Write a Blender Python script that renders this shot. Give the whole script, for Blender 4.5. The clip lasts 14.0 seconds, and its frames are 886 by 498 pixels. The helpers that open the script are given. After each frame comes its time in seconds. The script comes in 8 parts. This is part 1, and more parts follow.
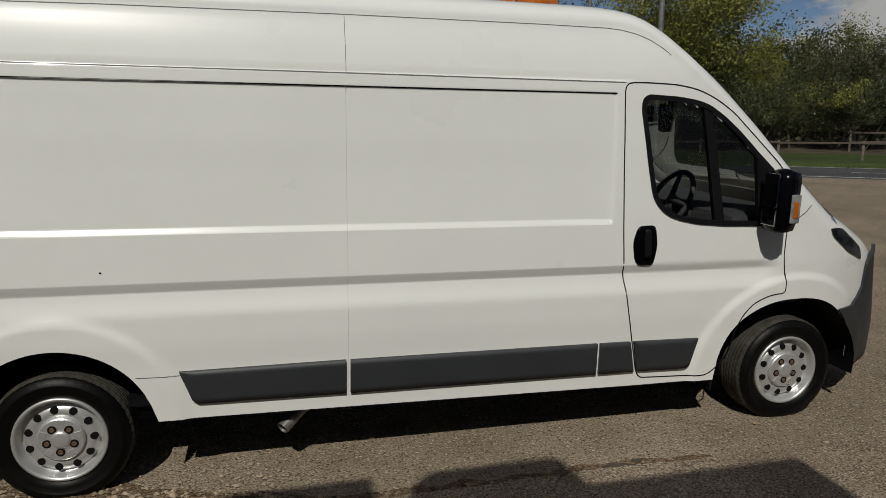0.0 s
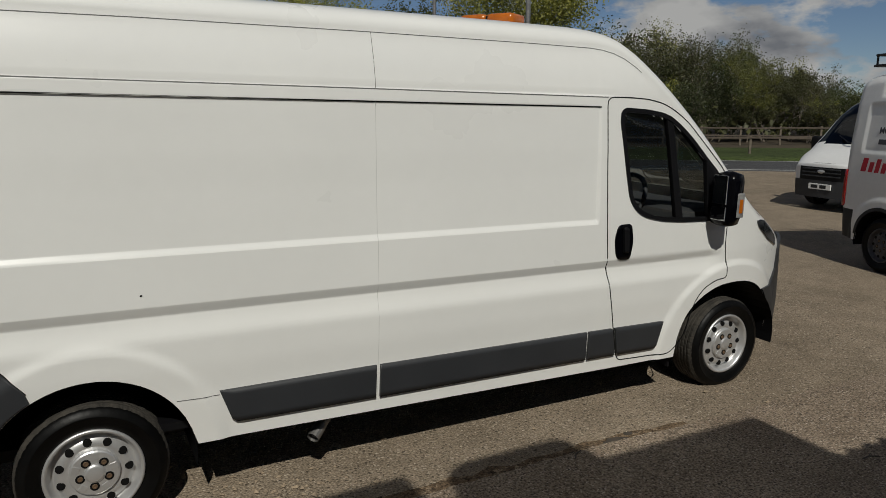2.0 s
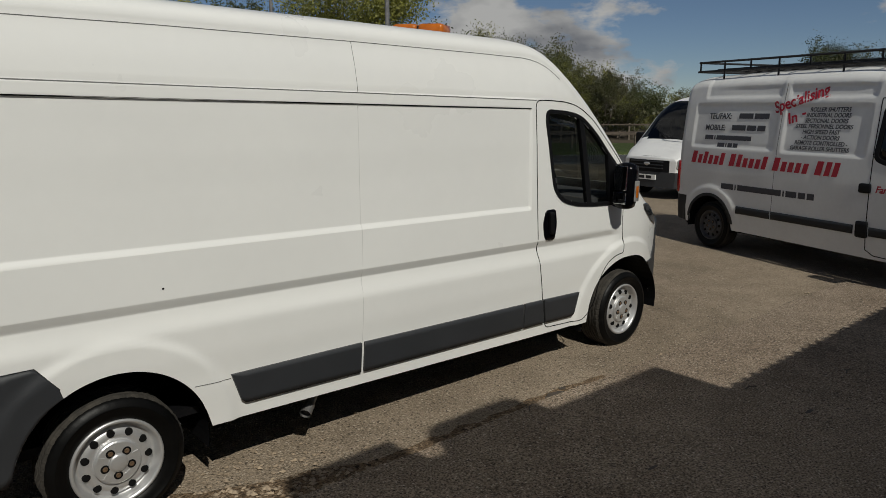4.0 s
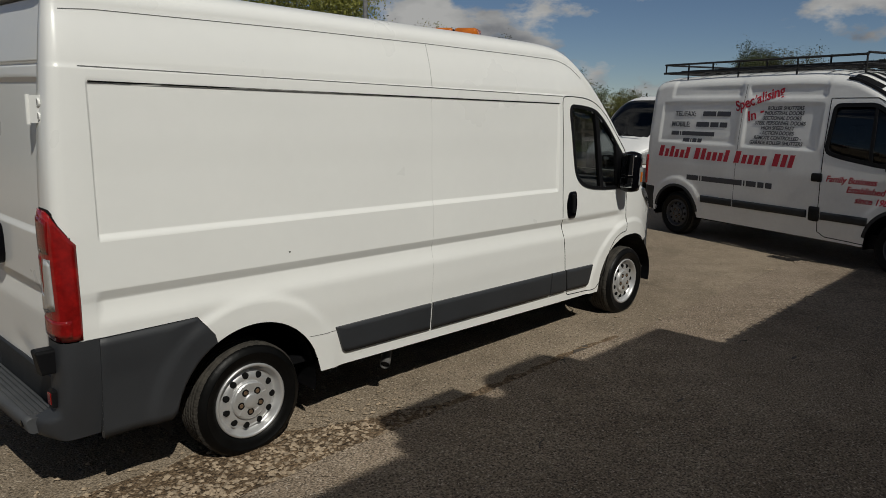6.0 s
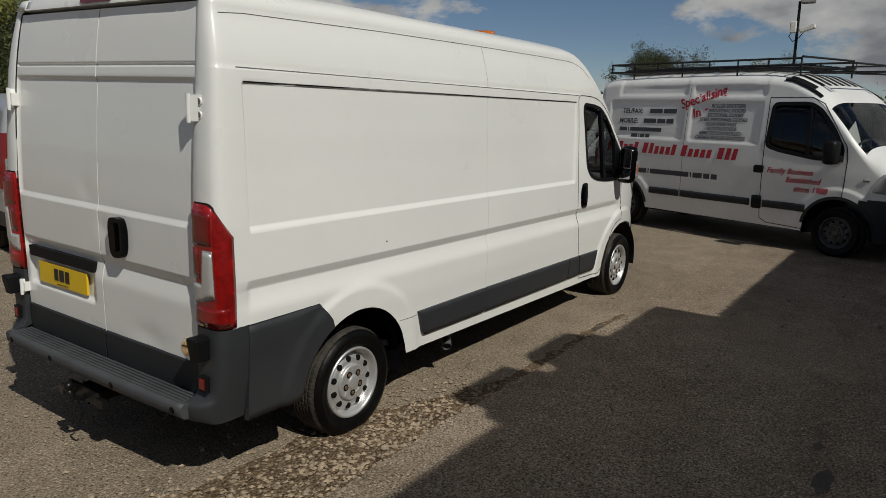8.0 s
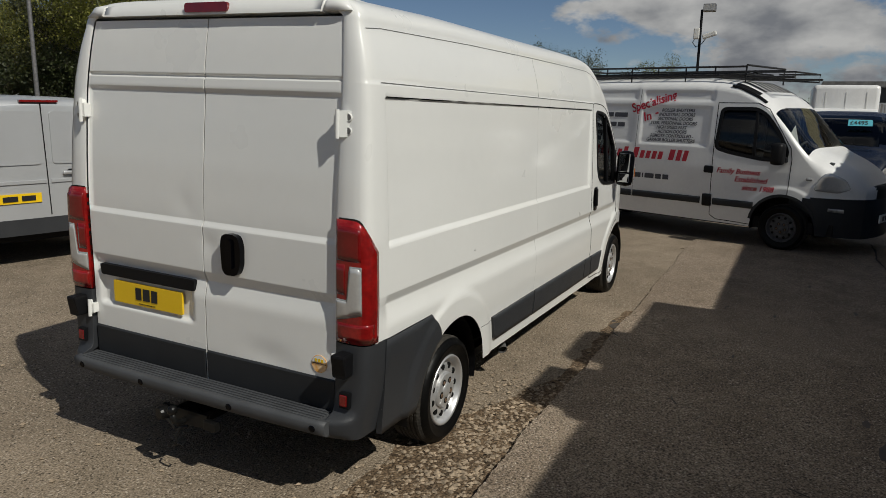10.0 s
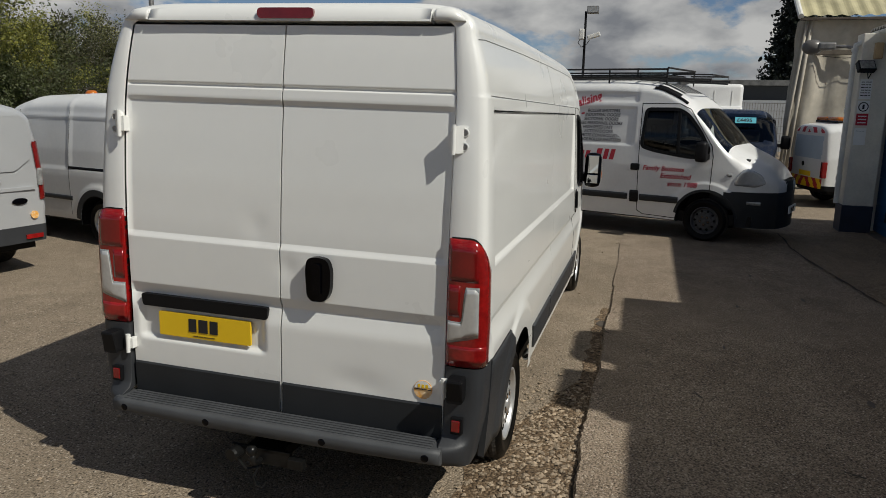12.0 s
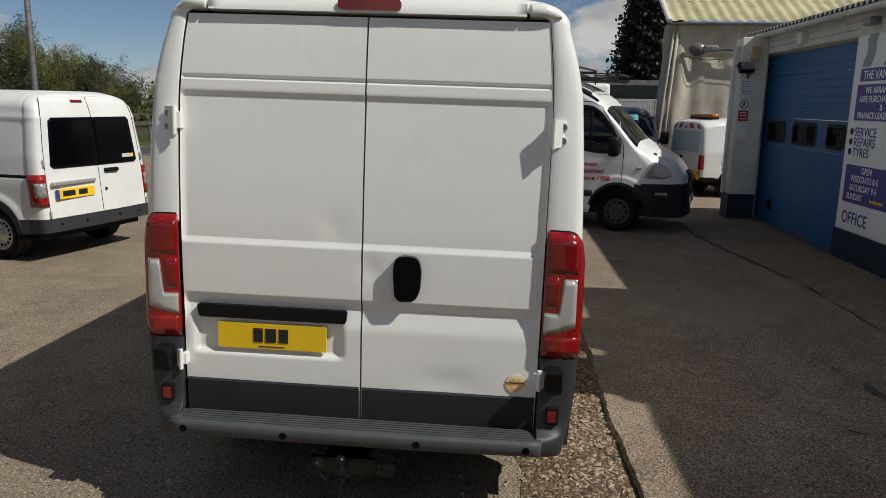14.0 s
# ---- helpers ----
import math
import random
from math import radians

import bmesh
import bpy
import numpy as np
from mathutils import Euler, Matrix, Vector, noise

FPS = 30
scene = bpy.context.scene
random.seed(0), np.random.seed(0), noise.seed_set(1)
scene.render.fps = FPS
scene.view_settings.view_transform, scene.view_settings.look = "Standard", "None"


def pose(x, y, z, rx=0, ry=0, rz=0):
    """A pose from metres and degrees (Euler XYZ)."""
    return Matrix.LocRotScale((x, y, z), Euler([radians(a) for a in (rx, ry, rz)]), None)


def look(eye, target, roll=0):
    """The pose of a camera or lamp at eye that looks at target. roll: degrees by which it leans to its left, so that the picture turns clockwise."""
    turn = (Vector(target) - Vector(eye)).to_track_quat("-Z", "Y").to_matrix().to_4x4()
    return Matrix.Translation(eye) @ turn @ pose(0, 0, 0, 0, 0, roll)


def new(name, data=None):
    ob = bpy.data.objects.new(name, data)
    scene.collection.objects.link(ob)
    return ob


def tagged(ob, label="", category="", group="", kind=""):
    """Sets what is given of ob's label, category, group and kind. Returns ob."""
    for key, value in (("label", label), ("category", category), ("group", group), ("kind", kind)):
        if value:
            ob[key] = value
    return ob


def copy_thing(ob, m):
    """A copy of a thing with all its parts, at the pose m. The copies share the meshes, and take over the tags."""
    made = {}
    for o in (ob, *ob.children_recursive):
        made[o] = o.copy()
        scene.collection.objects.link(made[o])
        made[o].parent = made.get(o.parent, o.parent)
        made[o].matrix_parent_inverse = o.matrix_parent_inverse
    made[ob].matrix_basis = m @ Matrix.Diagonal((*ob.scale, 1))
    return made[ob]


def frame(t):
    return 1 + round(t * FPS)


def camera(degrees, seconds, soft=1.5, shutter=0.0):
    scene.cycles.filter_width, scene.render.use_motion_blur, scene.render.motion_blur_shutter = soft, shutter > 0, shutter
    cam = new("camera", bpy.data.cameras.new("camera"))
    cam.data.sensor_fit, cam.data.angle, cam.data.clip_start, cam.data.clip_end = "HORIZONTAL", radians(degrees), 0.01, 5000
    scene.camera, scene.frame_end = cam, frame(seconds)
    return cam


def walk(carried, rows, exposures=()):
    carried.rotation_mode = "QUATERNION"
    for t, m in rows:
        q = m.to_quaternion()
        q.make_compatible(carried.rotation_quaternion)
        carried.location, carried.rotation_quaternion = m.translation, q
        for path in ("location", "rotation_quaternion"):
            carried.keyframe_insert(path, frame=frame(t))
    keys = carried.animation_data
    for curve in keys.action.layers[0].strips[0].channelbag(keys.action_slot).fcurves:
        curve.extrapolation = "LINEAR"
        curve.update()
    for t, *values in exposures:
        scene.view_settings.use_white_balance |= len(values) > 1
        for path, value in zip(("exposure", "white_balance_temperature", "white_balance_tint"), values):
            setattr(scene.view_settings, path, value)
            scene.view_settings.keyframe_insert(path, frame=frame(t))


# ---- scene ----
cam = camera(63.3, 14.0, soft=0.55)
METRES, EYE, TILT, LEAN, TURN = 7.548, 1.811, 0.0, 0.0, -14.0
ROWS = [
    (0.0, 0.0, 0.0, 0.0, 0.01, -10.35, -0.03),
    (0.5, -0.038, 0.0, -0.0019, -3.17, -10.66, 0.0),
    (1.0, -0.0694, 0.0047, 0.0012, -6.07, -10.72, 0.07),
    (1.5, -0.0985, -0.0037, 0.0075, -10.61, -10.59, 0.01),
    (2.0, -0.132, -0.0121, 0.0124, -13.56, -10.73, 0.02),
    (2.5, -0.1632, -0.0163, 0.0158, -14.24, -10.74, -0.06),
    (3.0, -0.1936, -0.0192, 0.0157, -20.85, -10.9, 0.03),
    (5.5, -0.3531, -0.0657, 0.0125, -30.27, -10.94, -0.2),
    (6.0, -0.3899, -0.0678, 0.01, -32.35, -11.0, -0.46),
    (6.5, -0.4213, -0.0607, 0.0082, -34.2, -11.19, -0.49),
    (7.0, -0.4571, -0.0464, 0.0085, -35.71, -11.12, -0.59),
    (7.5, -0.5003, -0.0373, 0.0106, -38.62, -10.98, -0.62),
    (8.0, -0.5352, -0.0196, 0.0113, -40.66, -11.28, -0.66),
    (10.5, -0.6765, 0.1115, 0.0219, -51.9, -11.37, -0.89),
    (11.0, -0.6962, 0.1426, 0.0234, -54.42, -11.51, -0.8),
    (11.5, -0.7096, 0.1749, 0.028, -56.97, -11.61, -0.85),
    (12.0, -0.7248, 0.2097, 0.0288, -60.06, -11.54, -0.87),
    (12.5, -0.7345, 0.2419, 0.0296, -63.04, -11.63, -0.83),
    (13.0, -0.745, 0.2738, 0.0289, -65.72, -11.48, -0.87),
    (13.5, -0.7667, 0.3034, 0.0272, -69.09, -11.29, -0.93),
    (14.0, -0.7815, 0.3375, 0.0246, -71.53, -11.47, -0.87),
]
walk(cam, [(t, pose(0.999, -4.485, EYE, TILT, LEAN, TURN) @ pose(METRES * x, METRES * y, METRES * z, 90 + pitch, roll, yaw)) for t, x, y, z, yaw, pitch, roll in ROWS],
     exposures=[(0.0, -0.26), (3.0, -0.18), (6.5, -0.14), (8.0, -0.08), (11.0, 0.12), (14.0, 0.32)])

# ---------- sky, sun ----------
SUN_AZ, SUN_EL = math.atan2(-0.94, -0.337), radians(46.0)
world = bpy.data.worlds.new("world")
scene.world = world
world.use_nodes = True
wn, wl = world.node_tree.nodes, world.node_tree.links
wn.clear()
sky = wn.new("ShaderNodeTexSky")
sky.sky_type, sky.sun_disc = "NISHITA", False
sky.sun_elevation, sky.sun_rotation = SUN_EL, math.pi / 2 - SUN_AZ
sky.air_density, sky.dust_density, sky.ozone_density = 0.85, 0.0, 3.0
sky.altitude = 1500.0
gen = wn.new("ShaderNodeTexCoord")
cmap = wn.new("ShaderNodeMapping")
cmap.inputs["Scale"].default_value = (1.0, 1.0, 2.1)
cmap.inputs["Location"].default_value = (0.35, 0.1, 0.2)
cn = wn.new("ShaderNodeTexNoise")
cn.inputs["Scale"].default_value, cn.inputs["Detail"].default_value, cn.inputs["Roughness"].default_value = 3.4, 12.0, 0.58
cr = wn.new("ShaderNodeValToRGB")
cr.color_ramp.elements[0].position, cr.color_ramp.elements[1].position = 0.503, 0.552
cn2 = wn.new("ShaderNodeTexNoise")
cn2.inputs["Scale"].default_value, cn2.inputs["Detail"].default_value = 9.0, 8.0
cc = wn.new("ShaderNodeValToRGB")
cc.color_ramp.elements[0].color, cc.color_ramp.elements[1].color = (3.5, 3.7, 4.05, 1), (9.3, 9.3, 9.1, 1)
cc.color_ramp.elements[0].position, cc.color_ramp.elements[1].position = 0.34, 0.62
cmix = wn.new("ShaderNodeMixRGB")
bg = wn.new("ShaderNodeBackground")
bg.inputs["Strength"].default_value = 0.045
wo = wn.new("ShaderNodeOutputWorld")
wl.new(gen.outputs["Generated"], cmap.inputs["Vector"])
wl.new(cmap.outputs["Vector"], cn.inputs["Vector"])
wl.new(cmap.outputs["Vector"], cn2.inputs["Vector"])
wl.new(cn.outputs["Fac"], cr.inputs["Fac"])
wl.new(cn2.outputs["Fac"], cc.inputs["Fac"])
wl.new(cr.outputs["Color"], cmix.inputs["Fac"])
wl.new(sky.outputs["Color"], cmix.inputs["Color1"])
wl.new(cc.outputs["Color"], cmix.inputs["Color2"])
wl.new(cmix.outputs["Color"], bg.inputs["Color"])
wl.new(bg.outputs["Background"], wo.inputs["Surface"])

sun = new("sun", bpy.data.lights.new("sun", "SUN"))
sun.data.energy, sun.data.angle, sun.data.color = 3.35, radians(0.53), (0.99, 0.965, 0.875)
sun.matrix_basis = look((math.cos(SUN_AZ) * 20, math.sin(SUN_AZ) * 20, 20 * math.tan(SUN_EL)), (0, 0, 0))


# ---------- materials ----------
def mat(name, colour, rough=0.6, metal=0.0, var=0.12, scale=4.0, bump=0.0, bscale=60.0, coat=0.0, colour2=None, spec=0.5):
    """A surface with two scales of variation: broad stains and fine grain."""
    m = bpy.data.materials.new(name)
    m.use_nodes = True
    n, l = m.node_tree.nodes, m.node_tree.links
    b = n["Principled BSDF"]
    tc = n.new("ShaderNodeTexCoord")
    n1, n2 = n.new("ShaderNodeTexNoise"), n.new("ShaderNodeTexNoise")
    n1.inputs["Scale"].default_value, n1.inputs["Detail"].default_value = scale, 5
    n2.inputs["Scale"].default_value, n2.inputs["Detail"].default_value = bscale, 3
    for k in (n1, n2):
        l.new(tc.outputs["Object"], k.inputs["Vector"])
    add = n.new("ShaderNodeMath")
    add.operation = "MULTIPLY_ADD"
    l.new(n2.outputs["Fac"], add.inputs[0])
    add.inputs[1].default_value = 0.35
    l.new(n1.outputs["Fac"], add.inputs[2])
    ramp = n.new("ShaderNodeValToRGB")
    c2 = colour2 or tuple(max(0.0, c * (1 - 2 * var)) for c in colour)
    ramp.color_ramp.elements[0].position, ramp.color_ramp.elements[1].position = 0.42, 0.86
    ramp.color_ramp.elements[0].color, ramp.color_ramp.elements[1].color = (*c2, 1), (*colour, 1)
    l.new(add.outputs[0], ramp.inputs["Fac"])
    l.new(ramp.outputs["Color"], b.inputs["Base Color"])
    mr = n.new("ShaderNodeMapRange")
    mr.inputs["To Min"].default_value, mr.inputs["To Max"].default_value = rough * 0.85, min(1.0, rough * 1.2)
    l.new(n1.outputs["Fac"], mr.inputs["Value"])
    l.new(mr.outputs["Result"], b.inputs["Roughness"])
    b.inputs["Metallic"].default_value = metal
    b.inputs["Coat Weight"].default_value = coat
    b.inputs["Coat Roughness"].default_value = 0.08
    b.inputs["Specular IOR Level"].default_value = spec
    if bump:
        bp = n.new("ShaderNodeBump")
        bp.inputs["Strength"].default_value, bp.inputs["Distance"].default_value = bump, 0.004
        l.new(n2.outputs["Fac"], bp.inputs["Height"])
        l.new(bp.outputs["Normal"], b.inputs["Normal"])
    return m


def glass(name, tint=(0.75, 0.82, 0.80), rough=0.0, dark=0.0):
    m = bpy.data.materials.new(name)
    m.use_nodes = True
    n, l = m.node_tree.nodes, m.node_tree.links
    b = n["Principled BSDF"]
    b.inputs["Base Color"].default_value = (*tint, 1)
    b.inputs["Roughness"].default_value = rough
    b.inputs["Metallic"].default_value = 0.0
    b.inputs["IOR"].default_value = 1.45
    tr = n.new("ShaderNodeBsdfTransparent")
    tr.inputs["Color"].default_value = (*[t * (1 - dark) for t in tint], 1)
    gl = n.new("ShaderNodeBsdfGlossy")
    gl.inputs["Roughness"].default_value = rough
    fr = n.new("ShaderNodeFresnel")
    fr.inputs["IOR"].default_value = 1.5
    mx = n.new("ShaderNodeMixShader")
    l.new(fr.outputs["Fac"], mx.inputs["Fac"])
    l.new(tr.outputs["BSDF"], mx.inputs[1])
    l.new(gl.outputs["BSDF"], mx.inputs[2])
    l.new(mx.outputs["Shader"], n["Material Output"].inputs["Surface"])
    return m


WHITE = mat("white_van_paint", (0.80, 0.80, 0.775), 0.28, var=0.02, scale=1.2, bscale=14, coat=0.5)
WHITE2 = mat("aged_white_paint", (0.74, 0.74, 0.73), 0.34, var=0.06, scale=1.6, bscale=20, coat=0.25)
SILVER = mat("silver_paint", (0.52, 0.53, 0.54), 0.30, metal=0.35, var=0.04, scale=1.5, bscale=200, coat=0.3)
NAVY = mat("dark_blue_paint", (0.006, 0.010, 0.022), 0.25, var=0.08, coat=0.4)
PLASTIC = mat("grey_moulded_plastic", (0.030, 0.032, 0.036), 0.5, var=0.08, scale=5, bump=0.12, bscale=260)
PLASTIC2 = mat("worn_step_plastic", (0.062, 0.065, 0.070), 0.6, var=0.15, scale=6, bump=0.15, bscale=220)
BLACK = mat("black_plastic", (0.006, 0.006, 0.007), 0.50, var=0.1, bump=0.05, bscale=200, spec=0.2)
GLOSS = mat("gloss_black", (0.002, 0.002, 0.003), 0.12, var=0.1, spec=0.14)
GAP = mat("panel_gap", (0.007, 0.007, 0.007), 0.8, var=0.1, spec=0.1)
RUBBER = mat("tyre_sidewall", (0.004, 0.004, 0.004), 0.42, var=0.25, scale=9, bump=0.12, bscale=120, spec=0.14)
TREAD = mat("dusty_tread", (0.050, 0.044, 0.036), 0.9, var=0.35, scale=14, bump=0.3, bscale=90)
RIM = mat("silver_wheel_trim", (0.62, 0.62, 0.62), 0.36, metal=0.65, var=0.06, scale=9, bscale=90)
STEEL = mat("dirty_steel", (0.32, 0.31, 0.30), 0.45, metal=0.8, var=0.2, scale=12, bump=0.1)
RED = mat("red_lens", (0.34, 0.010, 0.009), 0.12, var=0.30, scale=11, coat=0.6)
REDD = mat("dark_red_lens", (0.20, 0.005, 0.005), 0.14, var=0.15, scale=14, coat=0.6)
CLEAR = mat("clear_lens", (0.44, 0.44, 0.43), 0.10, metal=0.35, var=0.25, scale=22, coat=0.7)
AMBER = mat("amber_lens", (0.50, 0.13, 0.010), 0.18, var=0.15, scale=12, coat=0.5)
YELLOW = mat("yellow_plate", (0.85, 0.55, 0.012), 0.35, var=0.03)
PWHITE = mat("white_plate", (0.78, 0.78, 0.76), 0.35, var=0.03)
INK = mat("black_ink", (0.012, 0.012, 0.014), 0.5, var=0.05)
CHARCOAL = mat("charcoal_vinyl", (0.05, 0.05, 0.06), 0.45, var=0.05)
REDINK = mat("red_vinyl", (0.42, 0.012, 0.03), 0.4, var=0.05)
CABIN = mat("cabin_plastic", (0.030, 0.031, 0.034), 0.7, var=0.1, bump=0.1)
SEAT = mat("seat_cloth", (0.035, 0.036, 0.040), 0.9, var=0.15, scale=20, bump=0.3)
GLASS = glass("window_glass", (0.90, 0.94, 0.92))
SCREEN = glass("windscreen_glass", (0.62, 0.68, 0.66), dark=0.15)
TINT = glass("tinted_glass", (0.30, 0.33, 0.34), dark=0.45)


# ---------- mesh helpers ----------
def part(name, bm, material, parent=None, label="", smooth=False):
    me = bpy.data.meshes.new(name)
    bm.normal_update()
    if smooth:
        for f in bm.faces:
            f.smooth = True
    bm.to_mesh(me)
    bm.free()
    for k in material if isinstance(material, (list, tuple)) else [material]:
        me.materials.append(k)
    ob = new(name, me)
    if parent is not None:
        ob.parent = parent
    if label:
        ob["label"] = label
    return ob


def same_mesh(name, ob, parent, m=None):
    k = new(name, ob.data)
    k.parent = parent
    if m is not None:
        k.matrix_basis = m
    return k


def root(name, m, label, category, group="", kind=""):
    e = new(name)
    e.empty_display_size = 0.2
    e.matrix_basis = m
    return tagged(e, label, category, group, kind)


def box(bm, x0, x1, y0, y1, z0, z1, bevel=0.0, m=None):
    x0, x1, y0, y1, z0, z1 = min(x0, x1), max(x0, x1), min(y0, y1), max(y0, y1), min(z0, z1), max(z0, z1)
    r = bmesh.ops.create_cube(bm, size=1.0)
    vs = r["verts"]
    for v in vs:
        v.co = Vector(((x0 + x1) / 2 + v.co.x * (x1 - x0), (y0 + y1) / 2 + v.co.y * (y1 - y0), (z0 + z1) / 2 + v.co.z * (z1 - z0)))
    if bevel:
        es = list({e for v in vs for e in v.link_edges})
        r2 = bmesh.ops.bevel(bm, geom=es, offset=bevel, segments=2, affect="EDGES", profile=0.6)
        vs = list({v for f in r2["faces"] for v in f.verts} | {v for v in vs if v.is_valid})
    if m is not None:
        for v in vs:
            v.co = m @ v.co
    return vs


def cyl(bm, a, b, r0, r1=None, seg=12, caps=True):
    """A tapered cylinder from a to b."""
    a, b = Vector(a), Vector(b)
    r1 = r0 if r1 is None else r1
    q = (b - a).to_track_quat("Z", "Y")
    rings = []
    for p, r in ((a, r0), (b, r1)):
        rings.append([bm.verts.new(p + q @ Vector((math.cos(2 * math.pi * i / seg) * r, math.sin(2 * math.pi * i / seg) * r, 0))) for i in range(seg)])
    for i in range(seg):
        j = (i + 1) % seg
        bm.faces.new((rings[0][i], rings[0][j], rings[1][j], rings[1][i]))
    if caps:
        bm.faces.new(rings[0][::-1])
        bm.faces.new(rings[1])


def tube(bm, pts, r, seg=8):
    pts = [Vector(p) for p in pts]
    prev = None
    for i, p in enumerate(pts):
        d = (pts[min(i + 1, len(pts) - 1)] - pts[max(i - 1, 0)]).normalized()
        q = d.to_track_quat("Z", "Y")
        ring = [bm.verts.new(p + q @ Vector((math.cos(2 * math.pi * k / seg) * r, math.sin(2 * math.pi * k / seg) * r, 0))) for k in range(seg)]
        if prev:
            best = min(range(seg), key=lambda s: sum((prev[k].co - ring[(k + s) % seg].co).length for k in range(seg)))
            ring = ring[best:] + ring[:best]
            for k in range(seg):
                j = (k + 1) % seg
                bm.faces.new((prev[k], prev[j], ring[j], ring[k]))
        else:
            bm.faces.new(ring[::-1])
        prev = ring
    bm.faces.new(prev)


def lathe(bm, profile, seg=48, axis="y", at=(0, 0, 0), close=False):
    """Turns (radius, along) pairs round an axis."""
    at = Vector(at)
    rings = []
    for r, s in profile:
        ring = []
        for i in range(seg):
            a = 2 * math.pi * i / seg
            c, d = math.cos(a) * r, math.sin(a) * r
            ring.append(bm.verts.new(at + (Vector((c, s, d)) if axis == "y" else Vector((c, d, s)) if axis == "z" else Vector((s, c, d)))))
        rings.append(ring)
    pairs = list(zip(rings, rings[1:])) + ([(rings[-1], rings[0])] if close else [])
    for p, q in pairs:
        for i in range(seg):
            j = (i + 1) % seg
            bm.faces.new((p[i], p[j], q[j], q[i]))
    return rings


def prism(bm, pts, d, fn):
    """An outline of (u, v) pairs given depth d; fn maps (u, v, w) into space."""
    a = [bm.verts.new(fn(u, v, 0.0)) for u, v in pts]
    b = [bm.verts.new(fn(u, v, d)) for u, v in pts]
    bm.faces.new(a)
    bm.faces.new(b[::-1])
    n = len(pts)
    for i in range(n):
        j = (i + 1) % n
        bm.faces.new((a[i], b[i], b[j], a[j]))
    bmesh.ops.recalc_face_normals(bm, faces=bm.faces)


def lerp(table, x):
    """Straight interpolation in a table of (x, value)."""
    if x <= table[0][0]:
        return table[0][1]
    for (a, p), (b, q) in zip(table, table[1:]):
        if x <= b:
            return p + (q - p) * (x - a) / (b - a)
    return table[-1][1]


def smooth_table(table, n=120, w=3):
    """The same table, sampled finely and rounded off."""
    x0, x1 = table[0][0], table[-1][0]
    xs = [x0 + (x1 - x0) * i / n for i in range(n + 1)]
    vs = np.array([lerp(table, x) for x in xs])
    for _ in range(w):
        vs[1:-1] = (vs[:-2] + 2 * vs[1:-1] + vs[2:]) / 4
    return list(zip(xs, vs.tolist()))


def step(a, b, x):
    t = min(1.0, max(0.0, (x - a) / (b - a)))
    return t * t * (3 - 2 * t)


def lin(a, b, x):
    return min(1.0, max(0.0, (x - a) / (b - a)))


def span(poly, x):
    """Lowest and highest v of a closed outline at u = x."""
    hits = []
    for (a, p), (b, q) in zip(poly, poly[1:] + poly[:1]):
        if a != b and min(a, b) <= x <= max(a, b):
            hits.append(p + (q - p) * (x - a) / (b - a))
    return (min(hits), max(hits)) if hits else (None, None)


def inside(poly, x, z):
    c = False
    for (a, p), (b, q) in zip(poly, poly[1:] + poly[:1]):
        if (p > z) != (q > z) and x < (b - a) * (z - p) / (q - p) + a:
            c = not c
    return c


def rounded(poly, r, n=5):
    """The outline with its corners rounded."""
    out = []
    m = len(poly)
    for i in range(m):
        p, c, q = (Vector(poly[(i + k) % m]) for k in (-1, 0, 1))
        d = min(r, (p - c).length * 0.45, (q - c).length * 0.45)
        a, b = c + (p - c).normalized() * d, c + (q - c).normalized() * d
        for k in range(n + 1):
            t = k / n
            out.append(tuple((a * (1 - t) + c * t) * (1 - t) + (c * (1 - t) + b * t) * t))
    return out


def grown(poly, d):
    """The outline moved outwards by d (anticlockwise outlines grow)."""
    n = len(poly)
    area = sum(poly[i][0] * poly[(i + 1) % n][1] - poly[(i + 1) % n][0] * poly[i][1] for i in range(n))
    s = 1 if area > 0 else -1
    out = []
    for i in range(n):
        a, c, b = (Vector(poly[(i + k) % n]) for k in (-1, 0, 1))
        t1 = (c - a).normalized() if (c - a).length > 1e-6 else (b - c).normalized()
        t2 = (b - c).normalized() if (b - c).length > 1e-6 else t1
        nrm = Vector((t1.y + t2.y, -(t1.x + t2.x)))
        nrm = nrm.normalized() if nrm.length > 1e-6 else Vector((t1.y, -t1.x))
        out.append(tuple(c + nrm * d * s))
    return out


def words(name, text, size, material, parent, m, depth=0.002, align="LEFT", shear=0.0, space=1.0, wide=1.0, bold=0.0, label=""):
    cu = bpy.data.curves.new(name, "FONT")
    cu.body, cu.size, cu.extrude, cu.align_x, cu.shear, cu.space_character, cu.offset = text, size, depth, align, shear, space, bold
    tmp = bpy.data.objects.new(name, cu)
    scene.collection.objects.link(tmp)
    dg = bpy.context.evaluated_depsgraph_get()
    me = bpy.data.meshes.new_from_object(tmp.evaluated_get(dg))
    bpy.data.objects.remove(tmp)
    bpy.data.curves.remove(cu)
    me.name = name
    if wide != 1.0:
        for v in me.vertices:
            v.co.x *= wide
    me.materials.clear()
    me.materials.append(material)
    ob = new(name, me)
    ob.parent = parent
    ob.matrix_basis = m
    if label:
        ob["label"] = label
    return ob


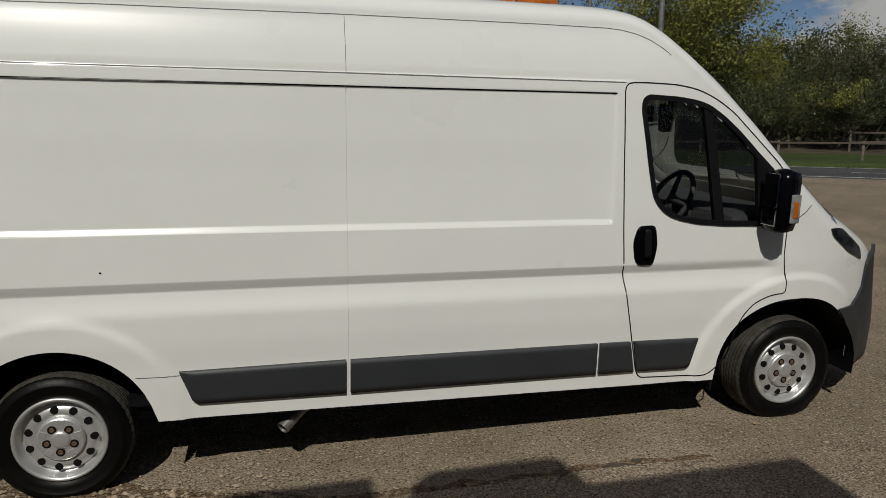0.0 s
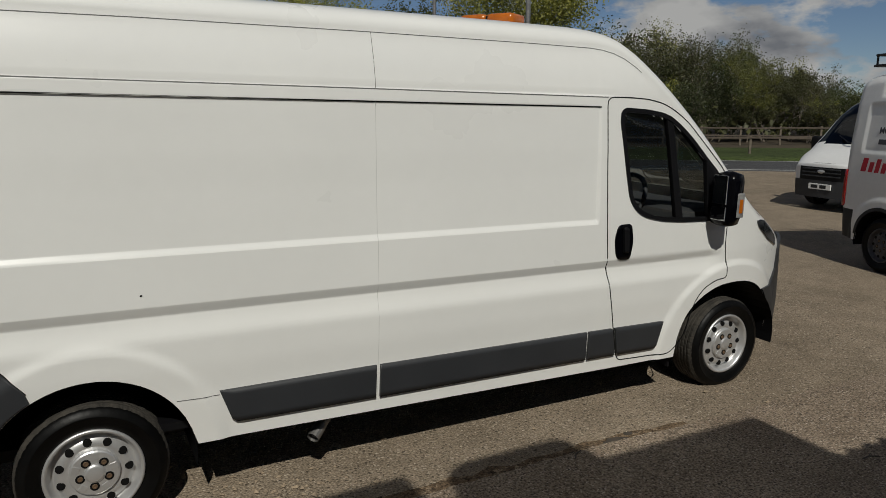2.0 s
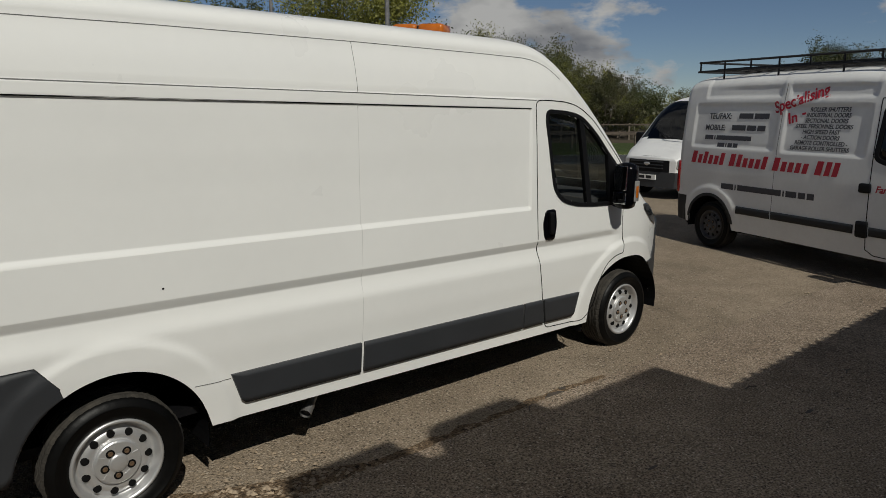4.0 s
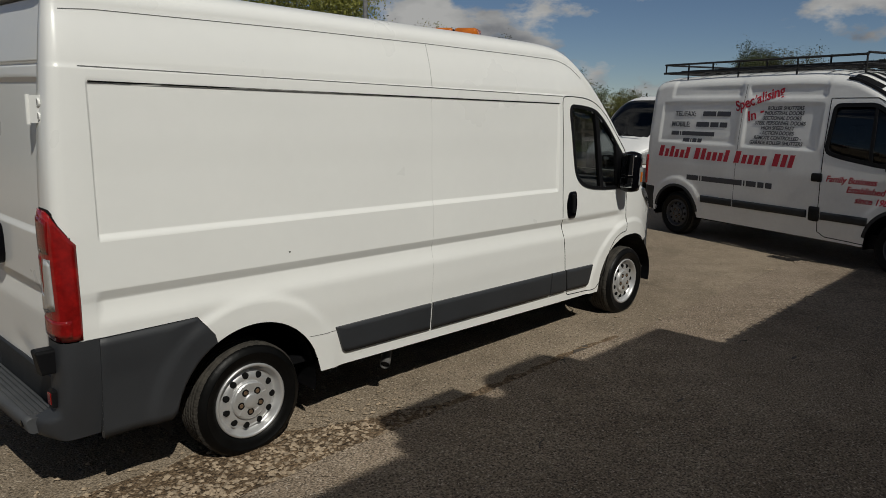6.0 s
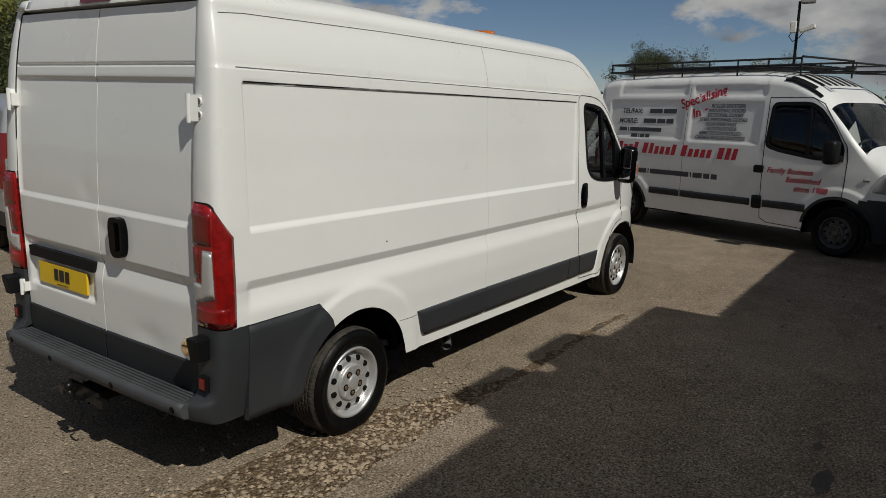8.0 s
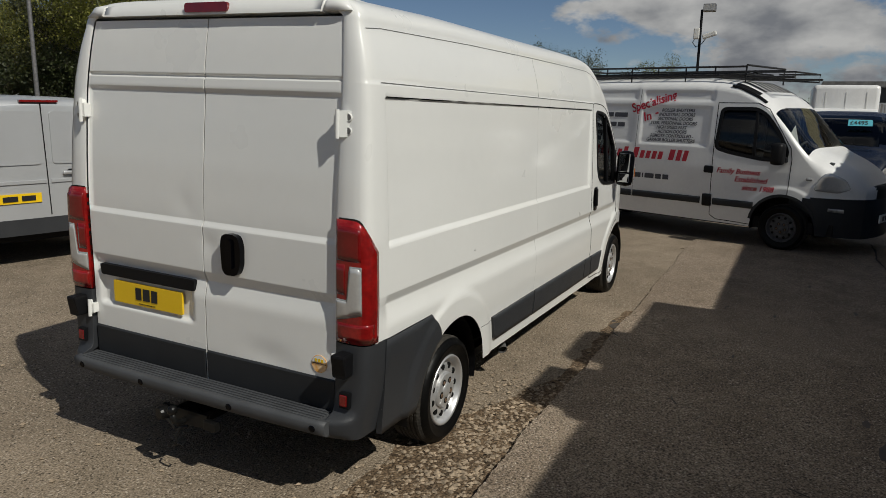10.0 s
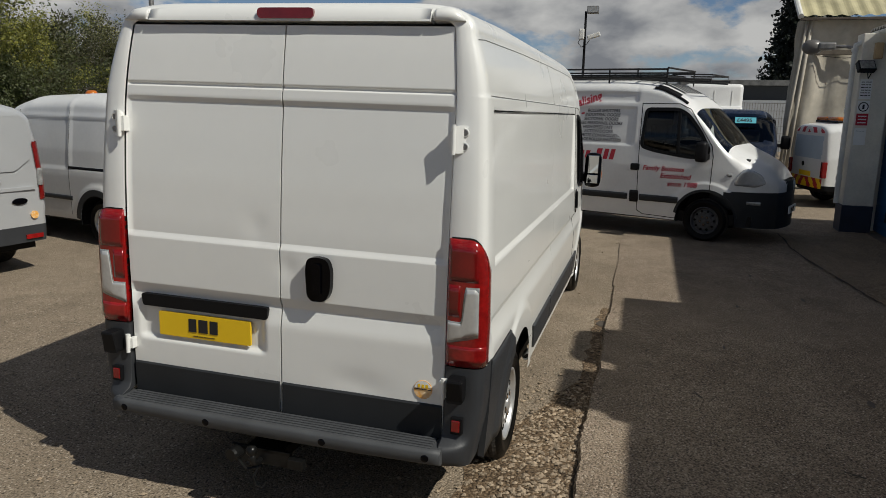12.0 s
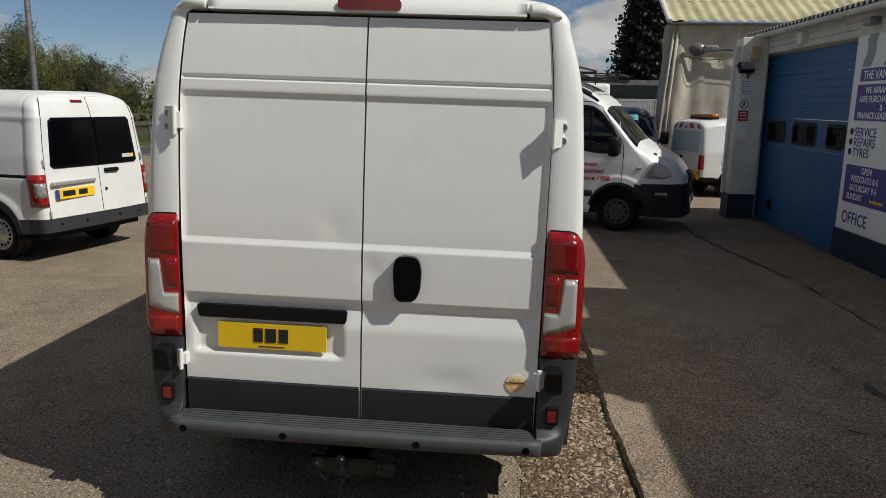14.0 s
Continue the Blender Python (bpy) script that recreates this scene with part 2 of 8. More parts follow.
def bars(name, widths, h, material, parent, m, gap=0.35, depth=0.002, shear=0.0, label=""):
    """Plain bars in the place of writing."""
    bm = bmesh.new()
    x = 0.0
    for w in widths:
        k = shear * h
        prism(bm, [(x, 0), (x + w, 0), (x + w + k, h), (x + k, h)], depth, lambda u, v, d: Vector((u, v, d)))
        x += w + h * gap
    ob = part(name, bm, material, parent, label)
    ob.matrix_basis = m
    return ob


# ---------- vans ----------
class Shape:
    """A van's outer form. top: roof line along x; half: half-width along x; rise: height of the rounded top part;
    lean: change of half-width with height; arches: (x, z, radius); sill: lower edge; relief(x, z): pressed-in or raised pattern."""

    def __init__(self, top, half, rise, lean, arches, sill, relief=None, split=0.88, p=5.0, q=1.8, flare=0.02, rear=None, back=None):
        self.top, self.half, self.rise = smooth_table(top), smooth_table(half), smooth_table(rise)
        self.back = back or (lambda z: z - 1.0)
        arches = [a if len(a) == 5 else (*a, 1.0, 2.0) for a in arches]
        self.lean, self.arches, self.sill, self.relief, self.split, self.p, self.q, self.flare, self.rear = lean, arches, sill, relief, split, p, q, flare, rear

    def y(self, x, z):
        d = 0.0
        for ax, az, r, wide, _ in self.arches:
            k = math.hypot((x - ax) / wide, z - az)
            if k < r + 0.20:
                d += self.flare * (1 - step(r + 0.11, r + 0.165, k))
        if self.relief:
            d += self.relief(x, z)
        return lerp(self.half, x) + lerp(self.lean, z) + d

    def low(self, x):
        z = lerp(self.sill, x)
        for ax, az, r, wide, n in self.arches:
            k = abs(x - ax) / (r * wide)
            if k < 1:
                z = max(z, az + r * (1 - k ** n) ** (1 / n))
        return z

    def section(self, x, fr, n1=16, n2=16, inset=0.0, drop=0.0):
        zt, h = lerp(self.top, x) - drop, lerp(self.rise, x) - (1.25 * drop if self.rear else 0.0)
        z1 = max(self.split + 0.02, zt - h)
        zb = min(self.low(x), self.split - 0.02)
        if self.rear is None or not inset:
            pull = lambda y, z: y - inset
        else:
            pull = lambda y, z: self.rear(z) + (y - self.rear(z)) * (1 - inset / 0.153)
        pts = [(pull(self.y(x, zb + (self.split - zb) * i / n1), zb + (self.split - zb) * i / n1), zb + (self.split - zb) * i / n1) for i in range(n1)]
        for f in fr:
            z = self.split + (z1 - self.split) * f
            pts.append((pull(self.y(x, z), z), z))
        y1 = pts[-1][0]
        for i in range(1, n2 + 1):
            a = math.pi / 2 * i / n2
            pts.append((y1 * max(0.0, math.cos(a)) ** (2 / self.p), z1 + (zt - z1) * math.sin(a) ** (2 / self.q)))
        return pts


def shell(S, cols, fr, pick, parent, looks, n1=16, n2=16):
    """The van's skin from columns (x, inset, drop, shear); pick(x, z, side, row) names the part that a face belongs to, or None for an opening."""
    secs = [(c, S.section(c[0] if len(c) < 5 else c[4], fr, n1, n2, c[1], c[2])) for c in cols]
    meshes, cache = {}, {}
    for side in (-1, 1):
        for (ca, pa), (cb, pb) in zip(secs, secs[1:]):
            for j in range(len(pa) - 1):
                xc = (ca[0] + cb[0]) / 2
                zc = (pa[j][1] + pa[j + 1][1] + pb[j][1] + pb[j + 1][1]) / 4
                yc = (pa[j][0] + pb[j + 1][0]) / 2
                key = pick(xc, zc, side, yc)
                if key is None:
                    continue
                bm = meshes.setdefault(key, bmesh.new())
                vs = []
                for c, p, r in ((ca, pa, j), (cb, pb, j), (cb, pb, j + 1), (ca, pa, j + 1)):
                    k = (key, c[0], side if p[r][0] > 1e-4 else 0, r)
                    if k not in cache:
                        cache[k] = bm.verts.new((c[0] + c[3] * S.back(p[r][1]), side * p[r][0], p[r][1]))
                    if cache[k] not in vs:
                        vs.append(cache[k])
                if len(vs) > 2:
                    f = bm.faces.new(vs if side < 0 else vs[::-1])
                    f.smooth = True
    out = {}
    for key, bm in meshes.items():
        name = key.split("/")[0]
        out[key] = part(name, bm, looks.get(name, looks["body"]), parent)
        out[key].cycles.shadow_terminator_offset = 0.15
        out[key].cycles.shadow_terminator_geometry_offset = 0.3
    return out


def patch(bm, S, poly, side, off=0.006, thick=0.02, nx=24, nz=10, xmap=None):
    """A plate that follows the skin inside an outline of (x, z)."""
    x0, x1 = min(p[0] for p in poly), max(p[0] for p in poly)
    e = (x1 - x0) * 1e-4
    grid = []
    for i in range(nx + 1):
        t = (1 - math.cos(math.pi * i / nx)) / 2
        x = x0 + e + (x1 - x0 - 2 * e) * t
        a, b = span(poly, x)
        if a is None:
            continue
        grid.append([(x, a + (b - a) * k / nz) for k in range(nz + 1)])
    fr = [[bm.verts.new((x, side * (S.y(x, z) + off), z)) for x, z in col] for col in grid]
    bk = [[bm.verts.new((x, side * (S.y(x, z) + off - thick), z)) for x, z in col] for col in grid]
    n, m = len(fr), nz + 1
    made = []
    for i in range(n - 1):
        for k in range(nz):
            made.append(bm.faces.new((fr[i][k], fr[i + 1][k], fr[i + 1][k + 1], fr[i][k + 1])))
            made[-1].smooth = True
        for k, sgn in ((0, 1), (nz, -1)):
            made.append(bm.faces.new((fr[i][k], bk[i][k], bk[i + 1][k], fr[i + 1][k])))
    for i in (0, n - 1):
        for k in range(nz):
            made.append(bm.faces.new((fr[i][k], fr[i][k + 1], bk[i][k + 1], bk[i][k])))
    bmesh.ops.recalc_face_normals(bm, faces=made)


def ring(bm, S, outer, inner, side, off=0.008, thick=0.02):
    """A frame between two outlines of as many points, laid on the skin."""
    n = len(outer)
    def v(p, o):
        return bm.verts.new((p[0], side * (S.y(*p) + o), p[1]))
    a, b = [v(p, off) for p in outer], [v(p, off) for p in inner]
    c, d = [v(p, off - thick) for p in outer], [v(p, off - thick) for p in inner]
    made = []
    for i in range(n):
        j = (i + 1) % n
        for q in ((a[i], a[j], b[j], b[i]), (a[i], c[i], c[j], a[j]), (b[i], b[j], d[j], d[i])):
            made.append(bm.faces.new(q))
    bmesh.ops.recalc_face_normals(bm, faces=made)


def ribbon(bm, S, pts, side, width=0.006, off=0.0015):
    """A narrow line along the skin: the gap between two panels."""
    fine = []
    for p, q in zip(pts, pts[1:]):
        n = max(1, int(math.dist(p, q) / 0.03))
        fine += [(p[0] + (q[0] - p[0]) * i / n, p[1] + (q[1] - p[1]) * i / n) for i in range(n)]
    fine.append(pts[-1])
    prev = None
    for i, p in enumerate(fine):
        a, b = Vector(fine[max(0, i - 1)]), Vector(fine[min(len(fine) - 1, i + 1)])
        t = (b - a).normalized()
        nr = Vector((-t.y, t.x)) * width / 2
        vs = [bm.verts.new((k[0], side * (S.y(k[0], k[1]) + o), k[1])) for k, o in ((Vector(p) + nr, -0.004), (Vector(p) + nr, off), (Vector(p) - nr, off), (Vector(p) - nr, -0.004))]
        if prev:
            for k in range(3):
                bm.faces.new((prev[k], prev[k + 1], vs[k + 1], vs[k]) if side > 0 else (prev[k + 1], prev[k], vs[k], vs[k + 1]))
        prev = vs


def wheel(parent, x, y, z, side, r=0.325, width=0.205, rim_r=0.208, finish=None, seg=64, holes=11, tread=True, bolts=5, hub=None):
    """A road wheel: pressed rim with tyre, wheel nuts and vents; its outer face looks to the given side."""
    bm = bmesh.new()
    s = -1
    k = rim_r / 0.205
    prof = [(rim_r + 0.006, 0.0), (rim_r + 0.004, s * 0.010), (rim_r - 0.006, s * 0.012), (rim_r - 0.014, s * 0.002), (rim_r - 0.020, 0.018), (rim_r - 0.026, 0.030), (0.172 * k, 0.040), (0.160 * k, 0.026), (0.137 * k, 0.012), (0.114 * k, 0.016),
            (0.102 * k, 0.022), (0.096 * k, 0.012), (0.080 * k, 0.002), (0.045 * k, -0.002), (0.040 * k, -0.010), (0.030 * k, -0.013), (0.0005, -0.014)]
    lathe(bm, prof, seg)
    lathe(bm, [(rim_r + 0.006, 0.0), (rim_r - 0.004, width * 0.9)], seg)
    bmesh.ops.recalc_face_normals(bm, faces=bm.faces)
    w = part("wheel", bm, finish or RIM, parent, smooth=True)
    w.matrix_basis = Matrix.Translation((x, y, z)) @ (Matrix.Identity(4) if side < 0 else Matrix.Rotation(math.pi, 4, "Z"))
    bm = bmesh.new()
    h = r - rim_r
    half = width / 2
    prof = [(rim_r + 0.001, 0.004), (rim_r + 0.014, -0.010), (rim_r + 0.30 * h, -0.020), (rim_r + 0.55 * h, -0.022), (rim_r + 0.57 * h, -0.025), (rim_r + 0.62 * h, -0.022), (rim_r + 0.84 * h, -0.012), (r - 0.010, 0.004), (r - 0.003, 0.018)]
    n = 6
    for i in range(n):
        a, b = 0.022 + (width - 0.044) * i / n, 0.022 + (width - 0.044) * (i + 1) / n
        prof += [(r, a + 0.001), (r, b - 0.010), (r - 0.006, b - 0.009), (r - 0.006, b - 0.001)]
    prof += [(r - 0.003, width - 0.018), (r - 0.012, width), (rim_r + 0.5 * h, width + 0.015), (rim_r + 0.005, width)]
    rings = lathe(bm, prof, seg * 4 if tread else seg)
    if tread:
        for i, (rr, a) in enumerate(prof):
            if (r - 0.012 < rr < r - 0.001 and a < 0.02) or rr == r:
                for q, v in enumerate(rings[i]):
                    if (q + 2 * (i // 4)) % 4 == 0:
                        d = Vector((v.co.x, 0, v.co.z)).normalized() * 0.0022
                        v.co -= d
    bmesh.ops.recalc_face_normals(bm, faces=bm.faces)
    for f in bm.faces:
        if all(math.hypot(v.co.x, v.co.z) > r - 0.0175 for v in f.verts):
            f.material_index = 1
        else:
            f.smooth = True
    part("tyre", bm, [RUBBER, TREAD], w, "black rubber tyre with dusty tread", smooth=False)
    first = None
    for i in range(holes):
        a = 2 * math.pi * i / holes
        m = Matrix.Rotation(a, 4, "Y") @ Matrix.Translation((0.143 * k, 0.0125, 0))
        if first is None:
            bm = bmesh.new()
            lathe(bm, [(0.0185 * k, 0.012), (0.0185 * k, 0.0012), (0.017 * k, -0.0014), (0.0003, -0.001)], 14)
            bmesh.ops.recalc_face_normals(bm, faces=bm.faces)
            first = part("vent_hole", bm, GAP, w)
            first.matrix_basis = m
        else:
            same_mesh("vent_hole", first, w, m)
    if bolts:
        bm = bmesh.new()
        lathe(bm, [(0.106 * k, 0.020), (0.106 * k, 0.003), (0.100 * k, -0.002), (0.046 * k, -0.003), (0.044 * k, -0.007), (0.020 * k, -0.009), (0.0005, -0.009)], 36)
        for i in range(bolts):
            a = 2 * math.pi * (i + 0.8) / bolts
            box(bm, 0.066 * k, 0.098 * k, -0.005, 0.002, -0.016, 0.016, 0.002, Matrix.Rotation(a, 4, "Y"))
        bmesh.ops.recalc_face_normals(bm, faces=bm.faces)
        part("hub_plate", bm, finish or RIM, w, smooth=False)
        sock = None
        for i in range(bolts):
            m = Matrix.Rotation(2 * math.pi * (i + 0.3) / bolts, 4, "Y") @ Matrix.Translation((0.062 * k, -0.0035, 0))
            if sock is None:
                bm = bmesh.new()
                lathe(bm, [(0.0205 * k, 0.002), (0.0205 * k, -0.001), (0.0003, -0.001)], 14)
                bmesh.ops.recalc_face_normals(bm, faces=bm.faces)
                sock = part("nut_socket", bm, GAP, w)
                sock.matrix_basis = m
            else:
                same_mesh("nut_socket", sock, w, m)
    first = None
    for i in range(bolts):
        m = Matrix.Rotation(2 * math.pi * (i + 0.3) / bolts, 4, "Y") @ Matrix.Translation((0.062 * k, 0.0, 0))
        if first is None:
            bm = bmesh.new()
            lathe(bm, [(0.0125, 0.004), (0.0125, -0.006), (0.011, -0.008), (0.006, -0.008), (0.005, -0.005), (0.0004, -0.005)], 8)
            bmesh.ops.recalc_face_normals(bm, faces=bm.faces)
            first = part("wheel_nut", bm, NUT, w)
            first.matrix_basis = m
        else:
            same_mesh("wheel_nut", first, w, m)
    return w


NUT = mat("weathered_nut", (0.20, 0.13, 0.08), 0.5, metal=0.4, var=0.25, scale=40)


# ---------- the white high-roof panel van ----------
# the bowed rear face: (height, place along the van)
BACK = smooth_table([(0.3, -0.922), (0.55, -0.934), (0.7, -0.940), (1.0, -0.945), (1.2, -0.951), (1.4, -0.954), (1.62, -0.947), (1.83, -0.934), (2.0, -0.920), (2.1, -0.910), (2.23, -0.894), (2.36, -0.872), (2.5, -0.850)], 80, 2)
VL = pose(0.0, 0.06, 0.0, 1.1, 0.8, 0.0)
HZ = lambda x: 0.318 + 0.014 * x


def door_narrowing(z):
    """How far the rear doors' outer edges draw in towards the top."""
    return 0.0 if z < 1.95 else 0.032 * ((z - 1.95) / 0.40) ** 1.6


def main_relief(x, z):
    d = 0.0
    # pressed panel in the load bay's side
    if -0.80 < x < 2.9:
        e = lin(-0.773, -0.763, x) * (1 - lin(2.788, 2.804, x))
        d -= 0.016 * e * lin(1.303, 1.332, z) * (1 - lin(1.993, 2.001, z)) * (1 - 0.45 * lin(1.6, 1.95, z))
    # long groove above the wheel arches
    e = step(-0.83, -0.76, x) * (1 - step(3.75, 3.95, x))
    d -= 0.020 * e * (1 - lin(1.028, 1.075, z)) * lin(0.915, 1.022, z)
    d += 0.008 * e * (1 - step(0.91, 1.0, z)) * step(0.62, 0.80, z)
    # gutter band under the raised roof
    d -= 0.005 * lin(2.058, 2.068, z) * (1 - step(2.8, 2.95, x))
    return d


MAIN = Shape(
    top=[(-1.0, 2.45), (0.0, 2.475), (2.2, 2.475), (2.7, 2.470), (2.85, 2.460), (2.98, 2.436), (3.1, 2.372), (3.22, 2.283), (3.45, 2.112), (3.7, 1.892), (4.0, 1.608), (4.28, 1.378), (4.45, 1.295), (4.7, 1.17), (4.85, 1.08), (4.95, 0.97)],
    half=[(-1.0, 1.020), (-0.6, 1.019), (0.2, 1.018), (3.0, 1.018), (3.6, 1.006), (4.0, 0.996), (4.3, 0.958), (4.5, 0.900), (4.7, 0.818), (4.85, 0.71), (4.95, 0.60)],
    rise=[(-1.0, 0.135), (2.6, 0.135), (2.85, 0.116), (3.0, 0.128), (3.1, 0.14), (3.5, 0.16), (3.9, 0.17), (4.3, 0.20), (4.6, 0.22), (4.95, 0.16)],
    lean=[(0.0, -0.03), (0.4, -0.012), (0.6, 0.0), (1.05, 0.004), (1.35, -0.006), (1.75, -0.026), (2.0, -0.045), (2.1, -0.055), (2.2, -0.078), (2.34, -0.122), (2.5, -0.17)],
    arches=[(0.0, HZ(0) + 0.01, 0.445), (4.03, HZ(4.035) + 0.0, 0.455, 1.13, 2.3)],
    sill=[(-1.0, 0.40), (-0.4, 0.385), (0.4, 0.385), (3.55, 0.36), (4.5, 0.33), (4.95, 0.36)],
    relief=main_relief, split=0.88, p=9.0, q=2.2, flare=0.015, rear=lambda z: 0.842 - door_narrowing(z), back=lambda z: lerp(BACK, z) + 0.945)

DOOR_WIN = rounded([(2.963, 1.915), (3.020, 1.600), (3.050, 1.458), (3.087, 1.403), (3.137, 1.363), (3.205, 1.337), (3.327, 1.313), (3.497, 1.299), (3.80, 1.290), (3.80, 1.570), (3.665, 1.685), (3.547, 1.793), (3.452, 1.867), (3.355, 1.928), (3.278, 1.952), (3.159, 1.968), (2.990, 1.976), (2.968, 1.962)], 0.03, 3)
CAB_DOOR = rounded([(2.844, 2.054), (2.853, 1.63), (2.866, 1.29), (2.883, 1.018), (2.923, 0.816), (2.950, 0.693), (3.002, 0.458), (3.029, 0.410), (3.20, 0.402), (3.47, 0.392), (3.585, 0.50), (3.621, 0.649), (3.659, 0.750), (3.728, 0.822), (3.84, 0.864), (3.946, 0.869), (3.945, 0.931), (3.927, 1.034), (3.919, 1.10), (3.925, 1.30), (3.90, 1.55), (3.837, 1.627), (3.674, 1.769), (3.518, 1.907), (3.44, 1.957), (3.369, 1.995), (3.28, 2.029), (3.157, 2.05), (2.986, 2.056)], 0.05, 3)


def main_pick(x, z, side, y):
    if inside(DOOR_WIN, x, z) and y > 0.6:
        return None
    # rear corners, taken by the bumper and the lamps
    if x < -0.81 and (z < 0.85 or (z < 1.26 and x < -0.86) or (z < 1.33 and x < -0.90) or (z < 1.41 and x < -0.948)):
        return None
    # windscreen opening
    if y < 0.86 and 3.36 < x < 4.30 and z > 1.38 and y < 0.50 + 0.36 * (x - 3.3) / 1.0 + 0.36 * (x < 4.25):
        return None
    if y > 0.6 and inside(CAB_DOOR, x, z):
        return "cab_door/%d" % side
    if side > 0 and 1.40 < x < 2.88 and 0.45 < z < 2.06 and y > 0.8:
        return "sliding_door/1"
    return "body"


def xr(z, y=0.0):
    """Where the rear doors' faces stand."""
    return lerp(BACK, z) + 0.004 * (abs(y) / 0.85) ** 4


def rear_relief(y, z):
    """Depth of the pressing in the rear doors, positive into the door."""
    e = 1 - lin(0.826, 0.834, abs(y + 0.004))
    d = 0.013 * e * lin(1.320, 1.348, z) * (1 - lin(1.992, 2.014, z))
    d += 0.010 * e * lin(2.062, 2.068, z) * (1 - lin(2.074, 2.084, z))
    d += 0.019 * e * (1 - lin(1.036, 1.083, z)) * lin(0.94, 1.030, z)
    # number plate recess, in the left-hand leaf
    if 0.02 < y:
        k = step(0.065, 0.105, y) * (1 - step(0.77, 0.80, y)) * step(0.78, 0.812, z) * (1 - step(1.025, 1.035, z))
        d = max(d, 0.022 * k)
    # shallow dents
    d += 0.006 * math.exp(-((y + 0.05) ** 2 + (z - 1.23) ** 2) / 0.003)
    d += 0.007 * math.exp(-((y + 0.42) ** 2 / 0.02 + (z - 0.70) ** 2 / 0.004))
    d += 0.004 * math.exp(-((y - 0.12) ** 2 + (z - 1.42) ** 2) / 0.004)
    return d


def main_van():
    van = root("panel_van", VL, "white high-roof panel van parked on gravel and tarmac", "van")
    cols = []
    for x, ins, dr in ((-0.9461, 0.153, 0.060), (-0.9500, 0.143, 0.055), (-0.9515, 0.107, 0.045), (-0.9503, 0.074, 0.034), (-0.9450, 0.043, 0.024), (-0.9360, 0.022, 0.014), (-0.917, 0.008, 0.007), (-0.885, 0.001, 0.001)):
        cols.append((x, ins, dr, min(1.0, (-0.80 - x) / 0.14), -0.84))
    for a, b, n in ((-0.80, -0.74, 18), (-0.72, 2.76, 128), (2.775, 2.82, 12), (2.835, 4.95, 150)):
        cols += [(a + (b - a) * i / n, 0.0, 0.0, 0.0) for i in range(n + 1)]
    z1 = 2.34
    zs = sorted({round(k, 4) for k in ([0.88 + i * 0.02 for i in range(62)] + [1.008, 1.016, 1.021, 1.023, 1.027, 1.029, 1.05, 1.066, 1.074, 1.076, 1.086] + [1.296, 1.302, 1.304, 1.317, 1.331, 1.333, 1.339] + [1.985, 1.992, 1.994, 1.997, 2.0, 2.002, 2.01] + [2.052, 2.057, 2.059, 2.063, 2.067, 2.069, 2.075, 2.11, 2.15, 2.20, 2.25, 2.29, z1]) if k <= z1})
    fr = [(z - 0.88) / (z1 - 0.88) for z in zs]
    looks = {"body": WHITE, "cab_door": WHITE, "sliding_door": WHITE}
    obs = shell(MAIN, cols, fr, main_pick, van, looks, n1=20, n2=18)
    arc0 = [(math.cos(radians(a)) * 0.449, HZ(0) + 0.01 + math.sin(radians(a)) * 0.449) for a in range(120, 172, 4)]
    arc1 = [(4.03 + 0.52 * math.cos(radians(a)) ** (2 / 2.3), HZ(4.035) + 0.457 * max(0.0, math.sin(radians(a))) ** (2 / 2.3)) for a in range(0, 52, 4)]
    for side in (-1, 1):
        bm = bmesh.new()
        patch(bm, MAIN, [(-0.80, 0.857), (-0.325, 0.867), (-0.240, 0.765)] + arc0 + [(-0.452, 0.365), (-0.80, 0.365)], side, 0.009, 0.03, 40, 12)
        part("rear_corner_guard", bm, PLASTIC, van, "dark grey plastic rear corner guard")
        bm = bmesh.new()
        patch(bm, MAIN, arc1[::-1] + [(4.56, 0.34), (4.60, 0.31), (4.948, 0.31), (4.948, 1.06), (4.84, 1.05), (4.72, 1.03), (4.665, 0.98), (4.652, 0.84), (4.60, 0.768), (4.53, 0.737)], side, 0.012, 0.03, 40, 14)
        for v in bm.verts:
            v.co.x += 0.06 * lin(4.6, 4.95, v.co.x) * lin(1.0, 0.5, v.co.z)
        part("front_bumper", bm, PLASTIC, van, "dark grey plastic front bumper")

    # nose end
    bm = bmesh.new()
    sec = MAIN.section(4.95, fr, 20, 18)
    pts = [(-y, z) for y, z in sec] + [(y, z) for y, z in sec[::-1][1:]]
    fwd = [0.06 * lin(1.0, 0.5, z) for y, z in pts]
    a = [bm.verts.new((4.95 + f, y, z)) for f, (y, z) in zip(fwd, pts)]
    b = [bm.verts.new((5.0 + f, y * 0.9, 0.28 + (z - 0.28) * 0.9)) for f, (y, z) in zip(fwd, pts)]
    for i in range(len(pts) - 1):
        bm.faces.new((a[i], a[i + 1], b[i + 1], b[i]))
    bm.faces.new(b)
    part("grille", bm, PLASTIC, van, smooth=True)

    # side windows, frames, gaps, trim
    for side in (-1, 1):
        d = obs["cab_door/%d" % side]
        bm = bmesh.new()
        ring(bm, MAIN, grown(DOOR_WIN, 0.020), grown(DOOR_WIN, -0.007), side, 0.007, 0.035)
        f = part("window_frame", bm, BLACK, d, "black rubber window surround")
        bm = bmesh.new()
        patch(bm, MAIN, DOOR_WIN, side, -0.012, 0.004, 30, 6)
        g = part("window_pane", bm, GLASS, d)
        g.visible_shadow = False
        bm = bmesh.new()
        patch(bm, MAIN, [(3.318, 1.958), (3.373, 1.938), (3.497, 1.285), (3.437, 1.285)], side, 0.002, 0.03, 10, 10)
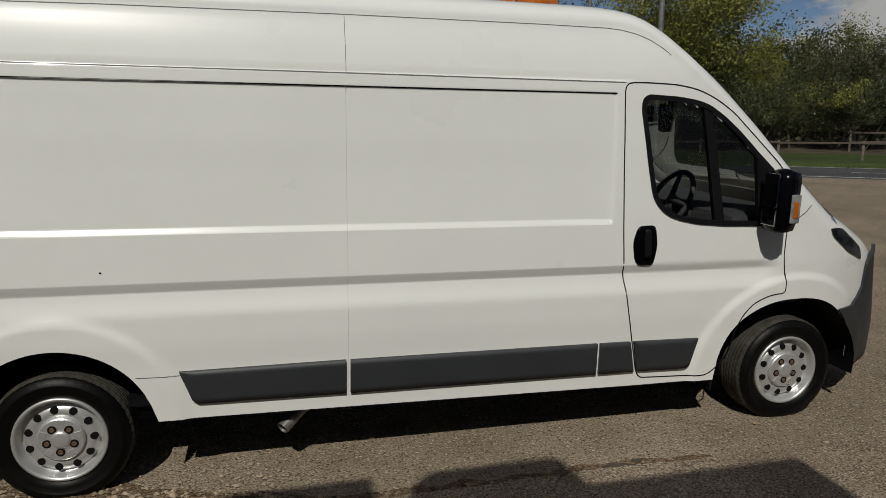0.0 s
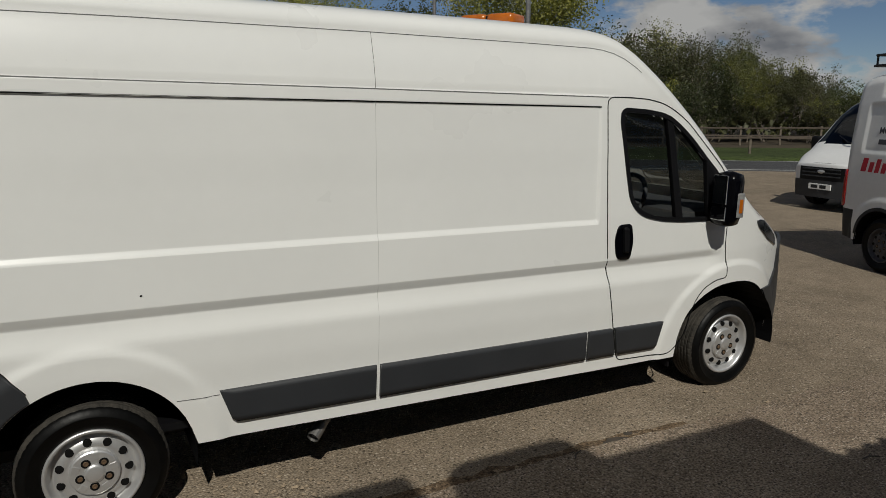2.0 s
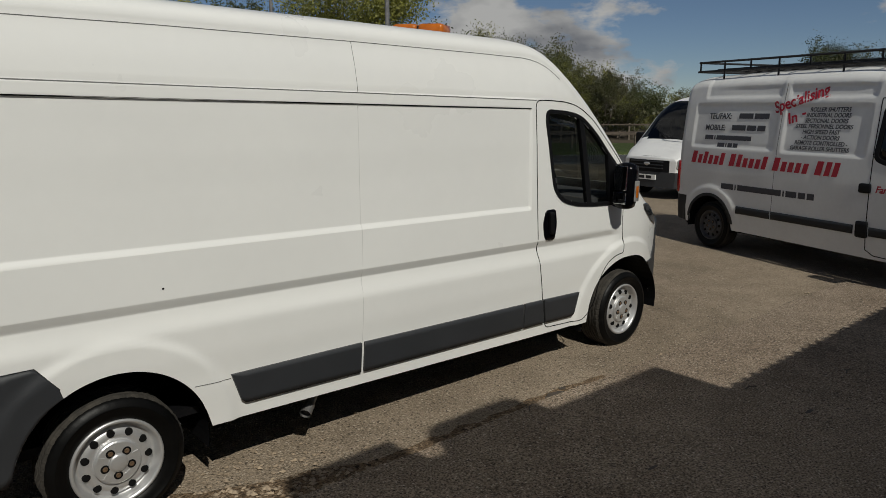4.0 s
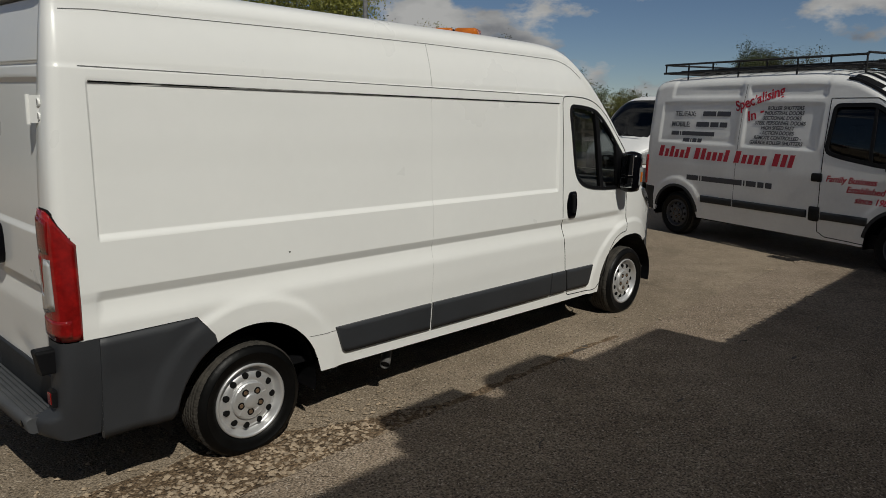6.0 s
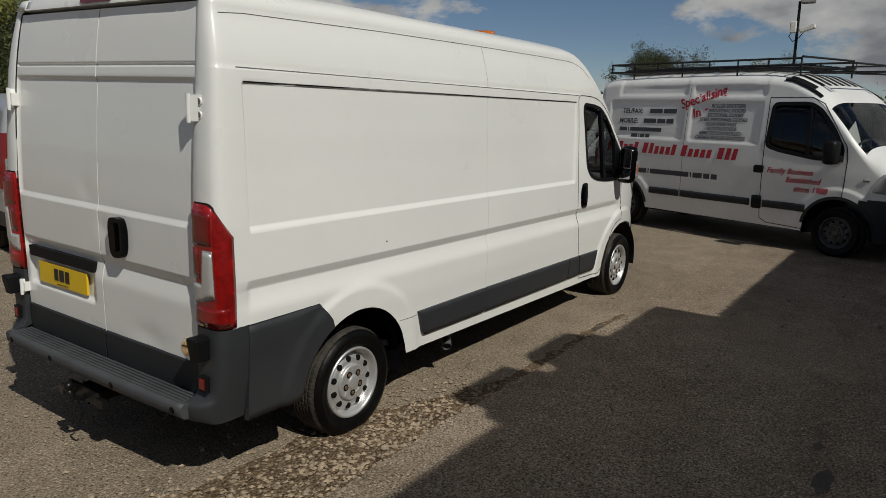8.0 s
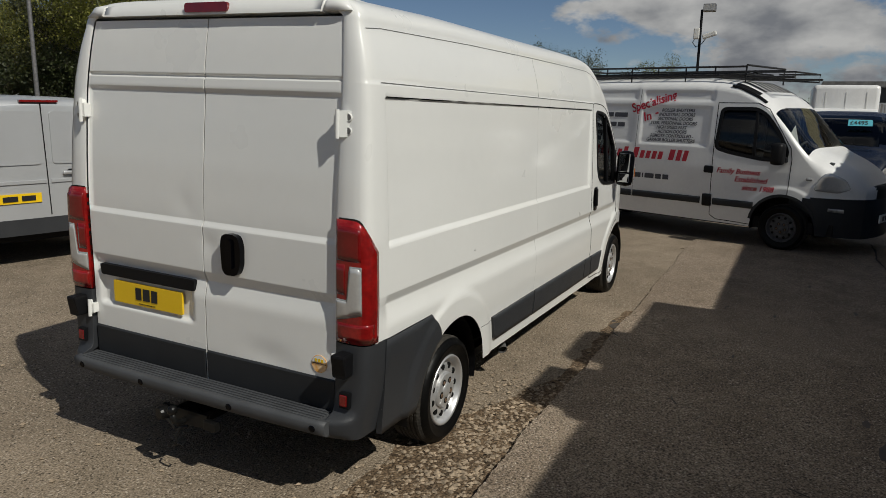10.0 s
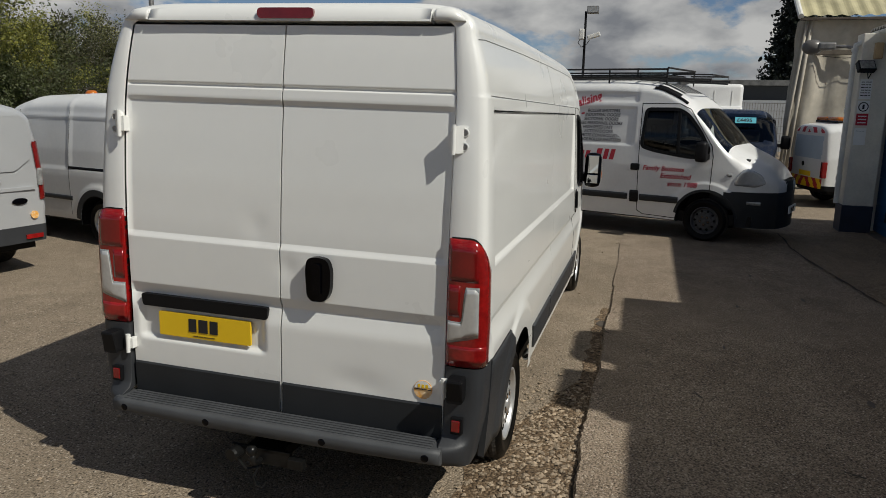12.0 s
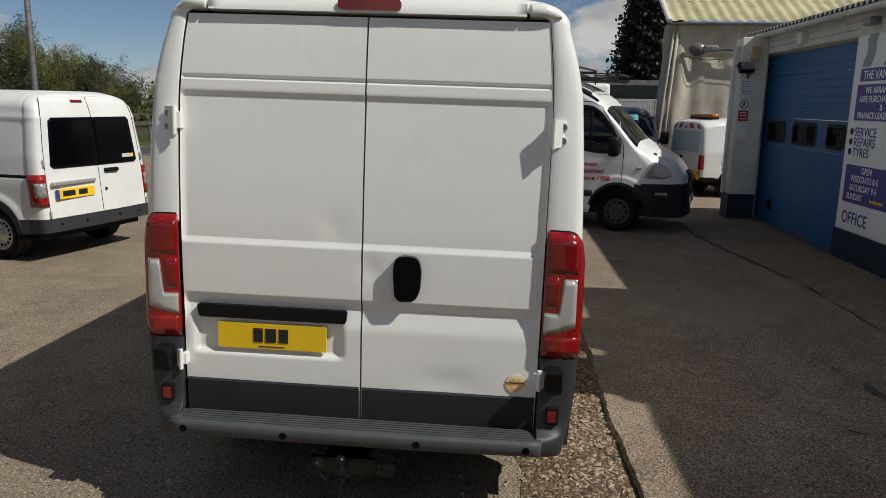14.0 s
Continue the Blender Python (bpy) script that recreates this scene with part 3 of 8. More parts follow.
        part("window_divider", bm, BLACK, d)
        bm = bmesh.new()
        patch(bm, MAIN, [(3.715, 1.29), (3.80, 1.285), (3.825, 1.57), (3.70, 1.675), (3.675, 1.68), (3.70, 1.45)], side, 0.010, 0.03, 10, 8)
        part("mirror_base", bm, BLACK, d, "black plastic quarter panel behind the mirror")
        bm = bmesh.new()
        patch(bm, MAIN, [(2.90, 1.30), (3.15, 1.30), (3.80, 1.27), (3.88, 1.0), (3.60, 0.95), (3.40, 0.55), (3.02, 0.5)], side, -0.035, 0.02, 20, 8)
        part("door_lining", bm, CABIN, d, "dark grey inner door lining")
        bm = bmesh.new()
        ribbon(bm, MAIN, CAB_DOOR + [CAB_DOOR[0]], side, 0.0065)
        part("door_gap", bm, GAP, d)
        # handle in its oval cup
        bm = bmesh.new()
        patch(bm, MAIN, rounded([(2.926, 1.20), (2.939, 1.105), (2.962, 1.073), (3.054, 1.070), (3.076, 1.18), (3.061, 1.28), (3.042, 1.294), (2.954, 1.292)], 0.03), side, 0.006, 0.02, 18, 8)
        hcup = part("door_handle", bm, GLOSS, d, "gloss black recessed door handle")
        bm = bmesh.new()
        patch(bm, MAIN, rounded([(2.992, 1.115), (2.988, 1.275), (3.026, 1.275), (3.032, 1.115)], 0.015), side, 0.022, 0.018, 8, 8)
        part("grip", bm, BLACK, d)
        # sill trim, in four lengths
        for lo in ([(0.555, 0.634), (1.357, 0.640), (1.357, 0.458), (0.635, 0.463), (0.612, 0.475)], [(1.380, 0.640), (2.750, 0.637), (2.752, 0.455), (1.380, 0.458)], [(2.764, 0.637), (2.948, 0.636), (2.985, 0.455), (2.766, 0.455)], [(2.968, 0.636), (3.383, 0.628), (3.342, 0.462), (3.32, 0.448), (3.006, 0.455)]):
            bm = bmesh.new()
            patch(bm, MAIN, lo, side, 0.016, 0.03, 30, 6)
            part("sill_trim", bm, PLASTIC, van, "dark grey plastic rubbing strip")
        # panel joints
        bm = bmesh.new()
        ribbon(bm, MAIN, [(1.369, 0.45), (1.371, 1.0), (1.372, 2.0)], side, 0.002, 0.0003)
        part("panel_joint", bm, JOINT, van)
        bm = bmesh.new()
        ribbon(bm, MAIN, [(1.375, 2.065), (1.375, 2.335)], side, 0.0025, 0.0005)
        part("roof_panel_joint", bm, GAPL, van)
        bm = bmesh.new()
        ribbon(bm, MAIN, [(-0.797, 2.066), (1.37, 2.061), (2.85, 2.054)], side, 0.005)
        part("roof_joint", bm, GAPL, van)
        bm = bmesh.new()
        ribbon(bm, MAIN, [(-0.762, 2.003), (1.37, 1.999), (2.800, 1.996)], side, 0.0065, 0.0012)
        part("gutter_line", bm, GAP, van)
        # thin grey line drawn along the crease below the roof's edge
        bm = bmesh.new()
        ribbon(bm, MAIN, [(-0.84, 2.30), (-0.70, 2.312), (0.3, 2.330), (1.37, 2.337), (2.36, 2.336), (2.76, 2.332), (2.84, 2.325), (2.92, 2.308), (3.0, 2.280), (3.08, 2.235), (3.12, 2.205)], side, 0.004, 0.001)
        part("roof_edge_joint", bm, GAPL, van)
        # sill underside and load floor edge
        bm = bmesh.new()
        ribbon(bm, MAIN, [(0.36, 0.619), (0.556, 0.612)], side, 0.0025, 0.0018)
        part("sill_joint", bm, GAPL, van)
        # mirror
        bm = bmesh.new()
        vs = box(bm, 3.700, 3.842, side * 1.02, side * 1.19, 1.25, 1.61, 0.065)
        for v in vs:
            v.co.x += 0.04 * (v.co.z - 1.4) + 0.06 * (abs(v.co.y) - 1.15)
        mir = part("door_mirror", bm, GLOSS, van, "gloss black twin-glass door mirror", smooth=True)
        bm = bmesh.new()
        box(bm, 3.78, 3.88, side * 0.95, side * 1.05, 1.30, 1.39, 0.02)
        part("mirror_arm", bm, BLACK, mir)
        for z0, z1b in ((1.40, 1.585), (1.295, 1.385)):
            bm = bmesh.new()
            box(bm, 3.694, 3.704, side * 1.05, side * 1.165, z0, z1b, 0.004)
            part("mirror_glass", bm, MIRROR, mir)
        bm = bmesh.new()
        box(bm, 3.768, 3.830, side * 1.172, side * 1.195, 1.315, 1.475, 0.008)
        part("indicator", bm, CLEAR, mir, "clear side indicator lens")
        bm = bmesh.new()
        box(bm, 3.784, 3.816, side * 1.178, side * 1.198, 1.345, 1.435, 0.005)
        part("indicator_bulb", bm, AMBER, mir, "amber indicator behind clear lens")
        # headlamp
        bm = bmesh.new()
        patch(bm, MAIN, rounded([(4.257, 1.240), (4.285, 1.19), (4.444, 1.082), (4.60, 1.020), (4.57, 1.10), (4.47, 1.165), (4.352, 1.24)], 0.02), side, 0.006, 0.02, 14, 8)
        part("headlamp", bm, LAMP_D, van, "dark glassy headlamp")
        # bonnet joint and wing joint
        bm = bmesh.new()
        ribbon(bm, MAIN, [(3.925, 1.29), (4.002, 1.315), (4.05, 1.345), (4.09, 1.385)], side, 0.005)
        part("wing_joint", bm, GAPL, van)
        # bumper edge line
        bm = bmesh.new()
        ribbon(bm, MAIN, [(-0.86, 0.857), (-0.325, 0.867), (-0.235, 0.757)], side, 0.006)
        part("guard_edge", bm, GAP, van)
        # wheel housings
        for ax in (0.0, 4.035):
            bm = bmesh.new()
            n = 24
            R = 0.452
            wd = 1.14 if ax else 1.0
            rows = []
            for yy in (0.965, 0.55):
                rows.append([bm.verts.new((ax + math.cos(math.pi * (i / n * 1.1 - 0.05)) * R * wd, side * yy, HZ(ax) + math.sin(math.pi * (i / n * 1.1 - 0.05)) * R)) for i in range(n + 1)])
            for i in range(n):
                bm.faces.new((rows[0][i], rows[0][i + 1], rows[1][i + 1], rows[1][i]))
            bm.faces.new(rows[1])
            part("wheel_housing", bm, BLACK, van)
        w = wheel(van, 0.0, side * 0.978, HZ(0) - 0.003, side, seg=48)
        w = wheel(van, 4.035, side * 0.978, HZ(4.035) - 0.003, side, seg=48)

    # windscreen
    bm = bmesh.new()
    rows = []
    for x in [3.35 + i * 0.055 for i in range(19)]:
        sec = MAIN.section(x, [0, 1], 2, 16)[4:]
        rows.append([(x, -y, z + 0.004) for y, z in sec if y > -1] + [(x, y, z + 0.004) for y, z in sec[::-1][1:]])
    vs = [[bm.verts.new(p) for p in r] for r in rows]
    for p, q in zip(vs, vs[1:]):
        for i in range(len(p) - 1):
            if all(abs(v.co.y) < 0.93 for v in (p[i], q[i + 1])):
                bm.faces.new((p[i], p[i + 1], q[i + 1], q[i]))
    g = part("windscreen", bm, TINT, van, smooth=True)
    g.visible_shadow = False
    # bonnet top below the screen, floor, bulkhead
    bm = bmesh.new()
    box(bm, 2.72, 2.76, -0.82, 0.82, 0.45, 2.26)
    part("bulkhead", bm, CABIN, van)
    bm = bmesh.new()
    box(bm, -0.88, 3.5, -0.90, 0.90, 0.42, 0.46)
    box(bm, -0.5, 4.5, -0.42, 0.42, 0.30, 0.42)
    box(bm, 0.46, 3.55, -0.94, -0.80, 0.37, 0.42)
    box(bm, 0.46, 3.55, 0.80, 0.94, 0.37, 0.42)
    part("floor_pan", bm, BLACK, van)
    bm = bmesh.new()
    vs = box(bm, 3.62, 4.2, -0.89, 0.89, 0.75, 1.33, 0.08)
    part("dashboard", bm, CABIN, van)
    bm = bmesh.new()
    n = 36
    c = Vector((3.50, -0.42, 1.35))
    q = Euler((0, radians(-62), 0)).to_matrix()
    pts = [c + q @ Vector((math.cos(2 * math.pi * i / n) * 0.20, math.sin(2 * math.pi * i / n) * 0.20, 0)) for i in range(n)]
    tube(bm, pts + [pts[0]], 0.017)
    cyl(bm, c, c + Vector((0.2, 0, -0.16)), 0.05, 0.06)
    for a in (0.2, 3.0, 4.7):
        cyl(bm, c, c + q @ Vector((math.cos(a) * 0.19, math.sin(a) * 0.19, 0)), 0.02, 0.014, 8)
    part("steering_wheel", bm, CABIN, van, smooth=True)
    for y0 in (-0.42, 0.10, 0.55):
        bm = bmesh.new()
        box(bm, 2.92, 3.38, y0 - 0.22, y0 + 0.22, 0.78, 0.96, 0.06)
        vs = box(bm, 2.80, 2.92, y0 - 0.22, y0 + 0.22, 0.92, 1.55, 0.05)
        box(bm, 2.80, 2.89, y0 - 0.13, y0 + 0.13, 1.57, 1.78, 0.04)
        part("seat", bm, SEAT, van, smooth=True)

    # rear doors
    for nm, y0, y1 in (("rear_door", -0.839, -0.016), ("rear_door", -0.008, 0.836)):
        bm = bmesh.new()
        zs2 = sorted({round(k, 4) for k in [0.47 + i * 0.02 for i in range(95)] + [2.350] + [1.988 + i * 0.004 for i in range(8)] + [2.058 + i * 0.003 for i in range(10)] + [1.313, 1.319, 1.321, 1.334, 1.347, 1.349, 1.355] + [1.02, 1.029, 1.031, 1.035, 1.037, 1.05, 1.068, 1.082, 1.084, 1.092] + [0.77 + i * 0.01 for i in range(6)] if k <= 2.351})
        ny = 56
        grid = []
        for z in zs2:
            yy0, yy1 = y0, y1
            k = door_narrowing(z)
            if y0 < -0.5:
                yy0 = y0 + k
            else:
                yy1 = y1 - k
            grid.append([(yy0 + (yy1 - yy0) * i / ny, z) for i in range(ny + 1)])
        fr2 = [[bm.verts.new((xr(z, y) + rear_relief(y, z), y, z)) for y, z in row] for row in grid]
        for p, q in zip(fr2, fr2[1:]):
            for i in range(ny):
                bm.faces.new((p[i], q[i], q[i + 1], p[i + 1])).smooth = True
        edge = fr2[0] + [r[-1] for r in fr2[1:]] + fr2[-1][::-1][1:] + [r[0] for r in fr2[::-1][1:-1]]
        edge = [bm.verts.new(v.co) for v in edge]
        inner = [bm.verts.new(v.co + Vector((0.05, 0, 0))) for v in edge]
        for i in range(len(edge)):
            j = (i + 1) % len(edge)
            bm.faces.new((edge[i], edge[j], inner[j], inner[i]))
        door = part("rear_door", bm, WHITE, van, "white rear door leaf with shallow dents")
        sgn = -1 if y0 < -0.5 else 1
        bm = bmesh.new()
        n = 16
        ys = [y0 + 0.005 + (y1 - y0 - 0.010) * i / n for i in range(n + 1)]
        va = [[bm.verts.new((xr(z, y) - o, y, z)) for z, o in ((0.478, -0.02), (0.478, 0.012), (0.648, 0.012), (0.655, 0.004), (0.655, -0.02))] for y in ys]
        for p, q in zip(va, va[1:]):
            for k in range(4):
                bm.faces.new((p[k], p[k + 1], q[k + 1], q[k]))
        bm.faces.new(va[0])
        bm.faces.new(va[-1][::-1])
        bmesh.ops.recalc_face_normals(bm, faces=bm.faces)
        part("lower_cladding", bm, PLASTIC_D, door, "dark grey lower door cladding")
        # hinges: a plate on the body, a knuckle and a strap on the door
        for z, hh, wo in ((1.876, 0.060, 0.080), (0.755, 0.045, 0.030)):
            xh = xr(z)
            bm = bmesh.new()
            pts = rounded([(sgn * 0.846, z - hh), (sgn * (0.846 + wo * 0.9), z - hh * 0.9), (sgn * (0.846 + wo), z - hh * 0.3), (sgn * (0.846 + wo * 0.93), z + hh * 0.8), (sgn * (0.846 + wo * 0.68), z + hh), (sgn * 0.846, z + hh)], 0.02)
            prism(bm, pts, 0.040, lambda u, v, d: Vector((xh - 0.040 + d + 0.7 * (abs(u) - 0.846), u, v)))
            cyl(bm, (xh - 0.036, sgn * 0.846, z - hh - 0.004), (xh - 0.036, sgn * 0.846, z + hh + 0.004), 0.010, seg=12)
            box(bm, xh - 0.030, xh + 0.010, sgn * 0.822, sgn * 0.846, z - hh * 0.62, z + hh * 0.62, 0.003)
            hg = part("hinge", bm, WHITE, door, "white painted steel door hinge")
            if z > 1:
                for dz in (-0.030, 0.030):
                    bm = bmesh.new()
                    lathe(bm, [(0.019, 0.006), (0.019, -0.003), (0.016, -0.004), (0.015, 0.0), (0.0004, 0.0)], 18, "x", (xh - 0.010, sgn * 0.888, z + dz))
                    bt = part("bolt_cup", bm, WHITE, hg)
                    bm = bmesh.new()
                    lathe(bm, [(0.0135, 0.002), (0.0135, -0.0015), (0.0004, -0.002)], 8, "x", (xh - 0.0110, sgn * 0.888, z + dz))
                    part("bolt", bm, STEEL, hg)
        if sgn < 0:
            bm = bmesh.new()
            prism(bm, rounded([(-0.168, 1.12), (-0.160, 1.25), (-0.172, 1.300), (-0.215, 1.310), (-0.272, 1.302), (-0.290, 1.25), (-0.287, 1.15), (-0.262, 1.098), (-0.19, 1.095)], 0.04), 0.045, lambda u, v, d: Vector((xr(v) - 0.034 + d, u, v)))
            part("door_handle", bm, GLOSS, door, "gloss black rear door handle")
            bm = bmesh.new()
            prism(bm, rounded([(-0.20, 1.13), (-0.20, 1.28), (-0.243, 1.28), (-0.243, 1.13)], 0.02), 0.02, lambda u, v, d: Vector((xr(v) - 0.046 + d, u, v)))
            part("grip", bm, GLOSS, door)
            bm = bmesh.new()
            xs = xr(0.72) + 0.002
            lathe(bm, [(0.045, 0.004), (0.045, -0.003), (0.0004, -0.003)], 32, "x", (xs, -0.740, 0.722))
            st = part("round_sticker", bm, STICK, door, "round amber and cream dealer sticker")
            bm = bmesh.new()
            prism(bm, [(0.042 * math.cos(radians(a)), 0.042 * math.sin(radians(a))) for a in range(8, 173, 11)], 0.001, lambda u, v, d: Vector((xs - 0.0035 - d, -0.740 + u, 0.722 + v)))
            part("sticker_top", bm, PWHITE, st, "cream upper half of the sticker")
            on_door = Euler((radians(90), 0, radians(-90))).to_matrix().to_4x4()
            bars("sticker_mark", (0.013, 0.013, 0.013), 0.016, YELLOW, st, Matrix.Translation((xs - 0.005, -0.715, 0.732)) @ on_door, 0.35, 0.0006)
            bars("sticker_band", (0.085,), 0.004, INK, st, Matrix.Translation((xs - 0.005, -0.6975, 0.722)) @ on_door, 0.35, 0.0006)
        else:
            bm = bmesh.new()
            prism(bm, rounded([(0.060, 0.964), (0.765, 0.964), (0.773, 1.026), (0.054, 1.026)], 0.015), 0.05, lambda u, v, d: Vector((xr(v) - 0.006 + d, u, v)))
            part("plate_lamp_bar", bm, BLACK, door, "black plastic plate lamp bar")
            bm = bmesh.new()
            prism(bm, rounded([(0.153, 0.818), (0.675, 0.818), (0.675, 0.942), (0.153, 0.942)], 0.008), 0.012, lambda u, v, d: Vector((xr(v) - 0.002 + d, u, v)))
            part("rear_plate", bm, YELLOW, door, "yellow dealer plate")
            tm = Matrix.Translation((xr(0.89) - 0.0035, 0.502, 0.852)) @ Euler((radians(90), 0, radians(-90))).to_matrix().to_4x4()
            bars("plate_mark", (0.045, 0.052, 0.045), 0.068, INK, door, tm, 0.18, 0.0008)
            tm = Matrix.Translation((xr(0.83) - 0.0035, 0.478, 0.829)) @ Euler((radians(90), 0, radians(-90))).to_matrix().to_4x4()
            bars("plate_small_print", (0.03, 0.025, 0.04, 0.02), 0.004, INK, door, tm, 0.8, 0.0008)

    # dark opening behind the door gaps, roof spoiler with the high brake lamp
    bm = bmesh.new()
    box(bm, -0.80, -0.78, -0.84, 0.84, 0.46, 2.30)
    part("door_aperture", bm, GAP, van)
    bm = bmesh.new()
    rows = []
    for i in range(29):
        y = -0.704 + 1.408 * i / 28
        zt = 2.464 - 0.012 * (abs(y) / 0.704) ** 4
        rows.append([bm.verts.new(p) for p in ((-0.55, y, zt), (-0.72, y, zt + 0.004), (-0.83, y, zt - 0.016), (-0.882, y, zt - 0.036), (-0.898, y, 2.378), (-0.900, y, 2.368), (-0.83, y, 2.362))])
    for p, q in zip(rows, rows[1:]):
        for k in range(6):
            bm.faces.new((p[k], p[k + 1], q[k + 1], q[k])).smooth = k < 4
    for p in (rows[0], rows[-1]):
        bm.faces.new(p)
    part("roof_lip", bm, WHITE, van, "rounded white roof lip")
    for side in (-1, 1):
        bm = bmesh.new()
        rows = []
        for i in range(13):
            t = i / 12
            y = 0.718 + 0.140 * t
            zt = 2.450 - 0.078 * t ** 3.0
            rows.append([bm.verts.new((px, side * y, pz)) for px, pz in ((-0.60, zt - 0.004), (-0.74, zt), (-0.83 + 0.02 * t ** 3, zt - 0.012 * (1 - t)), (-0.880 + 0.02 * t ** 3, zt - 0.036 * (1 - t)), (-0.900 + 0.015 * t ** 3, 2.372), (-0.83, 2.364))])
        for p, q in zip(rows, rows[1:]):
            for k in range(5):
                bm.faces.new((p[k], p[k + 1], q[k + 1], q[k])).smooth = k < 4
        for p in (rows[0], rows[-1]):
            bm.faces.new(p)
        bmesh.ops.recalc_face_normals(bm, faces=bm.faces)
        part("roof_corner", bm, WHITE, van, "rounded white roof corner")
    bm = bmesh.new()
    prism(bm, rounded([(-0.14, 2.378), (0.14, 2.378), (0.14, 2.424), (-0.14, 2.424)], 0.02), 0.03, lambda u, v, d: Vector((-0.905 + d, u - 0.02, v)))
    part("high_brake_lamp", bm, REDD, van, "dark red high-level brake lamp")

    # tail lamps and bumper corners wrapped round the rear corners
    ax_ = smooth_table([(0, -0.951), (1, -0.957), (2, -0.961), (3, -0.961), (4, -0.958), (5, -0.948), (6, -0.926), (7, -0.885), (8, -0.80)], 32, 1)
    ay_ = smooth_table([(0, 0.847), (1, 0.870), (2, 0.905), (3, 0.945), (4, 0.976), (5, 1.000), (6, 1.014), (7, 1.020), (8, 1.021)], 32, 1)
    arc = [(p[1], q[1]) for p, q in zip(ax_, ay_)]

    def corner(u, z, off, side):
        """A point of the rear corner: u runs from the door's edge to the side."""
        f = min(31.999, max(0.0, u * 32))
        i = int(f)
        (xa, ya), (xb, yb) = arc[i], arc[i + 1]
        t = f - i
        x, y = xa + (xb - xa) * t, ya + (yb - ya) * t
        nr = Vector((-(yb - ya), xb - xa)).normalized()
        sh = MAIN.back(z) * min(1.0, max(0.0, (-0.80 - x) / 0.14)) if z > 1.0 else 0.0
        return Vector((x + sh + nr.x * off, side * (y + lerp(MAIN.lean, z) * u + nr.y * off), z))

    def wrap(name, u0, u1, z0f, z1f, off, th, finish, par, side, label="", nu=20, nz=14, bulge=0.0, dome=0.0):
        """A plate bent round the rear corner between two heights."""
        bm = bmesh.new()
        va, vb = [], []
        for i in range(nu + 1):
            u = u0 + (u1 - u0) * i / nu
            ca, cb = [], []
            for k in range(nz + 1):
                z = z0f(u) + (z1f(u) - z0f(u)) * k / nz
                e = min(1.0, 5.0 * min(i / nu, 1 - i / nu) + 0.0, 5.0 * min(k / nz, 1 - k / nz))
                ca.append(bm.verts.new(corner(u, z, off + dome * (1 - (1 - e) ** 2), side)))
                cb.append(bm.verts.new(corner(u, z, off - th, side)))
            va.append(ca)
            vb.append(cb)
        for i in range(nu):
            for k in range(nz):
                bm.faces.new((va[i][k], va[i + 1][k], va[i + 1][k + 1], va[i][k + 1])).smooth = True
            for k in (0, nz):
                bm.faces.new((va[i][k], vb[i][k], vb[i + 1][k], va[i + 1][k]))
        for i in (0, nu):
            for k in range(nz):
                bm.faces.new((va[i][k], va[i][k + 1], vb[i][k + 1], vb[i][k]))
        bmesh.ops.recalc_face_normals(bm, faces=bm.faces)
        return part(name, bm, finish, par, label)

    top = lambda u: 1.450 - 0.150 * max(0.0, (u - 0.30) / 0.60) ** 2.6
    for side in (-1, 1):
        lm = wrap("tail_lamp", 0.0, 0.90, lambda u: 0.866, top, 0.005, 0.04, RED, van, side, "tall red and clear wrap-round tail lamp", dome=0.008)
        wrap("lamp_bezel", 0.0, 0.905, lambda u: 0.861, lambda u: top(min(u, 0.90)) + 0.006, -0.003, 0.034, GAP, lm, side)
        wrap("lower_lens", 0.05, 0.80, lambda u: 0.885, lambda u: 0.965, 0.0138, 0.012, RED, lm, side, nu=10, nz=4)
        wrap("upper_lens", 0.05, 0.26, lambda u: 1.10, lambda u: 1.245, 0.0138, 0.012, REDD, lm, side, nu=6, nz=4)
        wrap("lens_surround", 0.045, 0.565, lambda u: 0.975 + 0.035 * lin(0.1, 0.55, u), lambda u: 1.078 + 0.162 * lin(0.285, 0.33, u), 0.0136, 0.010, CLEAR, lm, side, nu=30, nz=8)
        wrap("clear_lens", 0.06, 0.55, lambda u: 0.985 + 0.04 * lin(0.1, 0.55, u), lambda u: 1.070 + 0.162 * lin(0.30, 0.345, u) - 0.015 * lin(0.49, 0.55, u), 0.0150, 0.010, LENS, lm, side, "clear indicator and reversing lens", nu=30, nz=10, dome=0.003)
        wrap("top_lens", 0.06, 0.55, lambda u: 1.262, lambda u: top(u) - 0.03, 0.0138, 0.010, REDD, lm, side, nu=8, nz=6)

    # rear bumper: corners, tread step, reflectors, parking sensors
    for side in (-1, 1):
        bm = bmesh.new()
        prof = [(0.860, 0.0), (0.80, 0.0), (0.70, 0.002), (0.60, 0.004), (0.545, 0.008), (0.515, 0.025), (0.500, 0.070), (0.488, 0.092), (0.470, 0.098), (0.425, 0.092), (0.40, 0.07), (0.385, 0.02)]
        rows = []
        for i in range(25):
            u = i / 24
            w = max(0.0, 1 - u / 0.62) ** 0.7
            row = []
            for z, o in prof:
                p = corner(u, z, 0.004, side)
                p.x -= o * w
                p.y -= side * 0.075 * u * (1 - u * 0.55) * lin(0.66, 0.38, z)
                row.append(bm.verts.new(p))
            rows.append(row)
        for p, q in zip(rows, rows[1:]):
            for k in range(len(prof) - 1):
                bm.faces.new((p[k], p[k + 1], q[k + 1], q[k])).smooth = True
        inner = [bm.verts.new((v.co.x + 0.06, v.co.y, v.co.z)) for v in rows[0]]
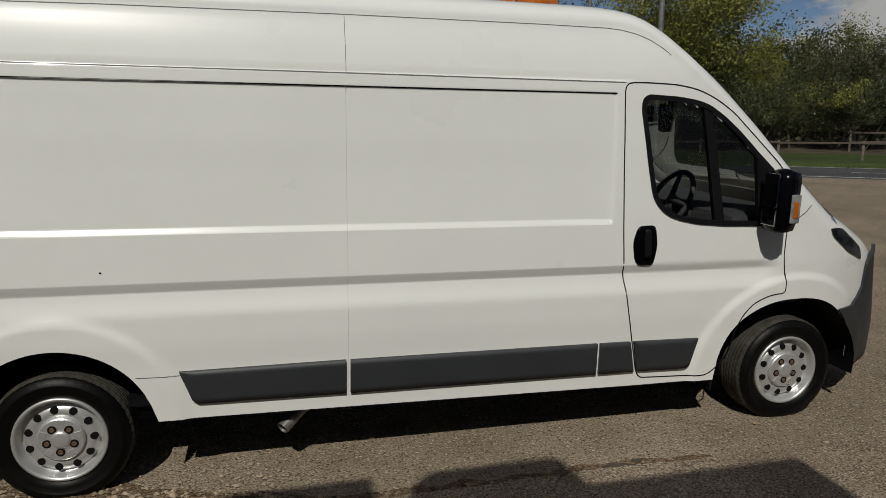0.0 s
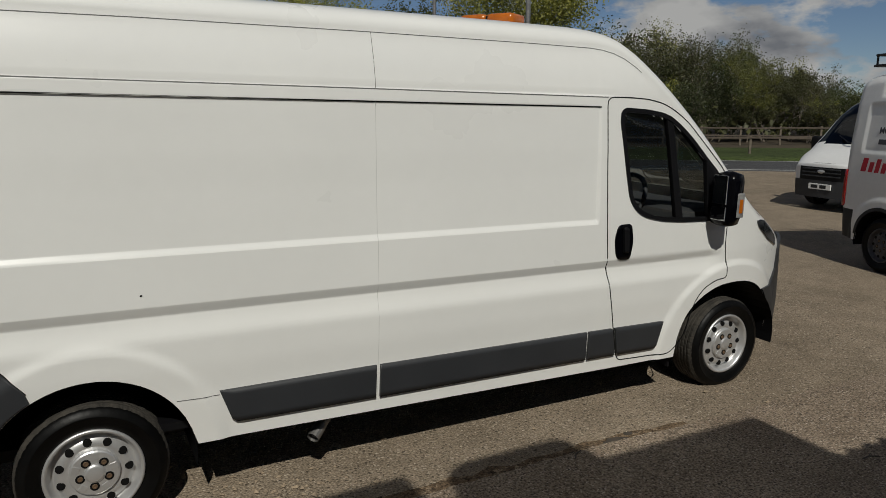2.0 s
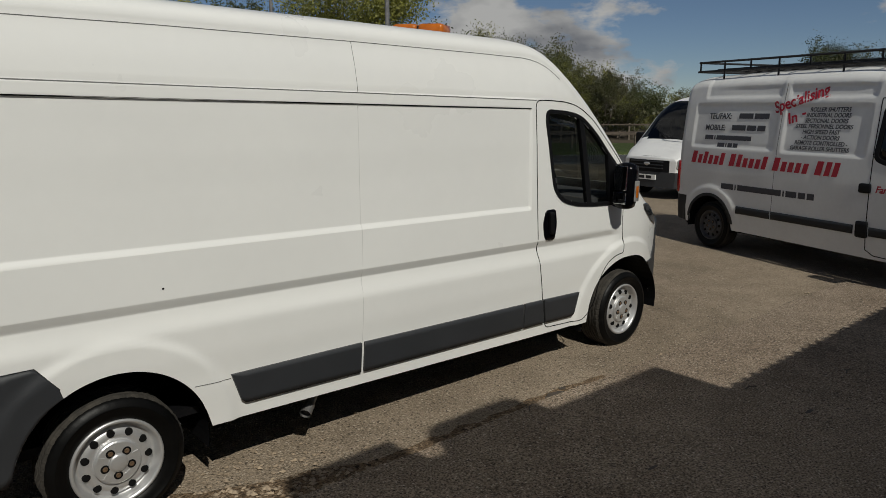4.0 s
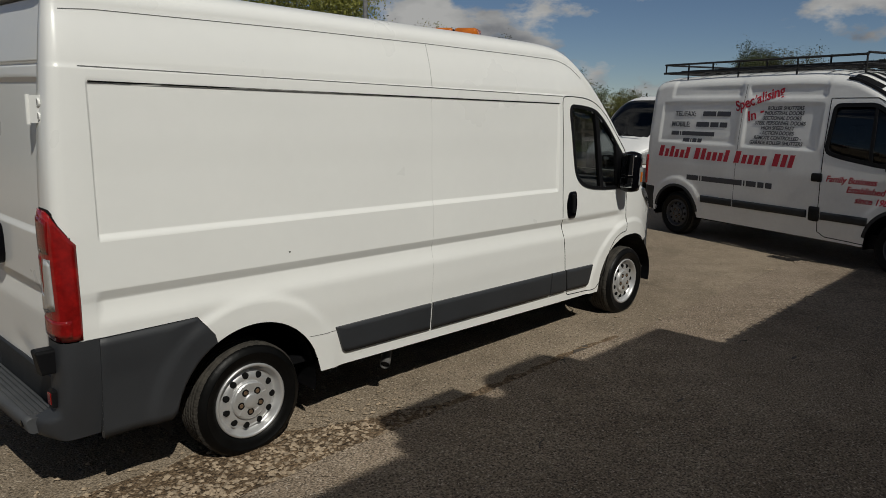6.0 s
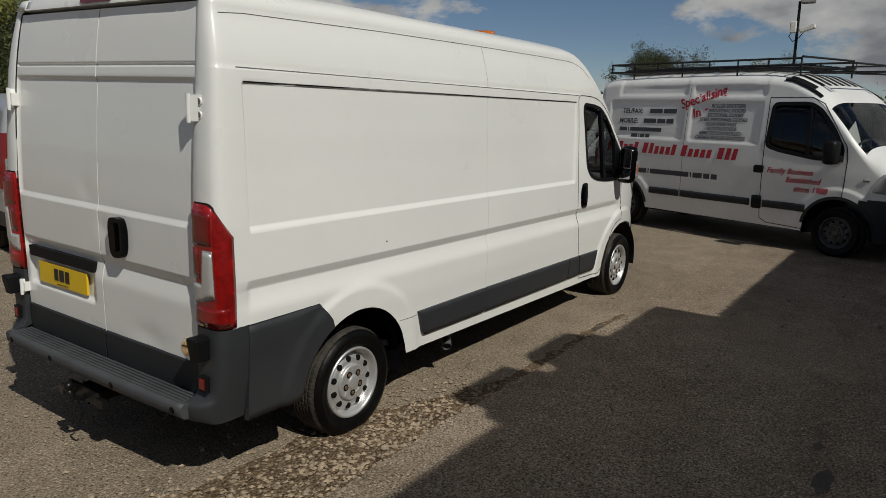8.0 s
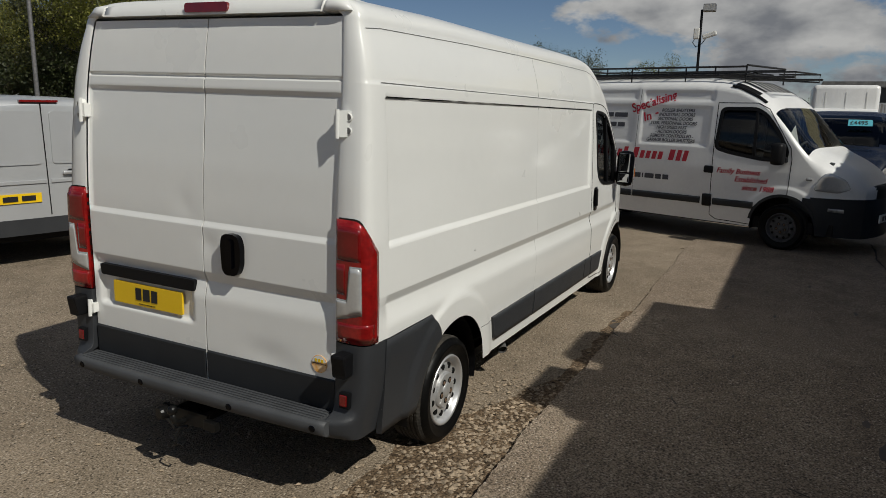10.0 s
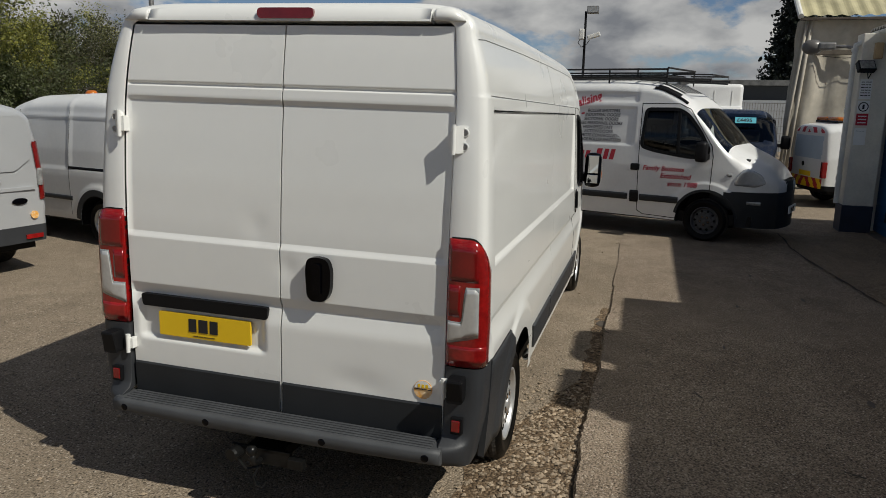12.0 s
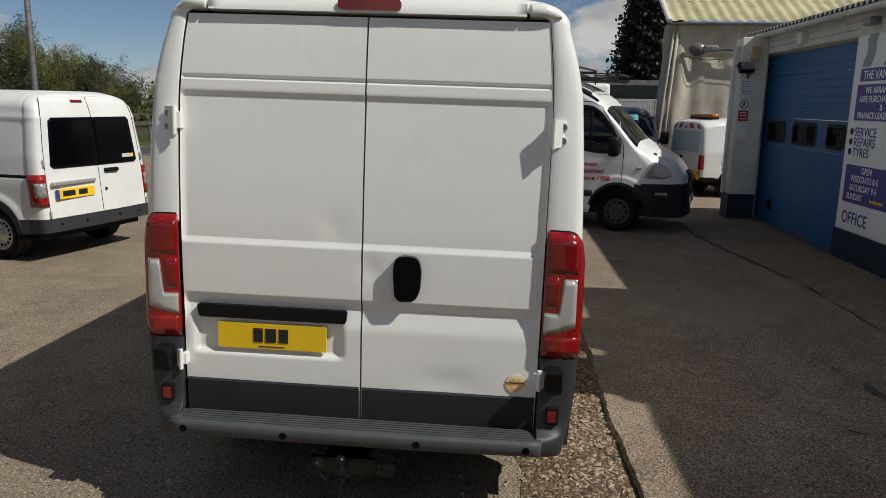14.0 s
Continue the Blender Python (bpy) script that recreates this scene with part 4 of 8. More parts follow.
        for k in range(len(prof) - 1):
            bm.faces.new((rows[0][k], inner[k], inner[k + 1], rows[0][k + 1]))
        bmesh.ops.recalc_face_normals(bm, faces=bm.faces)
        bc = part("bumper_corner", bm, PLASTIC, van, "dark grey moulded bumper corner")
        bm = bmesh.new()
        box(bm, -0.990, -0.95, side * 0.916 - 0.030, side * 0.916 + 0.026, 0.548, 0.628, 0.004)
        part("reflector_surround", bm, BLACK, bc)
        bm = bmesh.new()
        box(bm, -0.994, -0.96, side * 0.914 - 0.020, side * 0.914 + 0.020, 0.560, 0.616, 0.004)
        part("reflector", bm, REDD, bc, "small red reflector")
        bm = bmesh.new()
        vs = box(bm, -1.045, -0.95, side * 0.915 - 0.034, side * 0.915 + 0.040, 0.710, 0.825, 0.012)
        for v in vs:
            if v.co.z < 0.735:
                v.co.x = max(v.co.x, -1.025)
        part("hinge_stop", bm, BLACK, bc)
    bm = bmesh.new()
    rows = []
    for i in range(31):
        y = -0.87 + 1.74 * i / 30
        bow = 0.02 * (1 - (y / 0.87) ** 2)
        row = [(-0.93, 0.488), (-1.055 - bow, 0.494), (-1.072 - bow, 0.490), (-1.080 - bow, 0.478), (-1.074 - bow, 0.432), (-1.060 - bow, 0.420), (-0.95, 0.415)]
        rows.append([bm.verts.new((x, y, z)) for x, z in row])
    for p, q in zip(rows, rows[1:]):
        for k in range(6):
            bm.faces.new((p[k], q[k], q[k + 1], p[k + 1])).smooth = k in (1, 2, 3, 4)
    for p in (rows[0], rows[-1]):
        bm.faces.new(p)
    bmesh.ops.recalc_face_normals(bm, faces=bm.faces)
    stp = part("rear_step", bm, PLASTIC2, van, "worn grey ribbed bumper step")
    for i in range(5):
        x = -0.955 - i * 0.024
        bm = bmesh.new()
        box(bm, x - 0.007, x + 0.007, -0.82, 0.82, 0.480, 0.499, 0.003)
        part("tread_rib", bm, PLASTIC2, stp)
    for y in (-0.80, -0.30, 0.32, 0.80):
        bm = bmesh.new()
        lathe(bm, [(0.019, 0.01), (0.018, -0.002), (0.012, -0.005), (0.0004, -0.005)], 16, "x", (-1.077 - 0.02 * (1 - (y / 0.87) ** 2), y, 0.455))
        part("parking_sensor", bm, GLOSS, stp)

    # towing bracket
    bm = bmesh.new()
    box(bm, -1.02, -0.6, -0.06, 0.14, 0.275, 0.335, 0.008)
    part("tow_bar", bm, BLACK, van)
    bm = bmesh.new()
    tube(bm, [(-1.0, 0.04, 0.29), (-1.09, 0.04, 0.29), (-1.13, 0.04, 0.31), (-1.14, 0.04, 0.355)], 0.016, 10)
    bmesh.ops.create_uvsphere(bm, u_segments=16, v_segments=10, radius=0.027, matrix=Matrix.Translation((-1.14, 0.04, 0.375)))
    part("tow_ball", bm, IRON, van, "dark greased tow ball", smooth=True)
    bm = bmesh.new()
    cyl(bm, (-1.10, 0.17, 0.315), (-1.04, 0.16, 0.315), 0.036, 0.032, 16)
    cyl(bm, (-1.115, 0.172, 0.315), (-1.10, 0.17, 0.315), 0.03, 0.036, 16)
    box(bm, -1.06, -1.04, -0.12, 0.20, 0.27, 0.35, 0.004)
    part("towing_socket", bm, IRON, van)
    bm = bmesh.new()
    tube(bm, [(-1.10, 0.03, 0.27), (-1.12, 0.045, 0.23), (-1.12, 0.03, 0.19), (-1.12, -0.005, 0.185), (-1.11, -0.02, 0.215)], 0.006, 6)
    tube(bm, [(-1.07, 0.16, 0.28), (-1.05, 0.12, 0.22), (-1.03, 0.05, 0.24)], 0.008, 6)
    part("breakaway_loop", bm, IRON, van)
    bm = bmesh.new()
    box(bm, -1.09, -1.05, -0.20, -0.12, 0.285, 0.335, 0.004)
    part("tow_plate", bm, IRON, van)

    # exhaust under the sill
    bm = bmesh.new()
    tube(bm, [(1.34, -0.60, 0.37), (1.22, -0.76, 0.345), (1.12, -0.86, 0.305), (1.05, -0.92, 0.265)], 0.030, 14)
    part("exhaust_pipe", bm, STEEL, van, "downturned steel exhaust tailpipe", smooth=True)
    bm = bmesh.new()
    cyl(bm, (1.09, -0.887, 0.288), (1.035, -0.931, 0.252), 0.033, 0.034, 16, caps=False)
    cyl(bm, (1.09, -0.887, 0.288), (1.036, -0.930, 0.253), 0.030, 0.031, 16, caps=False)
    tip = part("exhaust_tip", bm, STEEL, van)
    # black disc stands in for the shade inside the pipe
    bm = bmesh.new()
    cyl(bm, (1.06, -0.911, 0.268), (1.047, -0.921, 0.260), 0.0305, 0.0305, 16)
    part("bore", bm, BLACK, tip, "sooty black bore")
    # axle, tank, spare wheel beneath
    bm = bmesh.new()
    cyl(bm, (0, -0.8, 0.33), (0, 0.8, 0.33), 0.05)
    cyl(bm, (4.035, -0.8, 0.36), (4.035, 0.8, 0.36), 0.05)
    box(bm, 1.6, 2.7, -0.4, 0.5, 0.24, 0.42, 0.04)
    cyl(bm, (-0.5, 0.1, 0.26), (-0.5, 0.1, 0.42), 0.30, 0.30, 24)
    part("underbody", bm, BLACK, van)
    # mud flaps
    for side in (-1, 1):
        bm = bmesh.new()
        box(bm, 0.455, 0.47, side * 0.76 - 0.1, side * 0.76 + 0.1, 0.35, 0.44, 0.004)
        part("mud_flap", bm, BLACK, van)
        bm = bmesh.new()
        box(bm, 3.56, 3.575, side * 0.80 - 0.12, side * 0.80 + 0.12, 0.25, 0.40, 0.004)
        part("mud_flap", bm, BLACK, van)
    # black speck of chipped paint
    bm = bmesh.new()
    patch(bm, MAIN, rounded([(0.232, 1.128), (0.243, 1.128), (0.243, 1.136), (0.232, 1.136)], 0.003), -1, 0.0012, 0.002, 6, 2)
    part("paint_chip", bm, GAP, van)
    return van


LENS = mat("clear_lamp_plastic", (0.62, 0.62, 0.61), 0.14, metal=0.35, var=0.10, scale=12, bscale=60, coat=0.8)
IRON = mat("greased_iron", (0.010, 0.010, 0.010), 0.30, metal=0.0, var=0.3, scale=20, spec=0.25)
LAMP_D = mat("dark_lamp_glass", (0.05, 0.055, 0.06), 0.10, metal=0.4, var=0.5, scale=30, coat=0.8)
MIRROR = mat("mirror_glass", (0.55, 0.56, 0.57), 0.02, metal=1.0, var=0.02)
JOINT = mat("painted_joint", (0.55, 0.55, 0.53), 0.5, var=0.05)
GAPL = mat("roof_joint_sealer", (0.12, 0.12, 0.115), 0.7, var=0.1)
PLASTIC_D = mat("dark_door_cladding", (0.022, 0.024, 0.027), 0.5, var=0.1, scale=5, bump=0.08, bscale=260, spec=0.3)
STICK = mat("orange_sticker", (0.75, 0.33, 0.03), 0.4, var=0.1, colour2=(0.80, 0.62, 0.40), scale=30)
main_van()


# ---------- amber beacon bar on the van's roof ----------
def beacon_bar(m, n=2, label="amber hazard light bar on the van's roof", length=0.9):
    b = root("beacon_bar", m, label, "light bar")
    bm = bmesh.new()
    box(bm, -0.10, 0.10, -length / 2, length / 2, 0.0, 0.04, 0.01)
    part("base", bm, BLACK, b)
    for k in (-1, 1):
        bm = bmesh.new()
        vs = box(bm, -0.10, 0.10, k * length * 0.25 - length * 0.235, k * length * 0.25 + length * 0.235, 0.03, 0.115, 0.03)
        part("amber_lens", bm, AMBER, b, smooth=True)
    bm = bmesh.new()
    box(bm, -0.08, 0.08, -length * 0.02, length * 0.02, 0.03, 0.10, 0.003)
    part("centre_panel", bm, BLACK, b)
    return b


beacon_bar(VL @ Matrix.Translation((2.62, 0.0, 2.478)) @ Matrix.Rotation(0.5, 4, "Z"), length=0.42)


# ---------- the other vans in the yard ----------
def cap_face(bm_for, S, x, fr, n1, n2, inset, drop, bulge, sgn, pick, ny=20):
    """Closes one end of a van's skin with a bowed face; pick(y, z) names the part."""
    sec = S.section(x, fr, n1, n2, inset, drop)[:-1]
    rows = []
    for y, z in sec:
        rows.append([(x + sgn * bulge * (1 - (2 * i / ny - 1) ** 2) * (0.4 + 0.6 * min(1.0, y / max(0.2, sec[n1][0]))), -y + 2 * y * i / ny, z) for i in range(ny + 1)])
    cache = {}
    for r in range(len(rows) - 1):
        for i in range(ny):
            c = [(r, i), (r, i + 1), (r + 1, i + 1), (r + 1, i)]
            yc = sum(rows[a][b][1] for a, b in c) / 4
            zc = sum(rows[a][b][2] for a, b in c) / 4
            key = pick(yc, zc)
            bm = bm_for(key)
            vs = []
            for a, b in c:
                if (key, a, b) not in cache:
                    cache[key, a, b] = bm.verts.new(rows[a][b])
                vs.append(cache[key, a, b])
            f = bm.faces.new(vs if sgn > 0 else vs[::-1])
            f.smooth = True


def yard_van(name, m, label, S, x0, x1, wheels, paint, low=PLASTIC, pick=None, front=None, rear=None, nz=30, dx=0.05, windows=(), group="", wheel_kw=None, frame_look=None, glass_look=None, rear_round=0.06, cabin=None):
    """A van from its form: skin, ends, side windows, wheels, floor and a dark cabin. Returns the thing and its parts by name."""
    van = root(name, m, label, "van", group)
    n = int((x1 - x0 - 0.1) / dx)
    cols = [(x0, rear_round, rear_round * 0.6, 0.0), (x0 + 0.012, rear_round * 0.5, rear_round * 0.3, 0.0), (x0 + 0.04, rear_round * 0.15, rear_round * 0.1, 0.0)]
    cols += [(x0 + 0.09 + (x1 - x0 - 0.09) * i / n, 0.0, 0.0, 0.0) for i in range(n + 1)]
    fr = [i / nz for i in range(nz + 1)]
    holes = [w for w in windows]
    def chosen(x, z, side, y):
        for poly, sides in holes:
            if side in sides and y > 0.45 and inside(poly, x, z):
                return None
        return (pick(x, z, side, y) if pick else None) or "body"
    looks = {"body": paint, "bumper": low, "rear_bumper": low, "windscreen": TINT, "rear_door": paint, "grille": BLACK, "chevron": REDINK}
    obs = shell(S, cols, fr, chosen, van, looks, n1=10, n2=12)
    caps = {}
    def bm_for(key):
        return caps.setdefault(key, bmesh.new())
    cap_face(bm_for, S, x1, fr, 10, 12, 0.0, 0.0, 0.10, 1, front or (lambda y, z: "bumper"))
    for key, bm in caps.items():
        part("front_" + key if key in ("body",) else key, bm, looks.get(key, paint), van)
    caps.clear()
    cap_face(bm_for, S, x0, fr, 10, 12, rear_round, rear_round * 0.6, 0.03, -1, rear or (lambda y, z: "rear_door"), 40)
    for key, bm in caps.items():
        nm = key.split("/")[0]
        obs["rear/" + key] = part(nm, bm, looks.get(nm, TINT if "window" in nm else paint), van)
    for poly, sides in holes:
        for side in sides:
            bm = bmesh.new()
            ring(bm, S, grown(poly, 0.02), grown(poly, -0.03), side, 0.006, 0.03)
            f = part("window_frame", bm, frame_look or BLACK, van)
            bm = bmesh.new()
            patch(bm, S, poly, side, -0.008, 0.004, 20, 4)
            g = part("window_pane", bm, glass_look or TINT, f)
            g.visible_shadow = False
    for ax, az, r, _, _ in S.arches:
        for side in (-1, 1):
            bm = bmesh.new()
            k = 18
            rows = [[bm.verts.new((ax + math.cos(math.pi * (i / k * 1.1 - 0.05)) * r * 1.01, side * yy, az + math.sin(math.pi * (i / k * 1.1 - 0.05)) * r * 1.01)) for i in range(k + 1)] for yy in (lerp(S.half, ax) + 0.0, 0.5)]
            for i in range(k):
                bm.faces.new((rows[0][i], rows[0][i + 1], rows[1][i + 1], rows[1][i]))
            bm.faces.new(rows[1])
            part("wheel_housing", bm, BLACK, van)
    for x, y, z, r in wheels:
        for side in (-1, 1):
            wheel(van, x, side * y, z, side, r=r, rim_r=r * 0.62, seg=32, tread=False, **(wheel_kw or {}))
    bm = bmesh.new()
    box(bm, x0 + 0.15, x1 - 0.3, -lerp(S.half, 0) + 0.12, lerp(S.half, 0) - 0.12, 0.28, 0.44)
    part("floor_pan", bm, BLACK, van)
    if cabin:
        bm = bmesh.new()
        box(bm, cabin[0], cabin[0] + 0.04, -0.78, 0.78, 0.45, cabin[2])
        box(bm, cabin[1] - 0.3, cabin[1] + 0.25, -0.75, 0.75, 0.5, cabin[3], 0.05)
        part("dashboard", bm, CABIN, van)
        for y in (-0.4, 0.4):
            bm = bmesh.new()
            box(bm, cabin[0] + 0.1, cabin[0] + 0.6, y - 0.24, y + 0.24, 0.7, 0.95, 0.05)
            box(bm, cabin[0] + 0.08, cabin[0] + 0.2, y - 0.24, y + 0.24, 0.9, 1.5, 0.05)
            box(bm, cabin[0] + 0.08, cabin[0] + 0.18, y - 0.13, y + 0.13, 1.52, 1.72, 0.04)
            part("seat", bm, SEAT, van)
        bm = bmesh.new()
        c = Vector((cabin[1] - 0.35, -0.4, cabin[3] + 0.08))
        q = Euler((0, radians(-60), 0)).to_matrix()
        tube(bm, [c + q @ Vector((math.cos(2 * math.pi * i / 20) * 0.19, math.sin(2 * math.pi * i / 20) * 0.19, 0)) for i in range(21)], 0.016, 6)
        part("steering_wheel", bm, CABIN, van)
    return van, obs


def on_side(ob, S, side, x, z, turn=0.0, off=0.004):
    """Lays flat lettering on a van's side, with its lower left corner at (x, z)."""
    c, s = math.cos(turn), math.sin(turn)
    for v in ob.data.vertices:
        u, w = v.co.x * c - v.co.y * s, v.co.x * s + v.co.y * c
        xx = x + u if side < 0 else x - u
        zz = z + w
        v.co = Vector((xx, side * (S.y(xx, zz) + off + v.co.z), zz))
    return ob


I4 = Matrix.Identity(4)


HEADGLASS = mat("headlamp_glass", (0.58, 0.60, 0.62), 0.07, metal=0.45, var=0.12, scale=7, bscale=40, coat=0.8)


# ----- liveried white van with a roof rack -----
def van2_relief(x, z):
    d = 0.0
    for a, b, lo, hi in ((-0.46, 1.02, 1.42, 2.02), (1.13, 2.28, 1.41, 2.00), (-0.30, 1.02, 2.09, 2.25), (1.13, 2.30, 2.07, 2.23)):
        if a - 0.05 < x < b + 0.05 and lo - 0.05 < z < hi + 0.05:
            d -= 0.018 * lin(a, a + 0.024, x) * (1 - lin(b - 0.024, b, x)) * lin(lo, lo + 0.024, z) * (1 - lin(hi - 0.024, hi, z))
    return d


V2 = Shape(
    top=[(-0.75, 2.36), (-0.5, 2.42), (0.5, 2.44), (2.0, 2.435), (2.3, 2.42), (2.63, 2.37), (2.91, 2.23), (3.05, 2.14), (3.17, 2.03), (3.38, 1.80), (3.66, 1.475), (3.80, 1.395), (4.05, 1.29), (4.25, 1.17), (4.36, 1.05), (4.42, 0.94)],
    half=[(-0.75, 0.93), (0.0, 0.95), (3.0, 0.95), (3.5, 0.94), (3.9, 0.90), (4.15, 0.81), (4.32, 0.70), (4.42, 0.60)],
    rise=[(-0.75, 0.20), (2.6, 0.20), (3.0, 0.17), (3.4, 0.15), (3.66, 0.16), (3.80, 0.24), (4.0, 0.30), (4.25, 0.26), (4.42, 0.10)],
    lean=[(0.0, -0.06), (0.4, -0.02), (0.6, 0.0), (1.1, 0.0), (1.5, -0.02), (2.0, -0.075), (2.3, -0.13)],
    arches=[(0.0, 0.34, 0.41), (3.45, 0.34, 0.43)], sill=[(-0.75, 0.36), (-0.3, 0.32), (3.0, 0.30), (3.6, 0.28), (4.42, 0.26)], relief=van2_relief, split=0.80, flare=0.015)
V2_WIN = rounded([(2.44, 1.98), (2.405, 1.40), (2.60, 1.345), (3.10, 1.27), (3.42, 1.27), (3.45, 1.40), (3.30, 1.66), (3.10, 1.90), (2.95, 1.985)], 0.07, 3)


def v2_pick(x, z, side, y):
    if x > 3.70 and z < 0.79:
        return "bumper/%d" % side
    if x < -0.48 and z < 0.72:
        return "rear_bumper/%d" % side
    zt, hh = lerp(V2.top, x), lerp(V2.rise, x)
    k = y / V2.y(x, zt - hh) if z > zt - hh else 2.0
    if 3.19 < x < 3.70 and k < 0.945:
        return "windscreen"
    return None


def livery_van():
    h = radians(-108.59)
    m = Matrix.Translation((9.473, 0.483, 0.0)) @ Matrix.Rotation(h, 4, "Z")
    van, obs = yard_van("liveried_van", m, "white works van with red and black lettering and roof rack", V2, -0.72, 4.40,
                        [(0.0, 0.90, 0.33, 0.33), (3.45, 0.90, 0.33, 0.33)], WHITE2, PLASTIC_D, v2_pick,
                        lambda y, z: "bumper" if z < 0.80 else "grille" if abs(y) < 0.36 and z < 0.98 else "body",
                        lambda y, z: "rear_bumper" if z < 0.60 else "rear_door", nz=64, dx=0.024, windows=[(V2_WIN, (-1, 1))],
                        wheel_kw={"finish": DULLRIM, "holes": 10}, cabin=(2.32, 3.75, 2.2, 1.28))
    obs["windscreen"].data.materials[0] = SCREEN
    obs["windscreen"].visible_shadow = False
    bm = bmesh.new()
    box(bm, -0.15, 0.15, -0.003, 0.003, -0.21, 0.21, 0.002)
    paper = part("paper", bm, PWHITE, van, "white paper sheet propped behind the windscreen")
    paper.matrix_basis = pose(3.36, -0.50, 1.50, 0, -38, 90)
    for side in (-1, 1):
        for ax, r in ((0.0, 0.428), (3.45, 0.448)):
            bm = bmesh.new()
            ribbon(bm, V2, [(ax + r * math.cos(radians(a)), 0.34 + r * math.sin(radians(a))) for a in range(8, 176, 6)], side, 0.040, 0.010)
            part("arch_trim", bm, PLASTIC_D, van, "dark wheel arch trim")
        bm = bmesh.new()
        ribbon(bm, V2, [(2.37, 2.06), (2.385, 1.2), (2.40, 0.40), (2.50, 0.345), (3.03, 0.33)], side, 0.010)
        part("door_gap", bm, GAP, van)
        bm = bmesh.new()
        ribbon(bm, V2, [(2.37, 2.06), (2.95, 2.06), (3.12, 1.98), (3.48, 1.45), (3.51, 1.30), (3.50, 0.78)], side, 0.010)
        part("door_gap", bm, GAP, van)
        bm = bmesh.new()
        ribbon(bm, V2, [(1.075, 2.26), (1.075, 0.55)], side, 0.006)
        part("panel_joint", bm, GAPL, van)
        for a, b in ((0.50, 1.06), (1.09, 2.24), (2.44, 3.05)):
            bm = bmesh.new()
            patch(bm, V2, [(a, 0.56), (b, 0.56), (b, 0.66), (a, 0.66)], side, 0.014, 0.03, 12, 3)
            part("rubbing_strip", bm, PLASTIC_D, van, "black plastic rubbing strip")
        for x, z in ((2.34, 1.08), (2.35, 0.66)):
            bm = bmesh.new()
            patch(bm, V2, rounded([(x - 0.07, z - (0.05 if z > 1 else 0.13)), (x + 0.07, z - (0.05 if z > 1 else 0.13)), (x + 0.07, z + 0.055), (x - 0.07, z + 0.055)], 0.02), side, 0.02, 0.03, 8, 4)
            part("door_handle", bm, BLACK, van)
        bm = bmesh.new()
        patch(bm, V2, [(2.94, 1.99), (2.98, 1.99), (3.01, 1.28), (2.96, 1.28)], side, 0.004, 0.02, 6, 6)
        part("window_divider", bm, BLACK, van)
        bm = bmesh.new()
        patch(bm, V2, rounded([(3.83, 0.895), (3.85, 1.00), (3.93, 1.125), (4.01, 1.150), (4.18, 1.06), (4.25, 0.93), (4.12, 0.875)], 0.03), side, 0.008, 0.03, 18, 6)
        part("headlamp", bm, HEADGLASS, van, "clear glass headlamp")
        bm = bmesh.new()
        patch(bm, V2, [(4.02, 0.62), (4.20, 0.61), (4.20, 0.66), (4.02, 0.665)], side, 0.004, 0.01, 6, 2)
        part("fog_lamp", bm, CLEAR, van)
        bm = bmesh.new()
        patch(bm, V2, rounded([(3.72, 1.02), (3.80, 1.02), (3.80, 1.06), (3.72, 1.06)], 0.015), side, 0.01, 0.02, 6, 2)
        part("side_repeater", bm, CLEAR, van)
        bm = bmesh.new()
        vs = box(bm, 3.30, 3.46, side * 1.00, side * 1.19, 1.22, 1.52, 0.05)
        mir = part("door_mirror", bm, BLACK, van, smooth=True)
        bm = bmesh.new()
        box(bm, 3.36, 3.46, side * 0.90, side * 1.02, 1.25, 1.33, 0.02)
        part("mirror_arm", bm, BLACK, mir)
        bm = bmesh.new()
        patch(bm, V2, [(-0.70, 0.74), (-0.655, 0.74), (-0.65, 1.20), (-0.695, 1.20)], side, 0.01, 0.03, 5, 5)
        part("tail_lamp", bm, RED, van)
    # bonnet badge and plate
    bm = bmesh.new()
    box(bm, 4.495, 4.52, -0.26, 0.26, 0.46, 0.57, 0.005)
    part("front_plate", bm, PWHITE, van)
    bars("plate_mark", (0.10, 0.14), 0.07, INK, van, Matrix.Translation((4.522, -0.18, 0.48)) @ Euler((radians(90), 0, radians(90))).to_matrix().to_4x4(), 0.5, 0.001)
    bm = bmesh.new()
    bmesh.ops.create_uvsphere(bm, u_segments=14, v_segments=8, radius=0.065, matrix=Matrix.Translation((4.495, 0, 0.88)) @ Matrix.Diagonal((0.3, 0.8, 1.2, 1)))
    part("badge", bm, RIM, van, smooth=True)
    # striped roof over the cab
    for k in range(9):
        y = -0.72 + k * 0.18
        bm = bmesh.new()
        rows = []
        for i in range(9):
            x = 2.55 + 0.046 * i
            zt, hh = lerp(V2.top, x), lerp(V2.rise, x)
            y1 = V2.y(x, zt - hh)
            vs = []
            for yy in (y - 0.045, y + 0.045):
                t = max(0.0, 1 - (abs(yy) / y1) ** V2.p) ** (1 / V2.q)
                vs.append(bm.verts.new((x, yy, zt - hh + hh * t + 0.006)))
            rows.append(vs)
        for p, q in zip(rows, rows[1:]):
            bm.faces.new((p[0], q[0], q[1], p[1]))
        part("roof_stripe", bm, BLACK, van, "black stripe on the cab roof")
    for side in (-1, 1):
        bm = bmesh.new()
        pts = []
        for i in range(12):
            x = 2.52 + 0.048 * i
            zt, hh = lerp(V2.top, x), lerp(V2.rise, x)
            y1 = V2.y(x, zt - hh)
            yy = y1 * 0.93
